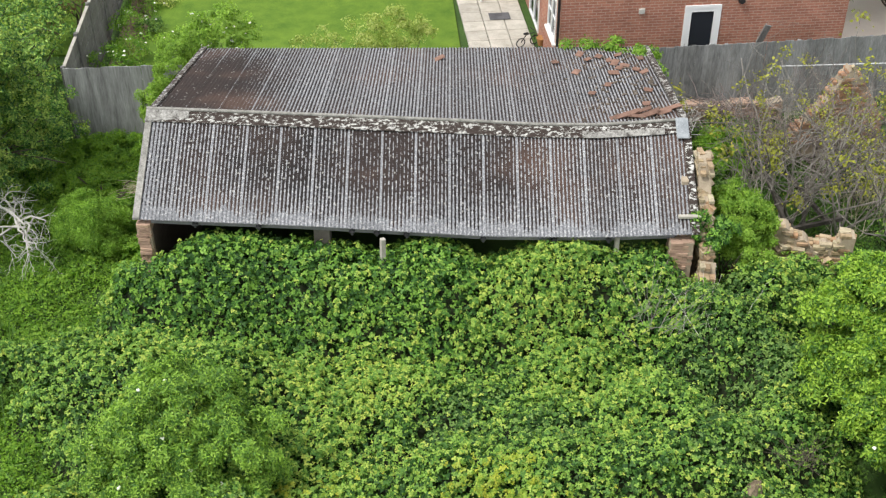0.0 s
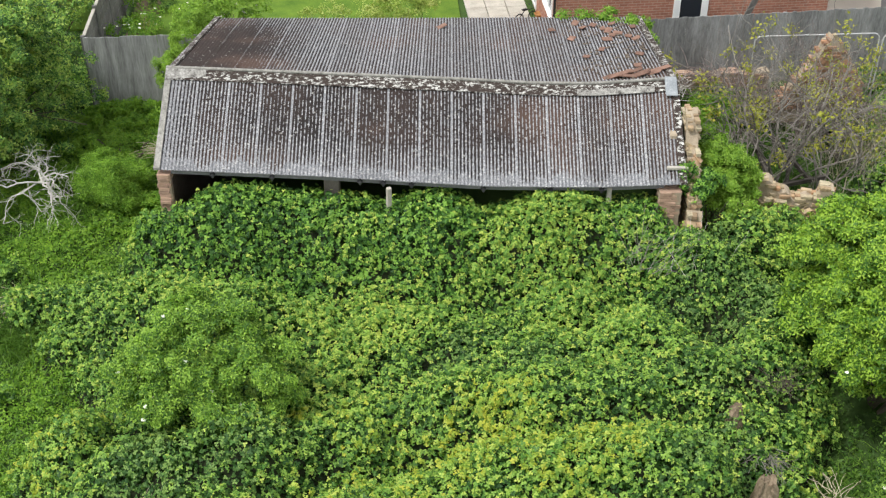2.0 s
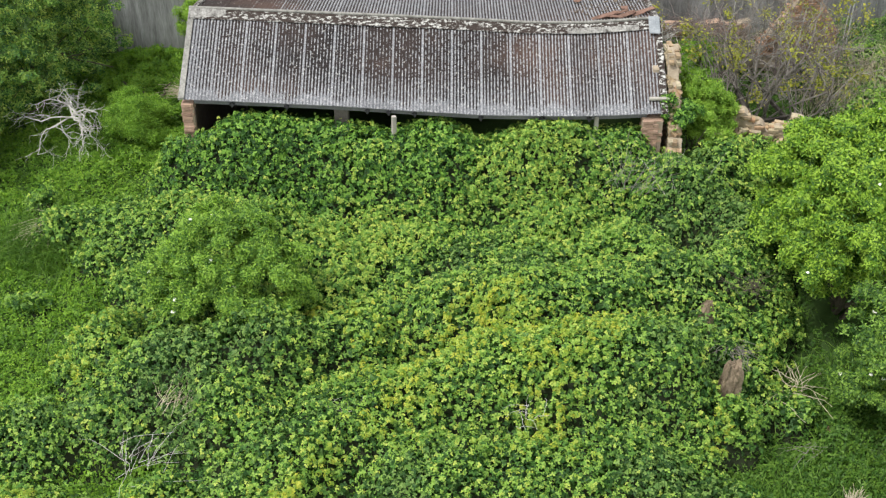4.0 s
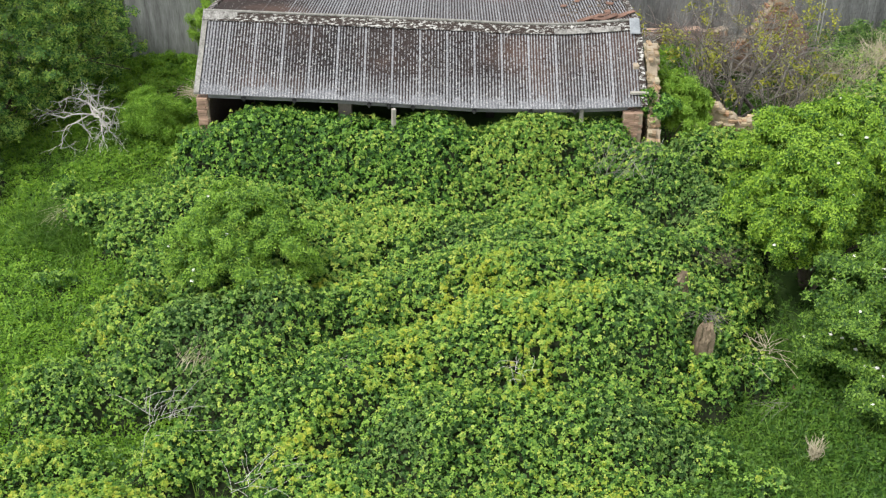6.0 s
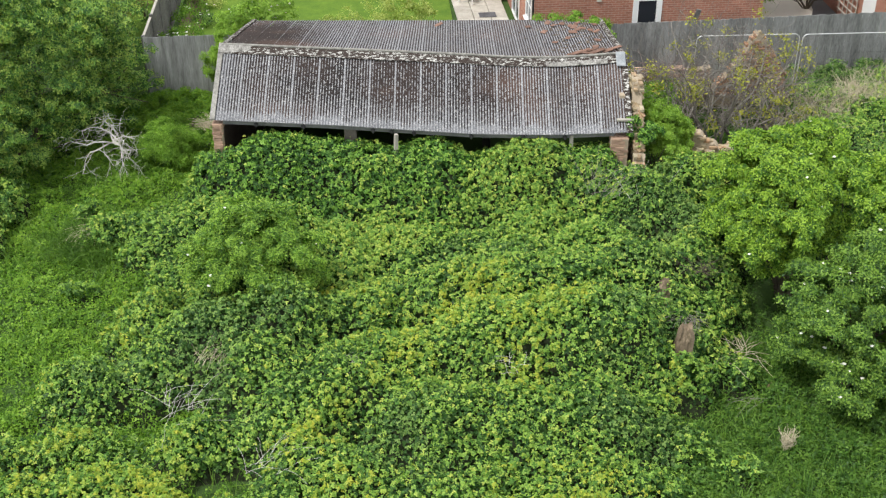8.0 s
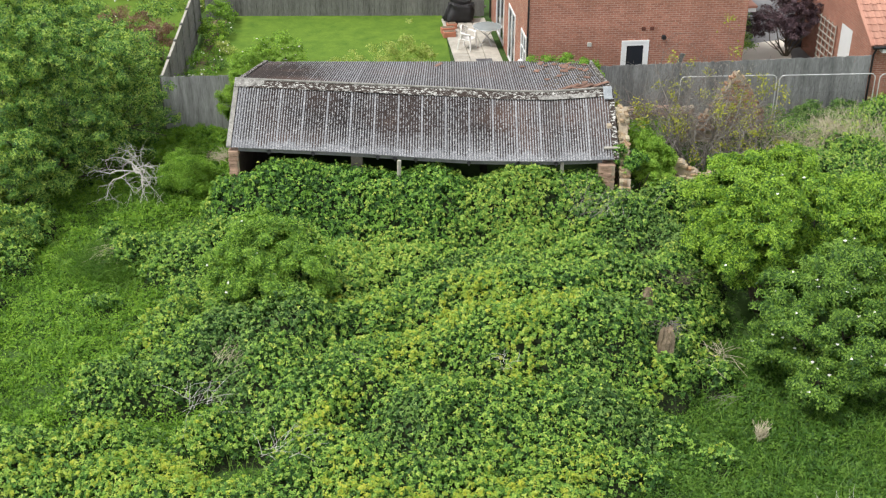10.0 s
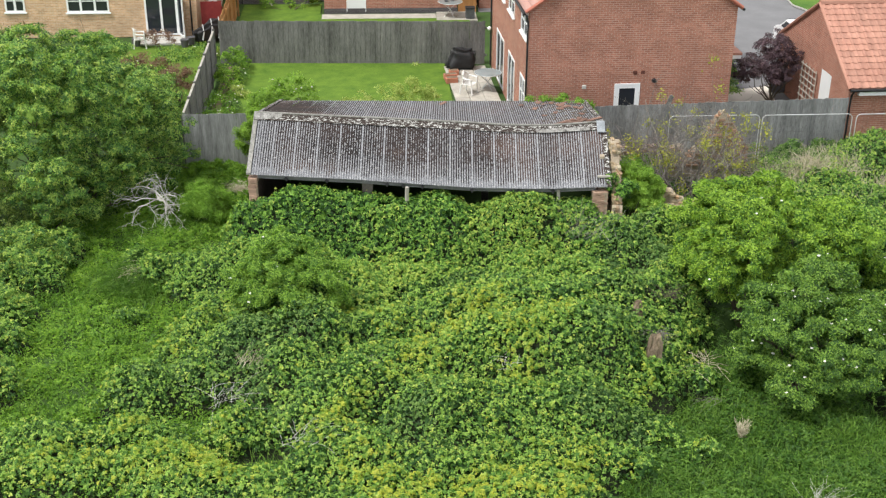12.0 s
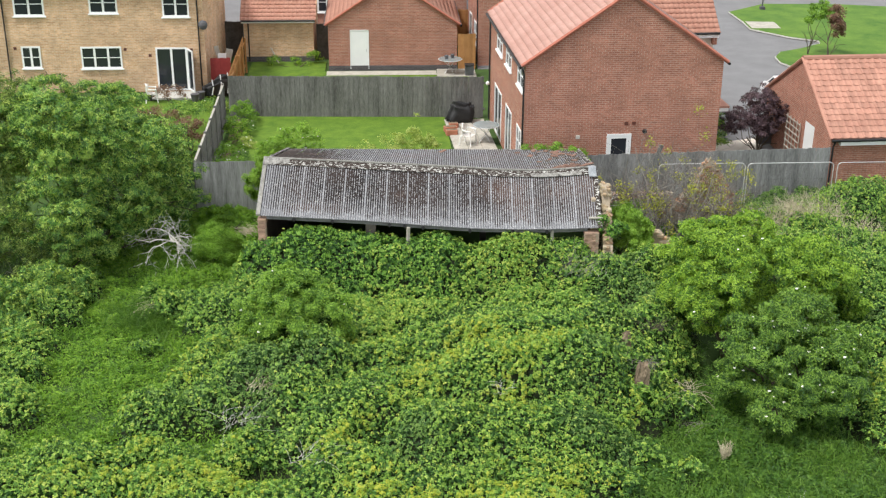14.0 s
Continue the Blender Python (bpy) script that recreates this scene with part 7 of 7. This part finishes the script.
# borders
for k, (bx, by, br) in enumerate(((-2.2, 9.0, 0.3), (-1.9, 10.6, 0.25), (-2.3, 11.8, 0.3), (-2.0, 13.4, 0.28), (-2.4, 14.6, 0.35), (-1.9, 15.2, 0.25), (-2.1, 17.2, 0.3), (-1.5, 9.6, 0.22))):
    bush("border_plant", [(bx, by, 0.2, br, 0.9), (bx + 0.2, by - 0.25, 0.15, br * 0.7, 0.9)], 900, 0.055, (DULL_BRAMBLE, NETTLE, CREAM_SPRAY)[k % 3], "small leafy plant in the garden border", "plant", 80 + k, 0.5, 1, flowers=3, trunk=(bx, by))
bush("border_shrub", [(-2.45, 18.7, 0.5, 0.5, 1.0), (-2.3, 17.9, 0.4, 0.4, 0.9)], 2600, 0.07, FRESH, "green border shrub against the fence", "bush", 31, 0.5, 1, trunk=(-2.4, 18.4))
bush("border_shrub", [(-2.5, 16.4, 0.5, 0.45, 1.0), (-2.35, 15.6, 0.35, 0.35, 0.9)], 2600, 0.07, ELDER, "green border shrub against the fence", "bush", 32, 0.5, 1, trunk=(-2.4, 16.1))
bush("border_flowers", [(-2.4, 12.6, 0.4, 0.5, 0.9), (-2.1, 11.4, 0.35, 0.5, 0.8), (-2.5, 10.2, 0.5, 0.6, 0.9), (-1.9, 9.3, 0.4, 0.5, 0.8)], 5200, 0.06, NETTLE, "white flowering plants in the garden border", "flowers", 33, 0.5, 1, flowers=34, trunk=(-2.3, 11))
bush("russet_shrub", [(-4.0, 13.4, 0.9, 0.75, 1.1), (-4.3, 14.6, 0.8, 0.65, 1.0)], 4200, 0.07, RUSSET, "russet-leaved shrub behind the side fence", "bush", 34, 0.5, 1, trunk=(-4.1, 13.9))
bush("russet_shrub", [(-5.6, 16.2, 0.7, 0.8, 0.9), (-6.4, 17.2, 0.6, 0.7, 0.8)], 3600, 0.07, RUSSET, "brown-leaved low shrub in the garden", "bush", 35, 0.5, 1, trunk=(-6.0, 16.7))
bush("garden_bush", [(-4.6, 17.2, 0.7, 0.8, 0.9), (-4.3, 11.6, 1.0, 0.9, 1.1), (-5.4, 12.6, 1.1, 1.0, 1.0), (-6.6, 14.2, 1.0, 1.1, 0.9), (-5.2, 9.6, 1.3, 1.2, 1.0), (-7.2, 10.6, 1.6, 1.5, 1.0), (-8.6, 13.0, 1.2, 1.3, 0.9), (-4.1, 8.7, 1.2, 1.1, 1.0), (-3.9, 7.0, 0.9, 0.8, 1.0)], 28000, 0.085, HAWTHORN, "overgrown green bushes behind the side fence", "bush", 36, 0.55, 1, flowers=10, trunk=(-5.6, 12.0))
bush("border_shrub", [(-4.2, 20.9, 0.2, 0.4, 0.9), (-3.7, 20.6, 0.2, 0.35, 0.9)], 2200, 0.06, HAWTHORN, "low leafy shrub along the side fence", "bush", 45, 0.5, 1, flowers=8, trunk=(-4.0, 20.8))
bush("pink_shrub", [(-5.9, 21.9, 0.45, 0.5, 0.8), (-6.5, 22.2, 0.4, 0.4, 0.8)], 1800, 0.06, RUSSET, "pinkish shrub beside the french doors", "bush", 37, 0.5, 1, flowers=16, trunk=(-6.1, 22))
bush("purple_maple", [(19.3, 13.6, 1.8, 0.85, 0.95), (18.5, 13.7, 1.25, 0.7, 0.8), (20.0, 13.8, 1.45, 0.65, 0.8), (19.2, 13.3, 1.2, 0.7, 0.8), (19.3, 13.6, 2.3, 0.5, 0.9), (18.1, 13.7, 1.1, 0.45, 0.8)], 10000, 0.072, PURPLE, "dark purple-leaved small ornamental tree", "tree", 38, 0.5, 2, trunk=(19.3, 13.6), shell=0.55, jag=0.4, per=80, bunch=0.24)
bush("yard_shrub", [(17.35, 13.7, 1.0, 0.5, 1.2), (17.4, 13.2, 0.5, 0.5, 1.0)], 2600, 0.08, HAWTHORN, "green shrub by the porch", "bush", 39, 0.5, 1, trunk=(17.4, 13.5))
bush("ivy_clump", [(10.25, -0.35, 2.62, 0.16, 0.9), (10.5, -0.5, 2.25, 0.26, 0.9), (10.75, -0.3, 2.3, 0.25, 0.9), (10.15, -0.55, 2.45, 0.12, 0.9)], 1500, 0.05, RICH_BRAMBLE, "bramble spray climbing over the broken end wall", "brambles", 39, 0.8, 2, trunk=(10.6, -0.6), bunch=0.16, per=90)
bush("ivy_clump", [(9.9, 6.6, 2.56, 0.24, 0.6), (10.4, 6.3, 2.46, 0.32, 0.8), (9.3, 6.75, 2.55, 0.16, 0.6), (10.5, 5.7, 2.36, 0.28, 1.0), (8.8, 6.8, 2.55, 0.12, 0.6)], 4500, 0.05, FRESH, "bright ivy creeping over the shed corner", "ivy", 40, 0.8, 1, trunk=(10.4, 6.4))
bush("street_tree", [(27.2, 30.2, 2.2, 0.5, 1.3), (27.4, 30.2, 2.6, 0.35, 1.0), (27.0, 30.2, 1.8, 0.35, 1.0)], 2600, 0.10, FRESH, "slim young street tree with fresh leaves", "tree", 41, 0.55, 1, trunk=(26.9, 30.1), shell=0.6, jag=0.4)
bush("street_tree", [(28.0, 29.6, 1.9, 0.55, 1.3), (28.0, 29.6, 2.5, 0.35, 1.1), (28.2, 29.6, 1.4, 0.35, 1.0)], 3000, 0.10, RUSSET, "slim young street tree with reddish leaves", "tree", 42, 0.55, 1, trunk=(27.8, 29.4), shell=0.6, jag=0.4)
bush("border_shrub", [(-1.8, 28.9, 0.22, 0.3, 0.8), (0.3, 29.1, 0.3, 0.38, 0.9), (-0.7, 29.0, 0.2, 0.25, 0.8)], 1800, 0.07, ELDER, "small shrubs along the far garden wall", "bush", 43, 0.5, 1, trunk=(-0.6, 28.4))


def street_things():
    s = thing("street_sign", pose(27.9, 41.9, 0), "dark street post by the road", "post")
    part("pole", tube(bmesh.new(), [(0, 0, 0), (0, 0, 3.2)], 0.05, 0.045, 8), GREY_COVER, s)
    part("base", boxes((-0.15, 0.15, -0.15, 0.15, 0, 0.3), bev=0.02), GREY_COVER, s)
    c = thing("parked_car", pose(22.9, 20.0, 0, 0, 0, 95), "white parked car beyond the garage", "car")
    bm = bmesh.new()
    prism(bm, [(-2.0, 0.25), (-2.05, 0.75), (-1.9, 0.92), (-1.2, 1.0), (-0.55, 1.42), (0.75, 1.45), (1.45, 1.0), (2.0, 0.85), (2.1, 0.5), (2.0, 0.25)], -0.85, 0.85)
    bmesh.ops.bevel(bm, geom=bm.edges[:], offset=0.06, segments=2, affect="EDGES")
    part("body", bm, CAR_WHITE, c)
    for y in (-0.86, 0.84):
        part("side_window", prism(bmesh.new(), [(-1.05, 1.02), (-0.5, 1.34), (0.7, 1.36), (1.2, 1.02)], y, y + 0.02), GLASS, c)
    w = part("windscreen", boxes((-0.02, 0.02, -0.7, 0.7, 0.0, 0.68)), GLASS, c)
    w.matrix_basis = pose(-1.17, 0, 1.0, 0, 57, 0)
    w = part("rear_window", boxes((-0.02, 0.02, -0.7, 0.7, 0.0, 0.72)), GLASS, c)
    w.matrix_basis = pose(1.42, 0, 1.03, 0, -57, 0)
    for x in (-1.3, 1.3):
        for y in (-0.87, 0.67):
            wh = part("wheel", tube(bmesh.new(), [(x, y, 0.31), (x, y + 0.2, 0.31)], 0.31, 0.31, 16), BLACK_PLASTIC, c)
            part("rim", tube(bmesh.new(), [(x, y - 0.01 if y < 0 else y + 0.2, 0.31), (x, y if y < 0 else y + 0.21, 0.31)], 0.19, 0.19, 12), GALV, wh)
    k = thing("covered_motorbike", pose(-4.0, 23.2, 0, 0, 0, 25), "low motorbike under a dark sheet with pale bands", "covered motorbike")
    bm = bmesh.new()
    bmesh.ops.create_cube(bm, size=1, matrix=Matrix.Translation((0, 0, 0.45)) @ Matrix.Diagonal((1.5, 0.62, 0.9, 1)))
    bmesh.ops.bevel(bm, geom=bm.edges[:], offset=0.16, segments=2, affect="EDGES")
    bmesh.ops.subdivide_edges(bm, edges=bm.edges[:], cuts=4, use_grid_fill=True)
    for v in bm.verts:
        c0 = v.co.copy()
        v.co.y = c0.y * (1.15 - 0.5 * max(0, c0.z - 0.3) + 0.3 * noise.noise(c0 * 3.5))
        v.co.z = max(0.01, c0.z * (0.9 + 0.2 * math.sin(c0.x * 3.2 + 0.6) + 0.18 * noise.noise(c0 * 4.0)))
        v.co.x = c0.x + 0.09 * noise.noise(c0 * 5.0)
    cover = part("cover", bm, BLACK_PLASTIC, k, smooth=True)
    for x in (-0.35, 0.05, 0.42):
        top = 0.95 * (0.9 + 0.2 * math.sin(x * 3.2 + 0.6))
        part("band", tube(bmesh.new(), [(x - 0.1, -0.40, 0.2), (x, -0.33, top * 0.7), (x + 0.03, -0.12, top), (x + 0.1, 0.15, top)], 0.035, 0.03, 6), GALV, cover, "pale reflective band")
    for x, y, w, h, tilt, mat in ((-4.0, 24.6, 0.34, 1.95, 14, PALE_WOOD), (-3.76, 24.7, 0.22, 2.1, -12, PALE_WOOD), (-3.98, 24.45, 0.40, 1.75, 3, WHITE_PLASTIC)):
        b = thing("stored_panel", pose(x, y, 0, -4, tilt, 8), "pale panel stored behind the red pickets", "panel", group="stored panels")
        part("board", boxes((-w / 2, w / 2, -0.03, 0.03, 0, h), bev=0.008), mat, b)
    for x, y, r in ((-7.2, 22.4, 0.22), (-5.0, 22.2, 0.2), (-4.75, 22.6, 0.18)):
        p = thing("flower_pot", pose(x, y, 0.03), "large flower pot on the house patio", "pot", group="patio pots")
        bm = bmesh.new()
        bmesh.ops.create_cone(bm, cap_ends=True, segments=14, radius1=r * 0.7, radius2=r, depth=0.35, matrix=Matrix.Translation((0, 0, 0.175)))
        part("pot_body", bm, GREY_COVER, p)
    plastic_chair(pose(-7.0, 22.15, 0.03, 0, 0, 100))
    b = thing("storage_box", pose(8.25, 26.6, 0.05), "dark grey plastic box on the slabs", "box")
    part("box_body", boxes((-0.22, 0.22, -0.2, 0.2, 0, 0.5), bev=0.03), GREY_COVER, b)
    part("lid", boxes((-0.24, 0.24, -0.22, 0.22, 0.5, 0.55), bev=0.015), BLACK_PLASTIC, b)


street_things()
